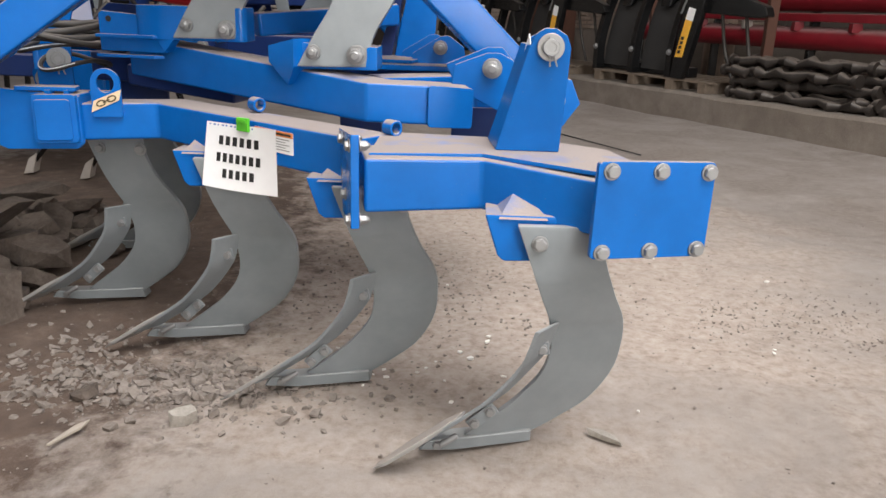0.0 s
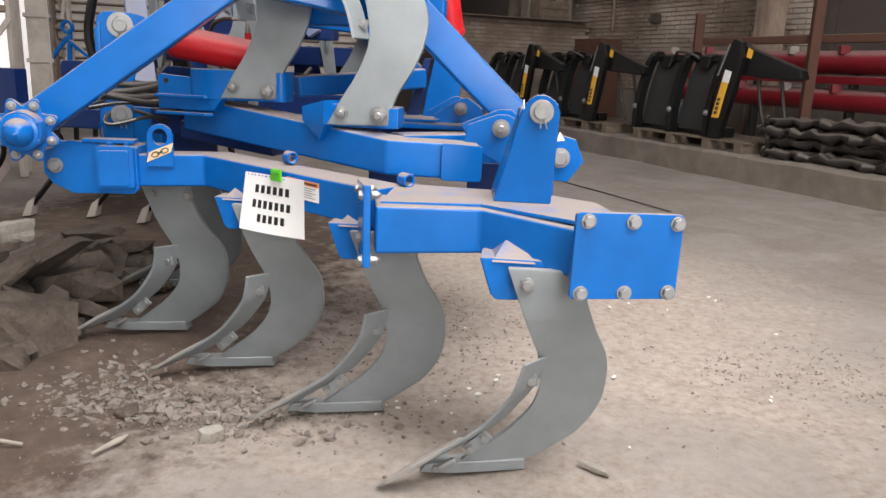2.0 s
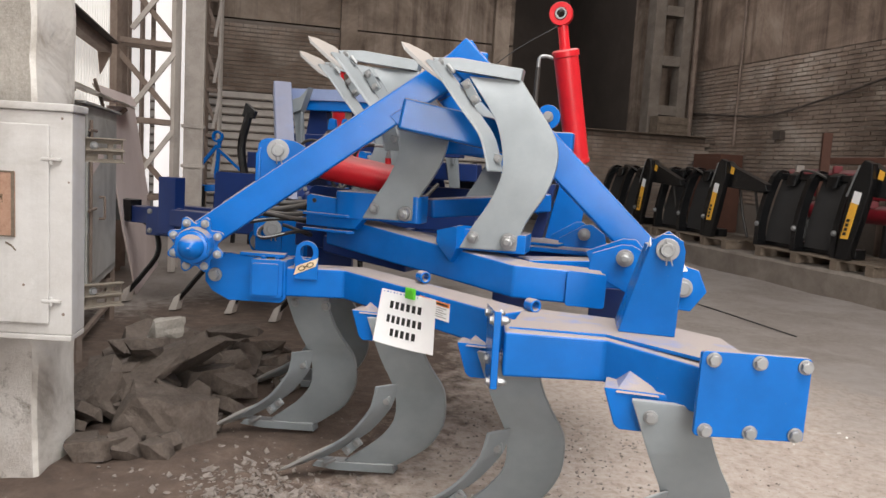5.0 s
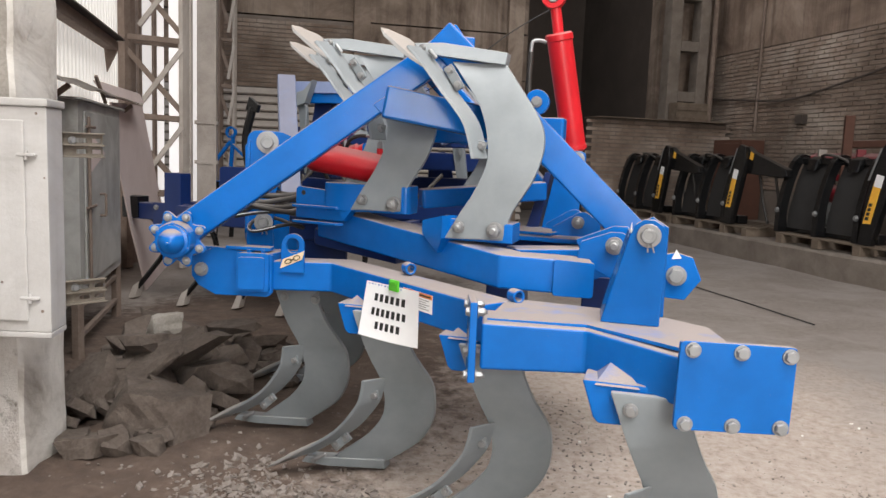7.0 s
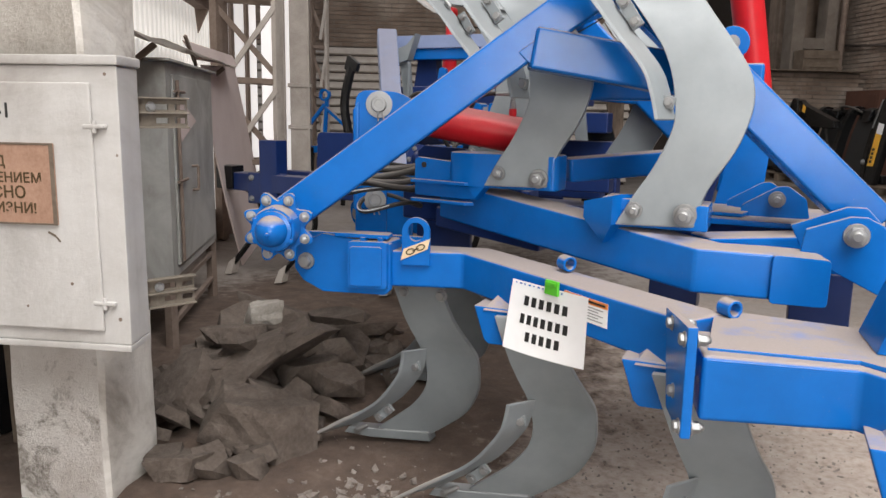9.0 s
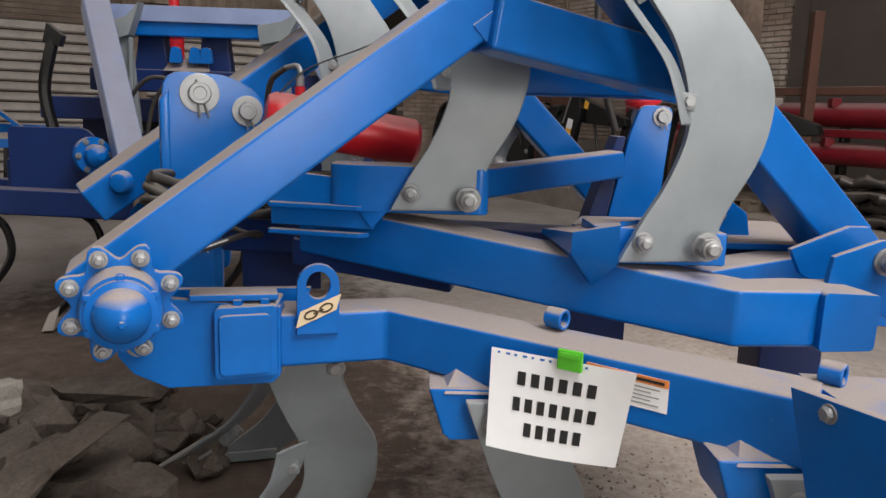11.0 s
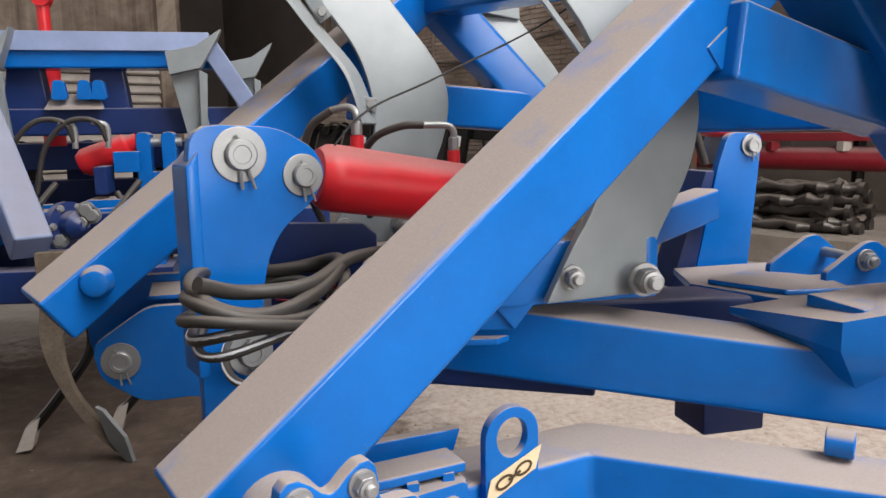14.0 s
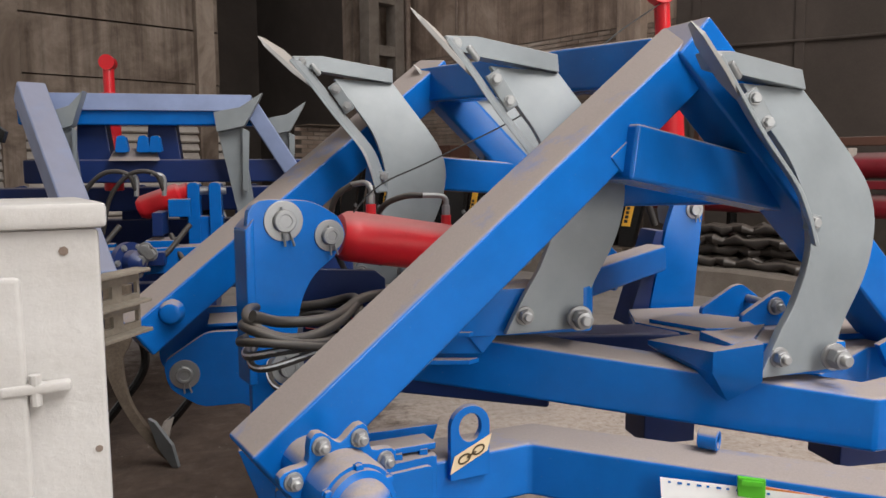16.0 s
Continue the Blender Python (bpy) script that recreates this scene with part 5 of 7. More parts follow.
part("sheet", sheet(0, 0, 1, 1, 0.004), PAPER, sg)
for i in range(11):
    part("hole", sheet(0.05 + i * 0.062, 0.025, 0.068 + i * 0.062 + (0.012 if i % 2 else 0), 0.045, 0.0055, 1, 1), BLUE, sg)
# the seller's name as plain bars, one block a letter
for v0, u0, u1, count in ((0.2, 0.21, 0.81, 6), (0.46, 0.19, 0.83, 7), (0.7, 0.29, 0.75, 5)):
    w = (u1 - u0) / count
    for i in range(count):
        a = u0 + i * w
        part("letter_bar", sheet(a, v0 - 0.01, a + w * 0.6, v0 + 0.125, 0.0055, 1, 1), INK, sg)
clip = thing("plastic_clip", (-0.3, 2.14, 0.81), "translucent green plastic clip holding a sign", "clip")
part("jaw", prism([on_sign(u, v, 0.008) for u, v in ((0.48, -0.12), (0.65, -0.12), (0.66, 0.08), (0.49, 0.075))], (-0.005, -0.009, 0), 0.003), GREEN, clip)
part("grip", prism([on_sign(u, v, 0.02) for u, v in ((0.5, -0.1), (0.63, -0.1), (0.63, -0.05), (0.5, -0.05))], (-0.002, -0.004, 0), 0.001), GREEN, clip)
st0, st1, dn = V(-0.25, 2.108, 0.812), V(-0.112, 2.02, 0.806), V(0, 0, -0.066)
off = V(-0.5, -0.86, 0)


def strip(u0, v0, u1, v1, d):
    e = st1 - st0
    return prism([st0 + e * u + dn * v + off * d for u, v in ((u0, v0), (u1, v0), (u1, v1), (u0, v1))], off * 0.0008, 0)


stk = steel_part("warning_label", strip(0, 0, 1, 1, 0.002), "orange and white warning label", None, PAPER)
part("header", strip(0.0, 0.0, 1.0, 0.24, 0.0032), ORANGE, stk)
for k in range(5):
    part("print_line", strip(0.5, 0.34 + 0.12 * k, 0.9 - 0.1 * (k % 2), 0.38 + 0.12 * k, 0.0032), INK_GREY, stk)
part("print_line", strip(0.55, 0.08, 0.95, 0.17, 0.0045), INK, stk)


# ---- switch cabinets by the pillar ----
FACE, OUT = V(-0.963, -0.271, 0), V(0.271, -0.963, 0)
CAB = V(-1.373, 1.641, 0)


def cab(f, o, z):
    """A place on the cabinet: f along its face from the free edge, o out of it."""
    return CAB + FACE * (f + max(0, -o) * 0.14) + OUT * o + V(0, 0, z)


def slab_on(f0, f1, z0, z1, o0, o1, bev=0.004):
    return prism([cab(f0, o0, z0), cab(f1, o0, z0), cab(f1, o1, z0), cab(f0, o1, z0)], (0, 0, z1 - z0), bev)


def lettering(text, size, mat, m, parent, name="lettering"):
    cu = bpy.data.curves.new("text", "FONT")
    cu.body, cu.size, cu.extrude, cu.align_x, cu.offset = text, size, 0.0004, "CENTER", size * 0.018
    ob = bpy.data.objects.new("text", cu)
    scene.collection.objects.link(ob)
    me = bpy.data.meshes.new_from_object(ob.evaluated_get(bpy.context.evaluated_depsgraph_get()))
    bpy.data.objects.remove(ob)
    me.materials.clear()
    me.materials.append(mat)
    return part(name, me, None, parent, "", m)


def switch_cabinet():
    root = thing("switch_cabinet", cab(0.3, -0.07, 0.6), "cream painted steel switch cabinet with a stencilled warning board", "cabinet")
    part("body", slab_on(0, 0.82, 0.625, 1.398, -0.14, 0, 0.006), CABINET, root)
    part("lid", slab_on(-0.008, 0.83, 1.398, 1.425, -0.148, 0.01, 0.006), CABINET, root)
    part("mounting_frame", slab_on(0.25, 0.78, 0.7, 1.35, -0.222, -0.14, 0.003), CABINET_GREY, root)
    part("bottom_lip", slab_on(0.0, 0.825, 0.605, 0.625, -0.14, 0.003, 0.004), CABINET, root)
    door = part("door", slab_on(0.075, 0.76, 0.665, 1.352, 0.001, 0.013, 0.007), CABINET, root)
    for z in (0.745, 1.235):
        part("hinge", merge(rod(cab(0.068, 0.01, z - 0.016), cab(0.068, 0.01, z + 0.016), 0.006, 10), slab_on(0.035, 0.1, z - 0.004, z + 0.007, 0.001, 0.016, 0.003)), CABINET, door)
    board = part("warning_board", slab_on(0.185, 0.56, 0.965, 1.19, 0.015, 0.021, 0.003), COPPER_SIGN, root, "copper-coloured board with stencilled warning")
    for z0, z1, f0, f1 in ((1.184, 1.19, 0.185, 0.56), (0.965, 0.97, 0.185, 0.56), (0.97, 1.184, 0.185, 0.197), (0.97, 1.184, 0.548, 0.56)):
        part("board_edge", slab_on(f0, f1, z0, z1, 0.0215, 0.0235, 0.0006), WOOD, board)
    turn = Matrix((-FACE, V(0, 0, 1), OUT)).transposed().to_4x4()
    for text, size, z in (("ПОД", 0.04, 1.139), ("НАПРЯЖЕНИЕМ", 0.038, 1.095), ("ОПАСНО", 0.046, 1.052), ("ДЛЯ ЖИЗНИ!", 0.04, 1.011)):
        lettering(text, size, BROWN_INK, Matrix.Translation(cab(0.375, 0.0218, z - 0.014)) @ turn, board)
    lettering("ЩО-1", 0.056, INK, Matrix.Translation(cab(0.377, 0.0136, 1.257)) @ turn, door)
    for f, z, r in ((0.035, 1.375, 0.005), (0.03, 0.7, 0.006), (0.16, 0.8, 0.005), (0.44, 1.38, 0.007), (0.3, 0.73, 0.004), (0.012, 1.16, 0.004)):
        part("scar", prism(ngon(cab(f, 0.0002 if f < 0.07 or z > 1.36 else 0.0135, z), r, 7, (FACE, (0, 0, 1))), OUT * 0.001, 0), RUST, root)
    for k in range(2):
        p = [(0.0, 0.0), (0.012, -0.014), (0.016, -0.01), (0.004, 0.004)] if k else [(0.0, 0.0), (-0.022, 0.012), (-0.02, 0.018), (0.002, 0.007)]
        part("chip", prism([cab(0.2 - x, 0.0136, 0.93 + z) for x, z in p], OUT * 0.001, 0), WOOD, root)


switch_cabinet()


def grey_locker():
    root = thing("steel_locker", hall(-2.9, -7.9), "tall grey steel locker on an angle-iron stand", "locker")

    def box(a0, a1, c0, c1, z0, z1, bev=0.005):
        return prism([hall(a0, c0, z0), hall(a1, c0, z0), hall(a1, c1, z0), hall(a0, c1, z0)], (0, 0, z1 - z0), bev)
    part("body", box(-3.25, -1.95, -8.12, -7.77, 0.38, 1.53), CABINET_GREY, root)
    part("lid", box(-3.29, -1.9, -8.14, -7.74, 1.53, 1.545, 0.003), CABINET_GREY, root)
    door = part("door", box(-3.14, -2.05, -7.77, -7.755, 0.44, 1.47), CABINET_GREY, root)
    part("handle", merge(rod(hall(-2.75, -7.72, 0.82), hall(-2.75, -7.72, 0.96), 0.008, 8), rod(hall(-2.75, -7.72, 0.96), hall(-2.75, -7.76, 0.96), 0.008, 8), rod(hall(-2.75, -7.72, 0.82), hall(-2.75, -7.76, 0.82), 0.008, 8)), RUST, door)
    part("lock_bar", rod(hall(-3.12, -7.74, 0.46), hall(-3.12, -7.74, 1.44), 0.01, 8), RUST, door)
    for z in (0.9, 1.38):
        part("latch", rod(hall(-3.18, -7.74, z), hall(-2.95, -7.74, z), 0.009, 8), RUST, door)
    part("warning_triangle", prism([hall(-3.05, -7.752, 1.1), hall(-2.6, -7.752, 1.22), hall(-3.05, -7.752, 1.36)], ACROSS * 0.002, 0), PINK, door, "faded triangular sticker")
    for a, c in ((-3.22, -8.08), (-3.22, -7.8), (-2.0, -7.8), (-2.0, -8.08)):
        part("leg", tube(hall(a, c, -0.03), hall(a, c, 0.4), 0.05, 0.05, 0.003, (0, 1, 0)), RUST, root)
    for z in (0.12, 0.3):
        part("stretcher", tube(hall(-3.22, -7.8, z), hall(-2.0, -7.8, z), 0.03, 0.03, 0.003), RUST, root)
    # slotted channels on the back of the cabinet
    ch = thing("slotted_channel", (-1.41, 1.86, 1.28), "short brown slotted steel channels behind a switch cabinet", "bracket", "", "structure")
    d, n = V(0.43, 0.9, 0), V(0.9, -0.43, 0)
    for z in (1.23, 0.69):
        p = V(-1.475, 1.74, z)
        strips = [(0.0, 0.2, 0.0, 0.014), (0.0, 0.2, 0.03, 0.054), (0.0, 0.2, 0.07, 0.09)]
        for z0 in (0.014, 0.054):
            strips += [(0.0, 0.105, z0, z0 + 0.016), (0.142, 0.162, z0, z0 + 0.016), (0.195, 0.2, z0, z0 + 0.016)]
        part("channel", merge(*[prism([p + d * a + V(0, 0, z0), p + d * b + V(0, 0, z0), p + d * b - n * 0.006 + V(0, 0, z0), p + d * a - n * 0.006 + V(0, 0, z0)], (0, 0, z1 - z0), 0) for a, b, z0, z1 in strips]), BROWN_STEEL, ch)
        for zz in (0.0, 0.042, 0.085):
            q = p + V(0, 0, zz)
            part("channel_lip", prism([q, q + d * 0.2, q + d * 0.2 + n * 0.02, q + n * 0.02], (0, 0, 0.005), 0.001), BROWN_STEEL, ch)
        bolt(p + d * 0.09 + V(0, 0, 0.062), n, 0.012, ch)
    sh = thing("leaning_sheets", hall(-1, -7.84), "faded pink sheet metal panels leaning upright against the wall", "sheet metal")
    part("sheet", prism([hall(a, c, z) for a, c, z in ((-1.76, -7.86, 1.6), (-0.24, -7.86, 1.67), (0.57, -7.8, 0.74), (1.0, -7.74, -0.01), (-0.9, -7.74, -0.01), (-1.3, -7.8, 0.6), (-1.63, -7.84, 1.16))], ACROSS * -0.012, 0.002), PINK, sh)
    part("sheet", prism([hall(a, c, z) for a, c, z in ((-2.14, -7.9, 1.73), (-1.85, -7.9, 1.74), (-0.22, -7.88, 1.77), (-0.24, -7.84, 1.68), (-1.95, -7.86, 1.62))], ACROSS * -0.012, 0.002), PINK, sh)
    part("sheet_edge", tube(hall(-2.14, -7.89, 1.76), hall(-1.97, -7.86, 1.58), 0.02, 0.02, 0.002), RUST, sh)
    can = thing("wall_canopy", hall(-2.5, -7.9, 1.6), "crumpled grey sheet canopy over the locker", "canopy", "", "structure")
    bm = bmesh.new()
    g = []
    for i in range(15):
        a = -3.6 + 2.8 * i / 14
        g.append([bm.verts.new(hall(a, -8.18 + 0.44 * j / 4, 1.74 - 0.12 * j / 4 + 0.06 * noise.noise(V(a * 2.3, j * 0.9, 1)) * (1 if a < -2.2 else 0.3))) for j in range(5)])
    for r0, r1 in zip(g, g[1:]):
        for j in range(4):
            bm.faces.new((r0[j], r0[j + 1], r1[j + 1], r1[j]))
    bmesh.ops.solidify(bm, geom=bm.faces[:], thickness=0.012)
    part("sheet", bm, STEEL, can)
    for a in (-3.3, -1.2):
        part("strut", tube(hall(a, -8.18, 1.3), hall(a, -7.8, 1.61), 0.03, 0.03, 0.003), RUST, can)


grey_locker()

# black box added to fill the dark gap left of the pillar base
gap_box = thing("black_bin", (-2.68, 2.1, 0), "black box filling the dark gap beside a pillar", "bin")
part("box_body", prism(filleted([(-2.98, 1.97, 0), (-2.46, 1.97, 0), (-2.46, 2.4, 0), (-2.98, 2.4, 0)], 0.06), (0, 0, 0.6), 0.012), BLACK, gap_box)
part("rim", prism(filleted([(-3.0, 1.95, 0.58), (-2.44, 1.95, 0.58), (-2.44, 2.42, 0.58), (-3.0, 2.42, 0.58)], 0.07), (0, 0, 0.03), 0.008), BLACK, gap_box)
board = thing("leaning_board", (-2.36, 2.0, 0), "brown weathered board leaning by a concrete pillar", "board")
part("plank", prism([(-2.38, 1.99, -0.01), (-2.31, 2.01, -0.01), (-2.385, 2.05, 0.66), (-2.455, 2.03, 0.66)], (-0.006, 0.024, 0), 0.003), WOOD, board)

# ---- rubble ----
rng = random.Random(4)


def rock(c, size, yaw=None, tilt=None, seed=0):
    """A broken piece: an irregular slab with chipped corners and rough broken edges."""
    r = random.Random(seed)
    bm = bmesh.new()
    n = r.choice((5, 6, 6, 7))
    turn = r.uniform(0, 6)
    for zz in (-1, 1):
        for i in range(n):
            a = turn + 2 * math.pi * (i + r.uniform(-0.3, 0.3)) / n
            k = r.uniform(0.62, 1.12)
            bm.verts.new((math.cos(a) * k * size[0] / 2, math.sin(a) * k * size[1] / 2, zz * size[2] / 2 * (0.85 + 0.3 * zz * math.cos(a - turn) * k)))
    bmesh.ops.convex_hull(bm, input=bm.verts)
    for v in [v for v in bm.verts if not v.link_faces]:
        bm.verts.remove(v)
    soften(bm, min(size) * 0.012, 1, 25)
    bmesh.ops.triangulate(bm, faces=bm.faces)
    for share in (0.3, 0.2) if max(size) > 0.2 else (0.3,):
        bmesh.ops.subdivide_edges(bm, edges=[e for e in bm.edges if e.calc_length() > max(size) * share], cuts=1, use_grid_fill=True)
        bmesh.ops.triangulate(bm, faces=bm.faces)
    bm.normal_update()
    for v in bm.verts:
        v.co += v.normal * (noise.noise(v.co * 22 + V(seed, 0, 0)) * 0.05 + noise.noise(v.co * 60 + V(seed, 3, 0)) * 0.05) * min(size)
    m = Matrix.Translation(c) @ Euler((r.uniform(-1, 1) * (0.5 if tilt is None else tilt), r.uniform(-1, 1) * (0.5 if tilt is None else tilt), r.uniform(0, 6.3) if yaw is None else yaw)).to_matrix().to_4x4()
    bm.transform(m)
    return bm


RUBBLE = (((-1.5, 2.37, 0.1), (0.46, 0.34, 0.22), 0.2, 0.2), ((-1.62, 2.06, 0.03), (0.3, 0.16, 0.1), 0.1, 0.1), ((-1.38, 2.16, 0.03), (0.17, 0.13, 0.09), 0.8, 0.2),
          ((-1.88, 2.75, 0.2), (0.56, 0.36, 0.1), 0.9, 0.5), ((-1.66, 2.78, 0.24), (0.55, 0.24, 0.08), 0.7, 0.6), ((-1.45, 2.85, 0.12), (0.3, 0.2, 0.1), 0.2, 0.7),
          ((-2.0, 3.1, 0.3), (0.22, 0.16, 0.13), 0.3, 0.5), ((-1.72, 3.3, 0.27), (0.56, 0.17, 0.05), -0.45, 0.25), ((-2.2, 3.2, 0.2), (0.46, 0.34, 0.1), 1.2, 0.6), ((-2.3, 3.6, 0.16), (0.55, 0.4, 0.09), 0.5, 0.6),
          ((-1.95, 2.45, 0.14), (0.4, 0.34, 0.1), 2.0, 0.7), ((-2.0, 2.3, 0.06), (0.34, 0.26, 0.12), 0.4, 0.5), ((-1.78, 3.7, 0.08), (0.38, 0.24, 0.08), 0.3, 0.6), ((-1.55, 3.35, 0.05), (0.3, 0.16, 0.06), -0.3, 0.3),
          ((-2.15, 2.85, 0.12), (0.44, 0.34, 0.12), 1.7, 0.5), ((-1.5, 2.6, 0.07), (0.28, 0.2, 0.08), 2.4, 0.7), ((-1.7, 2.55, 0.24), (0.4, 0.24, 0.05), 1.0, 0.7), ((-1.6, 3.05, 0.16), (0.4, 0.24, 0.06), 0.1, 0.6), ((-1.8, 2.62, 0.3), (0.3, 0.2, 0.06), 2.2, 0.5))
for k, (c, size, yaw, tilt) in enumerate(RUBBLE):
    tagged(part("rubble_piece", rock(c, size, yaw, tilt, 31 + k), BARE if k == 6 else SLAB, smooth=False), "broken dusty brown concrete piece in a rubble heap", "rubble", "rubble heap")
for k in range(46):
    a, d = rng.uniform(0, 6.3), math.sqrt(rng.random())
    x, y = -1.9 + 0.46 * d * math.cos(a), 2.9 + 0.78 * d * math.sin(a)
    s = rng.uniform(0.16, 0.36)
    h = 0.3 * (1 - d) * rng.uniform(0.4, 1) + s * 0.12
    tagged(part("rubble_piece", rock((x, y, h), (s, s * rng.uniform(0.45, 0.8), s * rng.uniform(0.16, 0.4)), None, 0.75, 700 + k), SLAB, smooth=False), "broken dusty grey-brown concrete slab in a rubble heap", "rubble", "rubble heap")
for k in range(110):
    a, d = rng.uniform(0, 6.3), math.sqrt(rng.random())
    x, y = -1.86 + 0.62 * d * math.cos(a), 2.95 + 1.05 * d * math.sin(a)
    s = rng.uniform(0.06, 0.2)
    h = 0.2 * (1 - d) * rng.random() + s * 0.22
    tagged(part("rubble_piece", rock((x, y, h), (s, s * rng.uniform(0.5, 0.9), s * rng.uniform(0.2, 0.45)), None, 0.7, 90 + k), SLAB, smooth=False), "small broken dusty concrete piece in a rubble heap", "rubble", "rubble heap")


def gravel():
    """Loose stones and grit on the floor, thickest in the loosened soil before the legs."""
    r = random.Random(8)
    bm = bmesh.new()
    kinds = []
    for k in range(6):
        b = bmesh.new()
        bmesh.ops.create_cube(b, size=1.5)
        for v in b.verts:
            v.co *= r.uniform(0.55, 1.2)
            v.co.x += r.uniform(-0.3, 0.3)
        kinds.append(([v.co.copy() for v in b.verts], [[v.index for v in f.verts] for f in b.faces]))
        b.free()
    vs, fs = [], []

    def stone(x, y, s):
        co, fa = kinds[r.randrange(6)]
        m = Euler((r.uniform(-0.5, 0.5), r.uniform(-0.5, 0.5), r.uniform(0, 6))).to_matrix()
        o = len(vs)
        for c in co:
            p = m @ Vector((c.x * s, c.y * s * 0.75, c.z * s * 0.55))
            vs.append((p.x + x, p.y + y, p.z + s * 0.25 + 0.02 * noise.noise(V(x, y, 0) * 1.1) + 0.012 * noise.noise(V(x, y, 0) * 4) - 0.012))
        fs.extend([[i + o for i in f] for f in fa])
    for _ in range(1500):
        stone(r.gauss(-0.55, 0.3), r.gauss(1.98, 0.11), r.choice((0.003, 0.004, 0.005, 0.006, 0.008, 0.01, 0.014)))
    for _ in range(85):
        stone(r.gauss(-0.55, 0.27), r.gauss(1.97, 0.1), r.choice((0.02, 0.026, 0.03)))
    for _ in range(160):
        stone(r.gauss(-0.95, 0.2), r.gauss(2.15, 0.18), r.choice((0.006, 0.009, 0.014, 0.022)))
    for _ in range(1800):
        stone(r.uniform(-2.6, 2.8), r.uniform(0.9, 5), r.choice((0.003, 0.003, 0.004, 0.004, 0.005, 0.007)))
    for _ in range(900):
        stone(r.gauss(0.15, 0.4), r.gauss(2.9, 0.45), r.choice((0.003, 0.004, 0.006, 0.009)))
    for _ in range(600):
        stone(r.gauss(1.85, 0.36), r.gauss(2.75, 0.22), r.choice((0.003, 0.004, 0.005, 0.007)))
    me = bpy.data.meshes.new("gravel")
    me.from_pydata(vs, [], fs)
    me.materials.append(GRIT)
    return me


GRIT = rough_stone("grit", (0.12, 0.096, 0.081), (0.2, 0.168, 0.147), (0.31, 0.275, 0.25), 30)
tagged(part("gravel", gravel(), None), "loose grey-brown grit and small stones on the floor", "gravel", "", "stuff")
WHITE_CHIP = plain("white_chip", (0.75, 0.73, 0.69), 0.8)
for k in range(34):
    r = random.Random(300 + k)
    if k < 20:
        x, y = r.gauss(0.28, 0.22), r.gauss(2.15, 0.12)
    else:
        x, y = r.uniform(-0.2, 1.9), r.uniform(1.6, 4.2)
    s = r.uniform(0.008, 0.018)
    tagged(part("white_chip", rock((x, y, 0.004), (s * 1.6, s, s * 0.5), None, 0.2, 500 + k), WHITE_CHIP), "small white chip lying on the earth floor", "chip", "white chips")
tagged(part("stone", rock((-0.402, 1.745, 0.012), (0.09, 0.07, 0.05), 0.2, 0.2, 71), BARE), "fist-sized grey stone lying on the floor", "stone", "loose stones")
tagged(part("stone", rock((0.83, 1.77, 0.004), (0.12, 0.045, 0.02), -0.5, 0.1, 72), BARE), "flat pale mortar piece lying on the floor", "stone", "loose stones")
tagged(part("stone", rock((-0.75, 1.86, 0.008), (0.1, 0.06, 0.03), 0.4, 0.2, 73), SLAB), "flat grey stone lying on the floor", "stone", "loose stones")
tagged(part("splinter", prism([(-0.708, 1.572, 0.004), (-0.7, 1.574, 0.004), (-0.655, 1.655, 0.008), (-0.65, 1.7, 0.01), (-0.676, 1.662, 0.01)], (0, 0, 0.008), 0.002), PALE_WOOD), "pale wooden splinter lying on the earth floor", "splinter")
tagged(part("splinter", prism([(-1.1, 1.6, 0.004), (-0.94, 1.585, 0.004), (-0.94, 1.592, 0.006), (-1.1, 1.613, 0.006)], (0, 0, 0.008), 0.002), PALE_WOOD), "pale wooden splinter lying on the earth floor", "splinter")


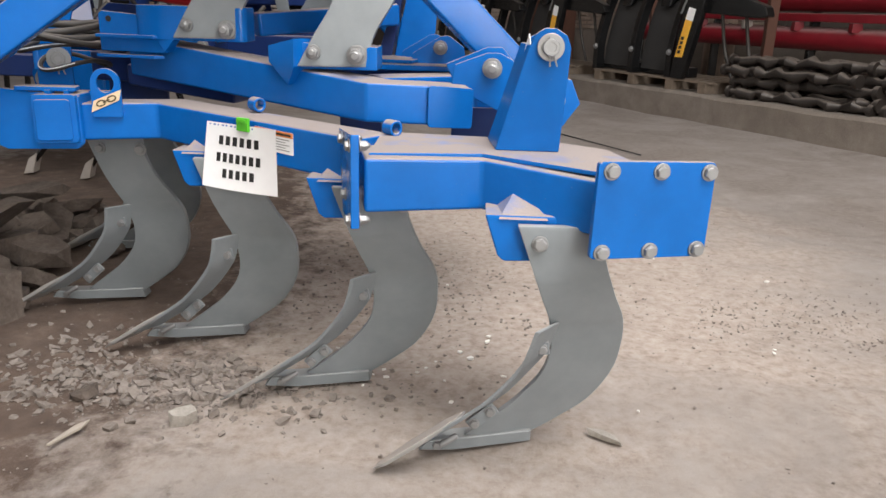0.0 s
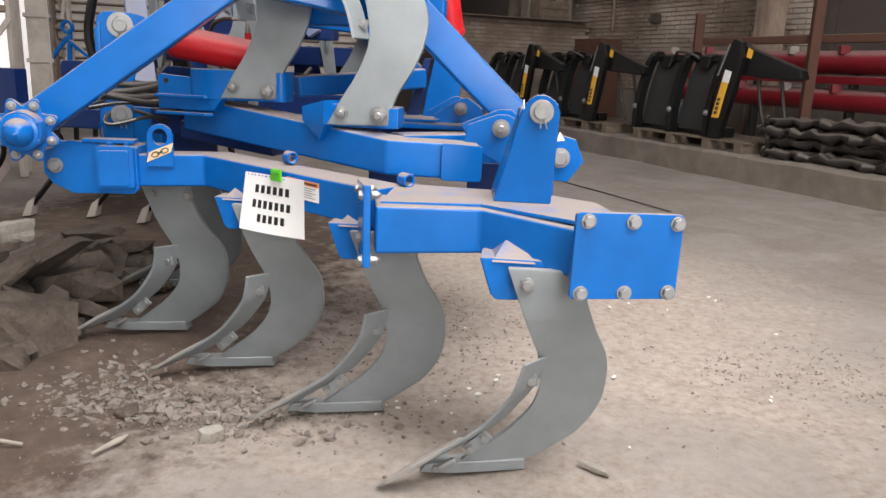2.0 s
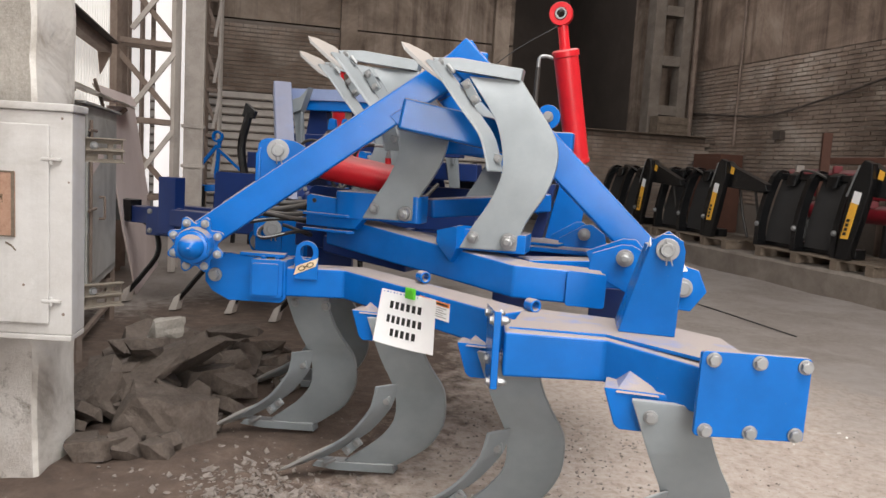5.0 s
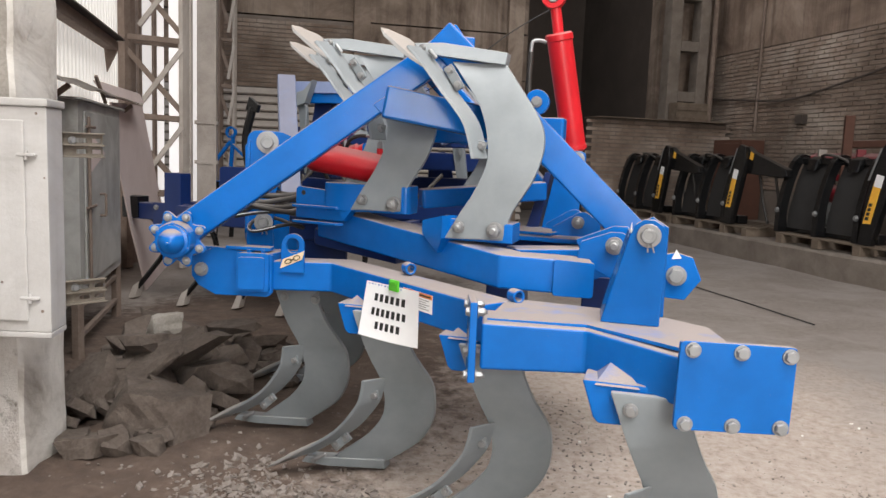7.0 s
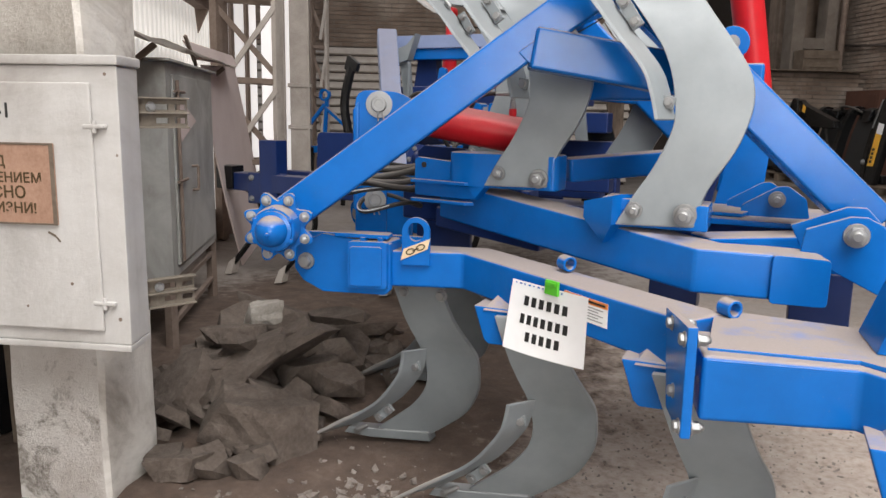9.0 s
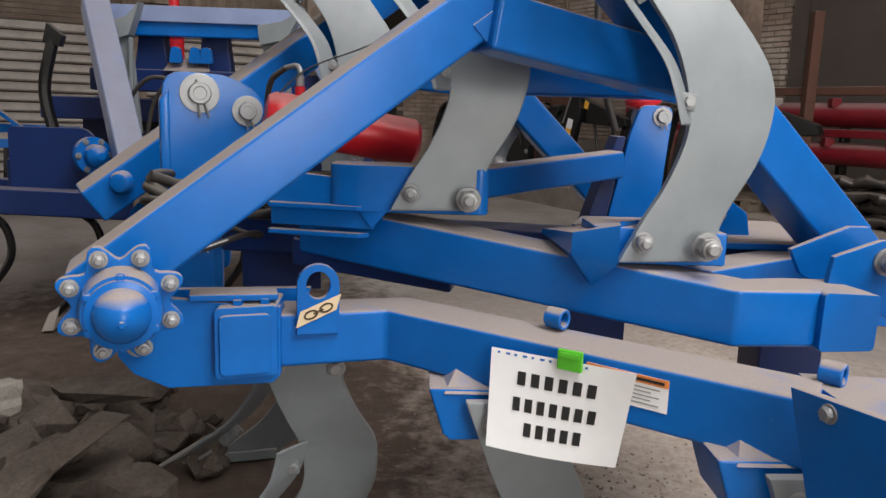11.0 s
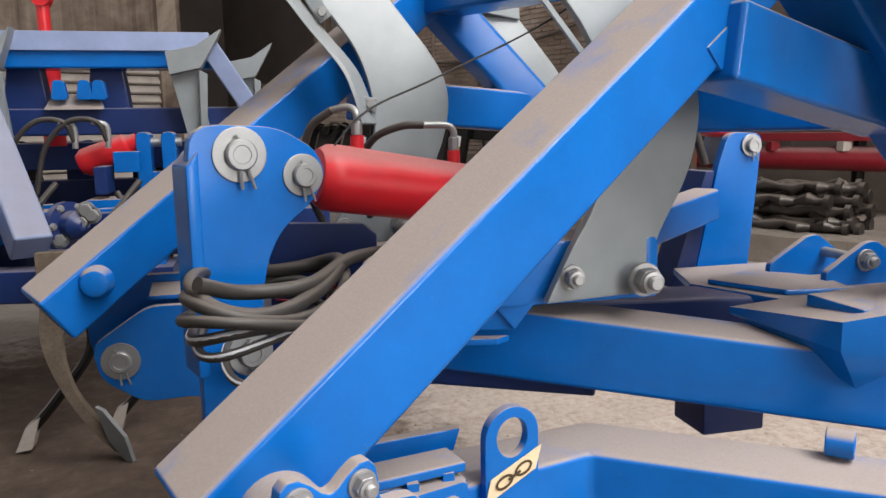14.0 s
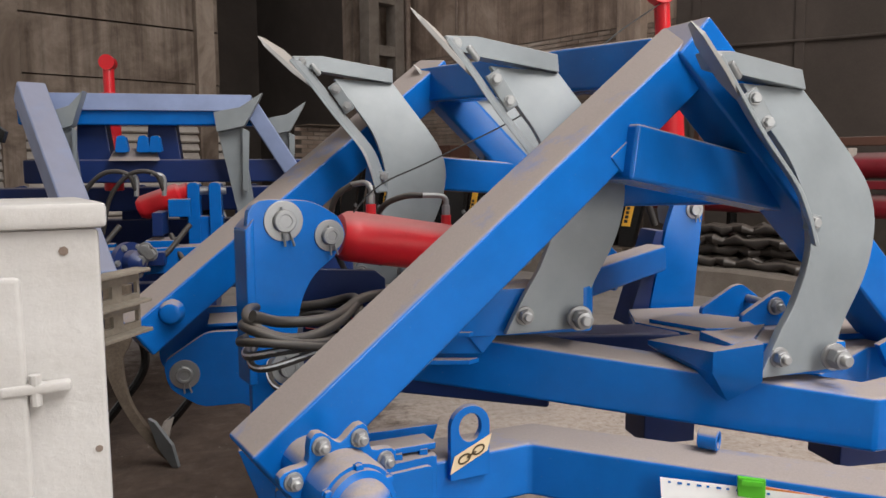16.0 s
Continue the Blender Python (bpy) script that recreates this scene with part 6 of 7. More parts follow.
# ---- the second folding plough behind ----
def second_plough():
    root = thing("folded_plough", (-2.0, 5.9, 0), "blue and navy folded plough frame with grey tines raised", "plough")
    y = 5.7
    part("top_beam", tube((-2.7, y, 1.78), (-1.38, y, 1.78), 0.2, 0.16, 0.012), BLUE, root)
    # pale strip: sky sheen and dust on the beam, put into its colour
    part("sheen_strip", prism([(-2.7, y - 0.128, 1.785), (-1.39, y - 0.128, 1.785), (-1.39, y - 0.1, 1.885), (-2.7, y - 0.1, 1.885)], (0, 0.15, 0), 0.006), PALE_BLUE, root)
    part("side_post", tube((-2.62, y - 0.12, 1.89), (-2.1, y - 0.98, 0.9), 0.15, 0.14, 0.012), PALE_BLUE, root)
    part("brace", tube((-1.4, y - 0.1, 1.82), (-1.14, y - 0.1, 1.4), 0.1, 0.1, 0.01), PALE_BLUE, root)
    for x in (-2.32, -1.92):
        part("upright", prism([(x - 0.08, y, 1.75), (x + 0.07, y, 1.75), (x + 0.1, y, 1.48), (x - 0.12, y, 1.48)], (0, 0.12, 0), 0.01), NAVY, root)
    part("mid_beam", tube((-2.7, y + 0.02, 1.43), (-1.0, y + 0.02, 1.43), 0.16, 0.14, 0.012), NAVY, root)
    part("low_beam", tube((-2.9, y - 0.1, 0.85), (-0.8, y - 0.1, 0.85), 0.18, 0.2, 0.012), NAVY, root)
    part("low_beam", tube((-2.75, y - 0.7, 0.95), (-1.3, y - 0.7, 0.98), 0.14, 0.14, 0.012), BLUE, root)
    part("plate", prism([(-2.22, y - 0.12, 1.49), (-1.93, y - 0.12, 1.49), (-1.97, y - 0.02, 1.56), (-2.2, y - 0.02, 1.56)], (0, 0.03, 0.01), 0.006), BLUE, root)
    for x in (-2.18, -2.06, -1.99):
        part("lug", prism(filleted([(x, y - 0.12, 1.54), (x + 0.08, y - 0.12, 1.54), (x + 0.065, y - 0.12, 1.64), (x + 0.015, y - 0.12, 1.64)], 0.02), (0, 0.05, 0), 0.003), BLUE, root)
    for dx, yy, k in ((0.0, 5.5, 1.0), (-0.93, 5.5, 0.6), (0.27, 6.1, 0.95)):
        body = [(-1.585, 1.66), (-1.45, 1.70), (-1.43, 1.55), (-1.37, 1.1), (-1.47, 1.1), (-1.54, 1.45)]
        head = [(-1.6, 1.77), (-1.45, 1.80), (-1.32, 1.886), (-1.335, 1.85), (-1.43, 1.69), (-1.585, 1.655)]
        t_ = part("tine", prism([(-1.45 + (x + 1.45) * k + dx, yy, z) for x, z in body], (0, 0.03, 0), 0.003), GREY, root)
        part("tine_point", prism([(-1.45 + (x + 1.45) * k + dx, yy - 0.06, z) for x, z in head], (0, 0.1, 0), 0.004), GREY, t_)
        part("tine_guard", prism([(-1.45 + (x + 1.45) * k + dx, yy - 0.05, z) for x, z in ((-1.44, 1.68), (-1.4, 1.66), (-1.42, 1.3), (-1.45, 1.32))], (0, 0.02, 0), 0.003), GREY, t_)
    # clevis with its ram
    for x in (-1.735, -1.62):
        part("clevis", prism(filleted([(x, y - 0.5, 0.95), (x + 0.065, y - 0.5, 0.95), (x + 0.065, y - 0.5, 1.37), (x, y - 0.5, 1.37)], 0.03), (0, 0.14, 0), 0.006), BLUE, root)
    part("clevis_block", block((-1.74, y - 0.48, 0.9), (-1.55, y - 0.36, 1.18), 0.008), BLUE, root)
    part("clevis_pin", rod((-1.76, y - 0.44, 1.32), (-1.53, y - 0.44, 1.32), 0.022), ZINC, root)
    part("gear_plate", prism(filleted([(-2.85, y - 0.78, 0.72), (-2.32, y - 0.78, 0.72), (-2.3, y - 0.78, 0.98), (-2.42, y - 0.78, 1.14), (-2.85, y - 0.78, 1.14)], 0.04), (0, 0.03, 0), 0.004), NAVY, root)
    part("gear_beam", tube((-2.9, y - 0.62, 0.86), (-2.2, y - 0.62, 0.86), 0.2, 0.2, 0.012), NAVY, root)
    for x, z, mat in ((-2.36, 1.0, BLUE), (-1.98, 0.98, NAVY)):
        c, way = V(x, y - 0.86, z), V(0.75, -0.66, 0)
        wheel = part("hub_wheel", turned(c - way * 0.08, c + way * 0.1, [(0, 0.05), (0.3, 0.05), (0.32, 0.1), (0.52, 0.1), (0.55, 0.062), (0.8, 0.06), (0.9, 0.045), (1, 0.02)], 24), mat, root)
        e = V(0.66, 0.75, 0)
        for k in range(6):
            bolt(c + way * 0.014 + e * 0.083 * math.cos(k * 1.047) + V(0, 0, 0.083 * math.sin(k * 1.047)), way, 0.014, wheel)
    for yy, z, h in ((y + 0.45, 0.75, 0.2), (y + 0.8, 1.0, 0.18), (y + 0.6, 1.24, 0.16), (y + 1.1, 0.7, 0.2)):
        part("rear_beam", tube((-3.3, yy, z), (-0.95, yy - 0.1, z), 0.16, h, 0.012), NAVY, root)
    for k in range(6):
        x = -3.1 + 0.38 * k
        part("rear_plate", prism(filleted([(x, y + 0.7, 0.55), (x + 0.22, y + 0.7, 0.55), (x + 0.26, y + 0.7, 1.1), (x + 0.18, y + 0.7, 1.34), (x + 0.02, y + 0.7, 1.3)], 0.04), (0, 0.03, 0), 0.004), BLACK if k % 2 else NAVY, root)
    r = thing("hydraulic_ram", (-1.9, y - 0.56, 1.2), "red hydraulic cylinder with black hoses on a plough", "hydraulic cylinder", "rams")
    part("barrel", turned((-2.0, y - 0.44, 1.22), (-1.73, y - 0.44, 1.32), [(0, 0.05), (0.1, 0.068), (0.8, 0.068), (0.85, 0.05), (1, 0.05)], 24), RED, r)
    for dx in (0.0, 0.14):
        part("hose", sweep(spline([(-1.98 + dx, y - 0.6, 1.33), (-2.02 + dx, y - 0.62, 1.42), (-2.14 + dx, y - 0.62, 1.42), (-2.25 + dx, y - 0.6, 1.3), (-2.3 + dx, y - 0.6, 1.1)], 6), 0.012), RUBBER, r)
        part("fitting", sweep(spline([(-1.98 + dx, y - 0.6, 1.3), (-1.98 + dx, y - 0.6, 1.4), (-2.04 + dx, y - 0.62, 1.42)], 5), 0.013), ZINC, r)
    r2 = thing("hydraulic_ram", (-2.2, 6.1, 1.4), "red upright hydraulic cylinder with a flat eye", "hydraulic cylinder", "rams")
    part("barrel", rod((-2.3, 6.1, 1.3), (-2.3, 6.1, 1.93), 0.06, 20), RED, r2)
    part("rod", rod((-2.3, 6.1, 1.93), (-2.3, 6.1, 2.09), 0.035), RED, r2)
    part("eye", rod((-2.3, 6.05, 2.12), (-2.3, 6.15, 2.12), 0.048, 20), RED, r2)
    # clutter of brackets, clamps and hoses low on the frame
    rr = random.Random(12)
    for k in range(16):
        x, z = rr.uniform(-2.6, -1.2), rr.uniform(0.65, 1.2)
        part("clamp", block((x, y - 0.8 + rr.uniform(-0.1, 0.2), z), (x + rr.uniform(0.05, 0.16), y - 0.55, z + rr.uniform(0.05, 0.14)), 0.006), rr.choice((BLUE, NAVY, NAVY)), root)
        if k % 2:
            bolt((x + 0.03, y - 0.9, z + 0.04), NEAR, 0.03, root)
    for k in range(4):
        x = -2.5 + 0.35 * k
        part("hose", sweep(spline([(x, y - 0.7, 1.1), (x + 0.1, y - 0.8, 0.95), (x + 0.3, y - 0.8, 0.98), (x + 0.45, y - 0.7, 1.15)], 6), 0.014), RUBBER, root)
    return root


second_plough()


# ---- spring-tine cultivator by the wall ----
def cultivator():
    root = thing("cultivator", (-3.2, 5.0, 0), "navy blue cultivator frame with dark spring tines", "cultivator")
    part("front_beam", tube((-3.72, 5.0, 0.74), (-1.7, 4.7, 0.74), 0.13, 0.14, 0.01), NAVY, root)
    part("rear_beam", tube((-3.6, 5.6, 0.74), (-1.9, 5.4, 0.74), 0.1, 0.1, 0.01), NAVY, root)
    part("post", block((-3.33, 4.86, 0.6), (-3.17, 5.0, 1.07), 0.008), NAVY, root)
    part("clamp_plate", block((-3.46, 4.88, 0.58), (-3.12, 4.92, 0.82), 0.01), NAVY, root)
    for x in (-3.42, -3.16):
        for z in (0.62, 0.78):
            bolt((x, 4.88, z), NEAR, 0.018, root)
    part("hitch", block((-3.78, 4.9, 0.68), (-3.62, 5.05, 0.86), 0.01), BLACK, root)
    for k, x in enumerate((-3.55, -3.0, -2.55, -2.1, -1.75)):
        y = 4.95 - 0.1 * (k % 2)
        t_ = part("tine", sweep(spline([(x, y, 0.7), (x + 0.14, y, 0.6), (x + 0.16, y, 0.42), (x + 0.02, y - 0.02, 0.22), (x - 0.1, y - 0.03, 0.08)], 8), 0.022, 8), BLACK, root)
        part("point", prism([(x - 0.12, y - 0.06, 0.1), (x - 0.06, y - 0.06, 0.14), (x - 0.1, y - 0.06, 0.0), (x - 0.17, y - 0.06, -0.01)], (0, 0.08, 0), 0.003), STEEL, t_)
    # a raised bent tine
    up = part("raised_tine", sweep(spline([(-2.62, 5.1, 0.8), (-2.68, 5.1, 1.1), (-2.72, 5.1, 1.35), (-2.66, 5.1, 1.62)], 8), 0.035, 8), BLACK, root)
    part("tine_cap", prism([(-2.71, 5.07, 1.6), (-2.61, 5.07, 1.58), (-2.59, 5.07, 1.64), (-2.68, 5.07, 1.71)], (0, 0.05, 0), 0.006), BLACK, up)


cultivator()


def loose_tine():
    """A curved brown tine whose share stands on the floor."""
    root = thing("curved_tine", (-1.9, 4.57, 0), "grimy brown curved tine with a bare steel share", "tine")
    left = [(-2.055, 0.9), (-2.055, 0.682), (-2.065, 0.534), (-2.022, 0.368), (-1.943, 0.205), (-1.84, 0.06), (-1.76, 0.0)]
    right = [(-1.93, 0.9), (-1.94, 0.64), (-1.985, 0.527), (-1.96, 0.338), (-1.88, 0.186), (-1.8, 0.07), (-1.745, 0.0)]
    a, b = curve2(left, 6), curve2(right, 6)
    part("shank", prism([(x, 4.57, z) for x, z in a] + [(x, 4.57, z) for x, z in b[::-1]], (0, 0.05, 0), 0.004), WOOD, root)
    part("share", prism([(-1.88, 4.55, 0.25), (-1.845, 4.52, 0.24), (-1.765, 4.5, 0.125), (-1.745, 4.53, 0.0), (-1.775, 4.55, -0.005), (-1.84, 4.55, 0.1)], (0.01, 0.02, 0), 0.003), GREY, root)


loose_tine()


def far_implement():
    root = thing("harrow", (-5.4, 9.4, 0), "small blue harrow standing far back by the louvres", "harrow")
    for p, q, w in (((-6.0, 9.4, 0.75), (-4.4, 9.1, 0.85), 0.1), ((-5.9, 9.9, 0.95), (-4.5, 9.5, 0.95), 0.1), ((-5.75, 9.65, 0.9), (-5.7, 9.65, 1.5), 0.05), ((-5.72, 9.65, 1.35), (-5.1, 9.5, 0.95), 0.05), ((-5.74, 9.65, 1.4), (-6.1, 9.6, 0.95), 0.05)):
        part("bar", tube(p, q, w, w, 0.006), BLUE, root)
    part("top_ring", ring_plate(ngon((-5.72, 9.6, 1.53), 0.09, 16, ((1, 0, 0), (0, 0, 1))), ngon((-5.72, 9.6, 1.53), 0.055, 16, ((1, 0, 0), (0, 0, 1))), (0, 0.05, 0)), BLUE, root)
    for k in range(7):
        x = -6.0 + 0.27 * k
        part("tooth", tube((x, 9.3, 0.8), (x - 0.05, 9.3, 0.0), 0.05, 0.05, 0.004), BLACK, root)


far_implement()


# ---- loader attachments on pallets ----
MATT_BLACK = painted("matt_black_plate", (0.022, 0.021, 0.021), 0.6, 0.2, (0.15, 0.13, 0.12))

def side(a, c, z):
    """On the platform: a to the right along the kerb, c inwards."""
    return hall(-a, c, z)


def attachment(a0):
    """A black loader quick-hitch frame that faces the kerb; a0: the place along the hall of its outer end."""
    root = thing("loader_attachment", hall(a0, 0.5, 0.44), "black loader attachment frame with yellow stickers on a pallet", "loader attachment", "loader attachments")

    def at(s, c, z):
        return hall(a0 - s, c, z if z < 0.44 else 0.44 + (z - 0.44) * 1.07)
    # flat back panels that lean away
    for s0, s1 in ((0.14, 0.8), (0.9, 1.5)):
        prof = [(0.1, 0.0), (0.12, 0.22), (0.2, 0.56), (0.3, 0.84)]
        bm = prism([at(s0, 0.2 + c, 0.5 + z) for c, z in prof] + [at(s0, 0.23 + c, 0.5 + z) for c, z in prof[::-1]], at(s1, 0, 0) - at(s0, 0, 0), 0)
        part("back_panel", bm, MATT_BLACK, root)
    part("lower_bar", tube(at(0.0, 0.4, 0.5), at(1.75, 0.4, 0.5), 0.16, 0.12, 0.01), BLACK, root)
    part("upper_bar", tube(at(0.1, 0.5, 1.35), at(1.65, 0.5, 1.35), 0.09, 0.09, 0.01), BLACK, root)
    # curved uprights
    for s in (0.06, 0.8, 1.5):
        prof = curve2([(0.06, 0.44), (0.07, 0.75), (0.14, 1.08), (0.23, 1.32), (0.34, 1.43), (0.48, 1.42)], 4) + curve2([(0.46, 1.33), (0.37, 1.32), (0.29, 1.15), (0.21, 0.85), (0.19, 0.62), (0.22, 0.44)], 4)
        part("upright", prism([at(s, c + 0.1, z) for c, z in prof], at(s + 0.09, 0, 0) - at(s, 0, 0), 0.006), BLACK, root)
        bolt(at(s + 0.05, 0.16, 0.72), -ACROSS, 0.03, root)
    for s in (0.3, 1.05):
        part("hook", prism([at(s, 0.38, 1.22), at(s, 0.42, 1.38), at(s, 0.54, 1.42), at(s, 0.58, 1.3)], at(s + 0.2, 0, 0) - at(s, 0, 0), 0.03), BLACK, root)
    # side plate with lift arm
    prof = [(1.66, 0.44), (1.86, 0.44), (2.0, 0.9), (2.1, 1.3), (2.08, 1.52), (1.95, 1.56), (1.84, 1.44), (1.72, 0.95)]
    sp = part("side_plate", prism([at(s, 0.1, z) for s, z in prof], ACROSS * 0.09, 0.02), BLACK, root)
    arm = [(1.98, 1.54), (2.12, 1.46), (2.9, 1.24), (2.95, 1.14), (2.8, 1.12), (2.05, 1.16), (1.94, 1.3)]
    part("lift_arm", prism([at(s, 0.18, z) for s, z in arm], ACROSS * 0.12, 0.02), BLACK, root)
    part("chrome_edge", prism([at(s, 0.095, z) for s, z in ((1.74, 1.15), (1.77, 1.15), (1.92, 1.5), (1.89, 1.5))], ACROSS * -0.004, 0), ZINC, root)
    stk = part("yellow_sticker", prism([at(s, 0.096, z) for s, z in ((1.725, 0.68), (1.845, 0.68), (1.955, 1.12), (1.845, 1.14))], ACROSS * -0.004, 0), YELLOW, sp, "yellow sticker strip")
    part("white_panel", prism([at(s, 0.091, z) for s, z in ((1.84, 1.09), (1.955, 1.07), (1.985, 1.2), (1.875, 1.22))], ACROSS * -0.003, 0), PAPER, sp)
    for k in range(4):
        f = 0.06 + 0.1 * k
        part("mark", prism([at(1.74 + 0.12 * (f + d) + e, 0.09, 0.69 + 0.5 * (f + d)) for d, e in ((0, 0.012), (0, 0.06), (0.07, 0.06), (0.07, 0.012))], ACROSS * -0.003, 0), INK, stk)
    part("round_sticker", prism([at(s, 0.176, z) for s, z in ((2.1, 1.36), (2.18, 1.34), (2.2, 1.43), (2.12, 1.46))], ACROSS * -0.004, 0), YELLOW, root)
    part("hose", sweep(spline([at(0.45, 0.6, 1.3), at(0.6, 0.4, 1.42), at(0.9, 0.4, 1.4), at(1.1, 0.6, 1.25)], 6), 0.018), RUBBER, root)
    part("hose", sweep(spline([at(2.2, 0.3, 1.15), at(2.25, 0.35, 0.8), at(2.35, 0.35, 0.6), at(2.4, 0.35, 0.5)], 6), 0.02), RUBBER, root)
    part("hose", sweep(spline([at(2.55, 0.3, 1.15), at(2.6, 0.35, 0.8), at(2.7, 0.35, 0.5)], 6), 0.02), RUBBER, root)
    part("tag", prism([at(1.2, 0.42, 0.95), at(1.28, 0.42, 0.97), at(1.27, 0.4, 0.91), at(1.2, 0.4, 0.9)], ACROSS * -0.003, 0), PAPER, root)
    # pallet
    pal = thing("pallet", hall(a0 - 1, 0.5, 0.3), "weathered wooden pallet under a loader attachment", "pallet", "pallets")
    for c in (0.12, 0.32, 0.52, 0.72, 0.92):
        part("board", prism([at(0.15, c, 0.415), at(2.3, c, 0.415), at(2.3, c + 0.12, 0.415), at(0.15, c + 0.12, 0.415)], (0, 0, 0.022), 0.003), WOOD, pal)
    for s in (0.2, 0.9, 1.6, 2.15):
        part("bearer", prism([at(s, 0.1, 0.3), at(s + 0.12, 0.1, 0.3), at(s + 0.12, 1.04, 0.3), at(s, 1.04, 0.3)], (0, 0, 0.115), 0.004), WOOD, pal)


for a0 in (1.17, 3.9, 6.05):
    attachment(a0)


def seed_drills():
    root = thing("red_implement", hall(-3, 2.0, 0.3), "long dark red implement frames stacked behind the platform", "implement")
    for z, r, c in ((1.42, 0.15, 1.9), (0.95, 0.14, 1.85)):
        part("long_tube", rod(hall(2.6, c, z), hall(-9, c, z), r, 20), DARK_RED, root)
        for k in range(14):
            p = hall(2.3 - 0.8 * k, c - 0.1, z + r * 0.9)
            part("bracket", block(p - V(0.05, 0.05, 0.04), p + V(0.07, 0.06, 0.07), 0.01), DARK_RED if k % 3 else STEEL, root)
    part("channel", tube(hall(2.6, 1.75, 1.2), hall(-9, 1.75, 1.2), 0.06, 0.1, 0.01), DARK_RED, root)
    for k in range(7):
        part("stand", tube(hall(2.2 - 1.6 * k, 1.95, 0.3), hall(2.2 - 1.6 * k, 1.95, 1.35), 0.1, 0.1, 0.01), BLACK, root)
    rack = thing("steel_rack", hall(0, 1.3, 0.3), "rust-brown square tube rack frame on the platform", "rack")
    for a in (1.2, -0.88, -4.6):
        part("post", tube(hall(a, 1.3, 0.3), hall(a, 1.3, 2.08 if a > 0 else 2.6), 0.12, 0.12, 0.01, (0, 1, 0)), RUST_RED, rack)
    part("rail", tube(hall(1.2, 1.36, 1.68), hall(-8, 1.36, 1.7), 0.08, 0.1, 0.01), RUST_RED, rack)


seed_drills()


def shafts():
    r = random.Random(5)
    prof = [(0, 0.03), (0.01, 0.065), (0.03, 0.065), (0.035, 0.035), (0.09, 0.035), (0.1, 0.055), (0.2, 0.055), (0.23, 0.036), (0.3, 0.062), (0.36, 0.032), (0.44, 0.06), (0.5, 0.032), (0.58, 0.066), (0.66, 0.034), (0.74, 0.06), (0.8, 0.032), (0.88, 0.064), (0.93, 0.035), (0.965, 0.035), (0.97, 0.07), (1, 0.07)]
    bm = bmesh.new()
    rings = []
    for i, (t, rad) in enumerate(prof):
        off = V(0, math.cos(i * 2.2), math.sin(i * 2.2)) * (0.022 if 4 < i < 17 else 0)
        rings.append([bm.verts.new(V(1.75 * t, math.cos(w * math.pi / 6) * rad, math.sin(w * math.pi / 6) * rad) + off) for w in range(12)])
    for p, q in zip(rings, rings[1:]):
        for w in range(12):
            bm.faces.new((p[w], p[(w + 1) % 12], q[(w + 1) % 12], q[w]))
    bm.faces.new(rings[0]), bm.faces.new(rings[-1])
    me = mesh_of(bm, OILY, "drive_shaft")
    k = 0
    for row, n in enumerate((6, 6, 5, 3)):
        for i in range(n):
            c = 0.18 + 0.135 * i + 0.06 * (row % 2) + 0.06 * (row > 1)
            p = hall(-1.2 - r.uniform(0, 0.25), c, 0.3 + 0.068 + 0.115 * row)
            m = Matrix.Translation(p) @ Euler((r.uniform(0, 6), r.uniform(-0.02, 0.02), math.atan2(-0.866, 0.5) + r.uniform(-0.06, 0.06))).to_matrix().to_4x4()
            ob = part("drive_shaft", me, None, None, "", m)
            tagged(ob, "oily black forged drive shaft in a stacked pile", "shaft", "pile of shafts")


OILY = painted("oily_steel", (0.036, 0.03, 0.027), 0.32, 0.42, (0.24, 0.2, 0.17), 0.4)
shafts()

# low brick wall, box and pipes at the far end
WALL_LOW = uv_wall("wall_low", hxy(6.0, -0.45), hxy(6.0, 2.5), 0.0, 2.16, 0.25, MORTAR, "low brick partition wall at the far corner")
bx = thing("wooden_box", hall(5.9, 1.5, 2.16), "brown wooden crate standing on the low brick wall", "crate")
part("crate", prism([hall(5.7, 1.18, 2.18), hall(5.7, 1.87, 2.18), hall(6.02, 1.87, 2.18), hall(6.02, 1.18, 2.18)], (0, 0, 0.35), 0.01), WOOD, bx)
for z in (2.23, 2.38):
    part("batten", prism([hall(5.68, 1.17, z), hall(5.68, 1.88, z), hall(5.7, 1.88, z), hall(5.7, 1.17, z)], (0, 0, 0.07), 0.004), WOOD, bx)
part("shelf", prism([hall(5.66, -0.5, 2.161), hall(5.66, 2.5, 2.161), hall(6.3, 2.5, 2.161), hall(6.3, -0.5, 2.161)], (0, 0, 0.018), 0.003), WOOD, bx)
pipe = thing("wall_pipe", hall(0, RIGHT - 0.1, 2.9), "thin dark pipes and a sagging cable along the brick wall", "pipe", "", "structure")
part("cable", sweep(spline([hall(6.7, RIGHT - 0.08, 2.72), hall(5.2, RIGHT - 0.08, 2.6), hall(4.1, RIGHT - 0.08, 2.55), hall(2.6, RIGHT - 0.08, 2.78), hall(0.5, RIGHT - 0.08, 3.1), hall(-3, RIGHT - 0.08, 3.0), hall(-6, RIGHT - 0.08, 3.2)], 8), 0.02, 8), DARK_WALL, pipe)
part("pipe", rod(hall(5.08, RIGHT - 0.08, 2.0), hall(5.08, RIGHT - 0.08, 8.5), 0.025, 10), RUST, pipe)
part("pipe", rod(hall(6.2, 2.2, 2.0), hall(6.2, 2.2, 8.8), 0.06, 12), RUST, pipe)
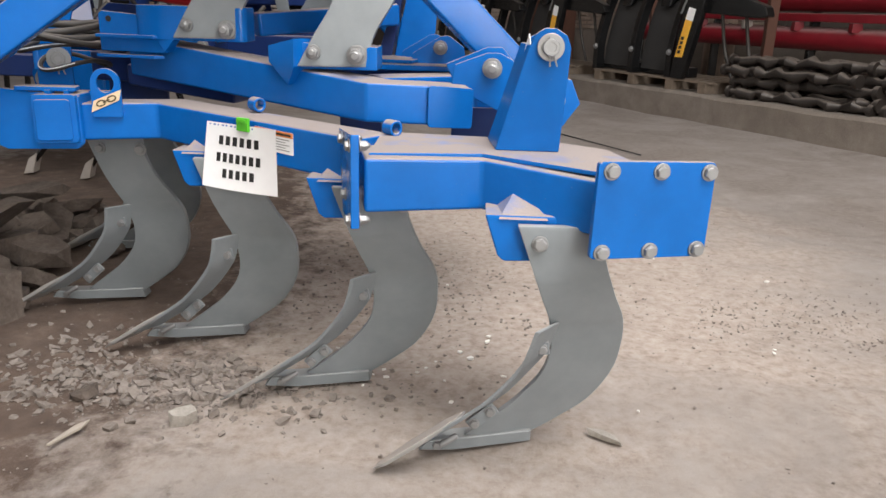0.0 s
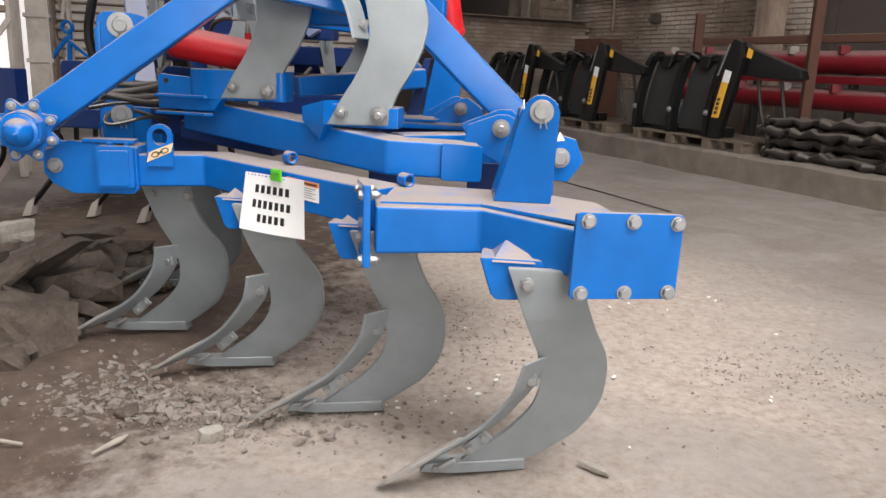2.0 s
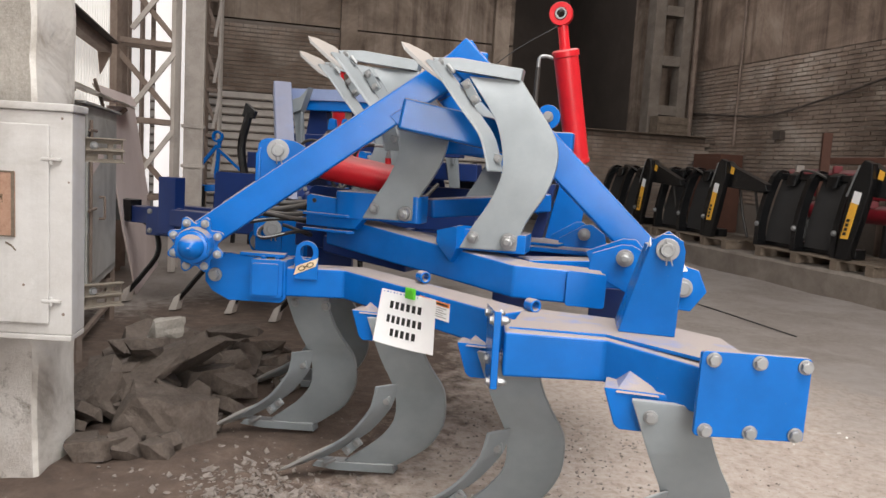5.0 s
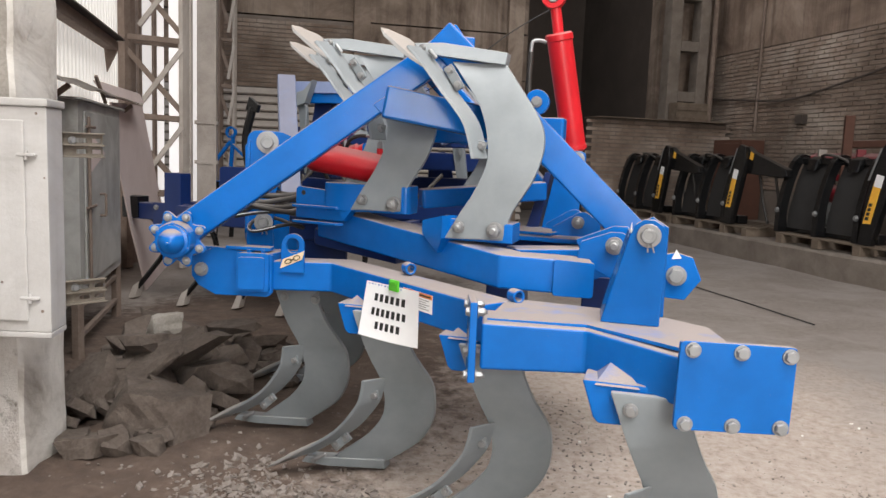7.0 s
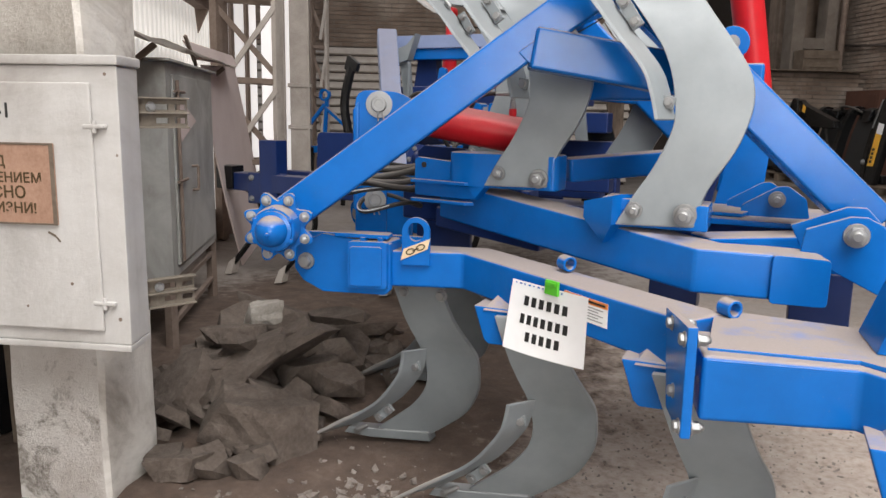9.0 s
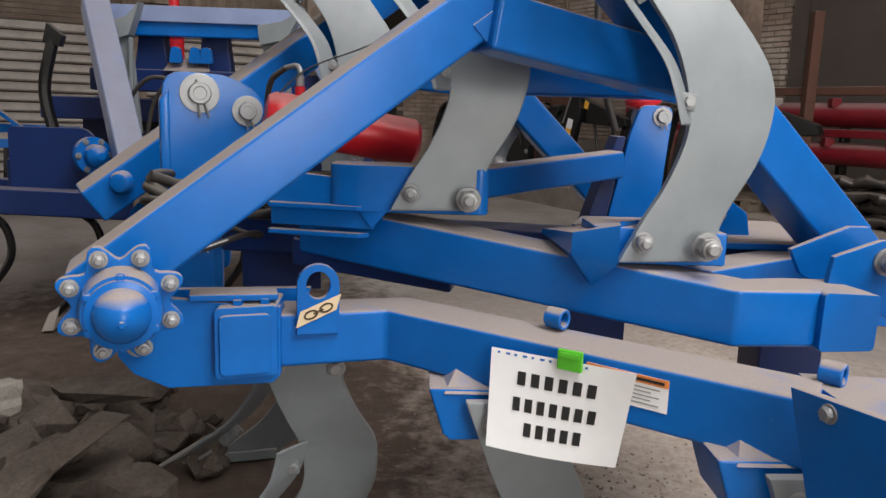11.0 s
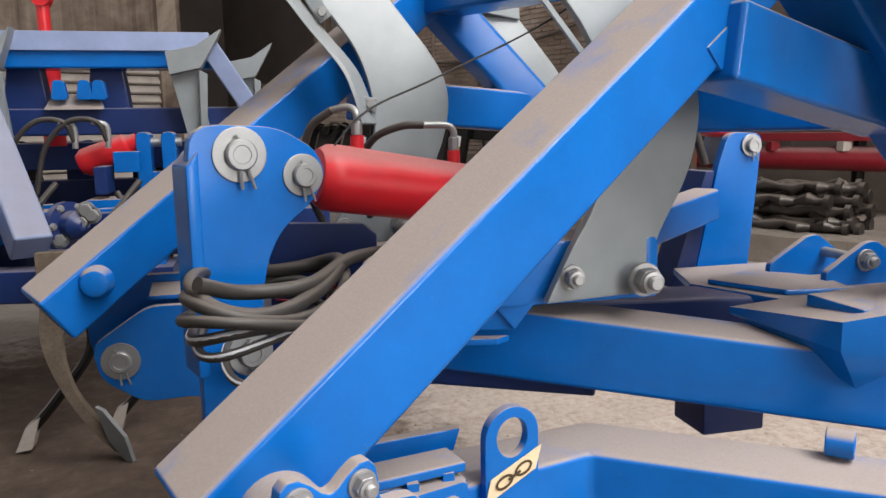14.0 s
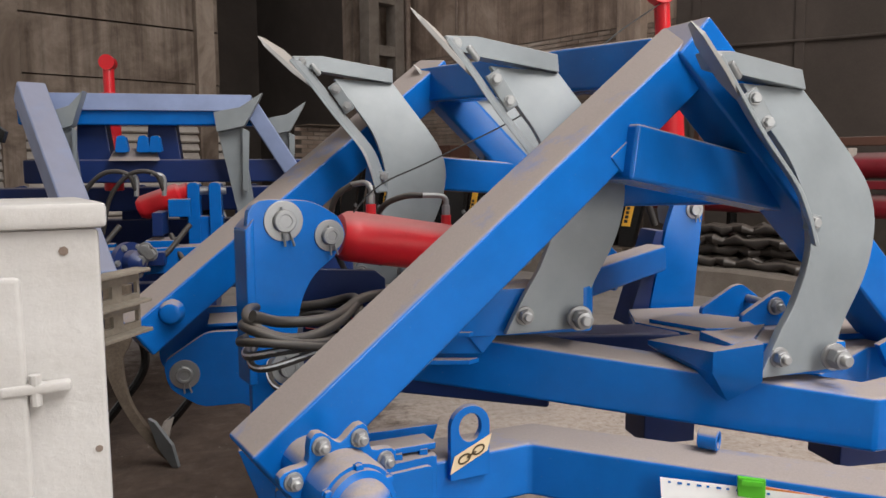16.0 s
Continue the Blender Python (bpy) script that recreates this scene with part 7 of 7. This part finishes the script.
part("wall_box", prism([hall(3.7, RIGHT - 0.12, 2.1), hall(3.9, RIGHT - 0.12, 2.1), hall(3.9, RIGHT - 0.01, 2.1), hall(3.7, RIGHT - 0.01, 2.1)], (0, 0, 0.16), 0.006), DARK_WALL, pipe)
wp = thing("wall_pilaster", hall(1.04, RIGHT - 0.1), "plastered pilaster on the brick wall", "pilaster", "wall pilasters", "structure")
part("shaft", prism([hall(0.82, RIGHT - 0.2, 0.3), hall(1.26, RIGHT - 0.2, 0.3), hall(1.26, RIGHT + 0.02, 0.3), hall(0.82, RIGHT + 0.02, 0.3)], (0, 0, 8.6), 0.015), PLASTER, wp)
# a dark opening drawn as a dark sheet on the wall, its ribs added
dr = thing("door_1", hall(-1.6, RIGHT - 0.06), "dark ribbed sheet standing for a dark opening in the brick wall", "door", "", "structure")
part("opening_sheet", prism([hall(-3.4, RIGHT - 0.05, 1.0), hall(0.3, RIGHT - 0.05, 1.0), hall(0.3, RIGHT - 0.015, 1.0), hall(-3.4, RIGHT - 0.015, 1.0)], (0, 0, 4.2), 0.004), DARK_WALL, dr)
for a in (-3.0, -1.6, -0.1):
    part("sheet_rib", prism([hall(a, RIGHT - 0.08, 1.0), hall(a + 0.12, RIGHT - 0.08, 1.0), hall(a + 0.12, RIGHT - 0.05, 1.0), hall(a, RIGHT - 0.05, 1.0)], (0, 0, 4.2), 0.004), DARK_WALL, dr)
rc = thing("rusty_cabinet", hall(5.2, 2.2, 0.3), "rust-red steel cabinet behind the loader attachments", "cabinet", "rusty cabinets")
part("body", prism([hall(4.7, 2.0, 0.32), hall(5.6, 2.0, 0.32), hall(5.6, 2.5, 0.32), hall(4.7, 2.5, 0.32)], (0, 0, 1.5), 0.01), RUST_RED, rc)
part("door", prism([hall(4.75, 1.985, 0.4), hall(5.55, 1.985, 0.4), hall(5.55, 1.998, 0.4), hall(4.75, 1.998, 0.4)], (0, 0, 1.35), 0.004), RUST_RED, rc)
part("foot", prism([hall(4.72, 2.02, 0.295), hall(5.58, 2.02, 0.295), hall(5.58, 2.48, 0.295), hall(4.72, 2.48, 0.295)], (0, 0, 0.03), 0.003), RUST, rc)


# ---- bricks ----
def bricks(parent, a0, a1, z0, z1, place, out, keep):
    """Courses of bricks before a wall; place(a, z): a point of its face; the stretch keep(a) is built piece by piece, the rest is joined."""
    r = random.Random(21)
    e = (place(1, 0) - place(0, 0)).normalized()
    kinds = []
    for k in range(5):
        w, h, d = 0.245 + r.uniform(-0.006, 0.004), 0.064 + r.uniform(-0.004, 0.002), 0.008 + 0.003 * k
        kinds.append([e * x + V(0, 0, z) + out * y for z, y in ((0, 0), (h, 0), (h - 0.004, d), (0.004, d)) for x in (0.0, w)])
    faces = [(0, 1, 7, 6), (6, 7, 5, 4), (4, 5, 3, 2), (0, 6, 4, 2), (1, 3, 5, 7)]
    meshes = []
    for k in kinds:
        me = bpy.data.meshes.new("brick")
        me.from_pydata([tuple(p) for p in k], [], faces)
        me.materials.append(BRICK_FACE)
        meshes.append(me)
    vs, fs = [], []
    z, row, made = z0, 0, 0
    while z < z1 - 0.06:
        a = a0 - (0.13 if row % 2 else 0)
        while a < a1 - 0.1:
            k = r.randrange(5)
            p = place(a, z + r.uniform(-0.002, 0.002))
            if keep(a, z) and made < 300:
                part("brick", meshes[k], None, parent, "", Matrix.Translation(p))
                made += 1
            else:
                o = len(vs)
                vs.extend(tuple(q + p) for q in kinds[k])
                fs.extend(tuple(i + o for i in f) for f in faces)
            a += 0.257
        z += 0.077
        row += 1
    me = bpy.data.meshes.new("brick_courses")
    me.from_pydata(vs, [], fs)
    me.materials.append(BRICK_FACE)
    ob = part("brick_courses", me, None, parent)
    tagged(ob, "old sooty bricks laid in courses", "", "", "stuff")


bricks(WALL_BACK, 4.96, -LEFT + 0.9, 2.46, 3.74, lambda a, z: hall(BACK, -a, z), -ALONG, lambda a, z: a < 7.4)
bricks(WALL_RIGHT, -8.0, BACK, 0.9, 3.6, lambda a, z: hall(a, RIGHT, z), -ACROSS, lambda a, z: a > 2.8 and z > 1.9)
bricks(WALL_LOW, -0.45, 2.5, 0.3, 2.16, lambda a, z: hall(6.0, a, z), -ALONG, lambda a, z: z > 1.2)

# a thin cable on the floor by the platform
cable = thing("floor_cable", (1.4, 7.3, 0), "thin black cable lying on the dusty floor", "cable")
part("strand", sweep(spline([(0.9, 8.2, 0.0), (1.04, 7.92, 0.002), (1.37, 7.38, 0.0), (1.63, 6.9, 0.002), (1.87, 6.48, 0.0)], 8), 0.006, 8), INK, cable)
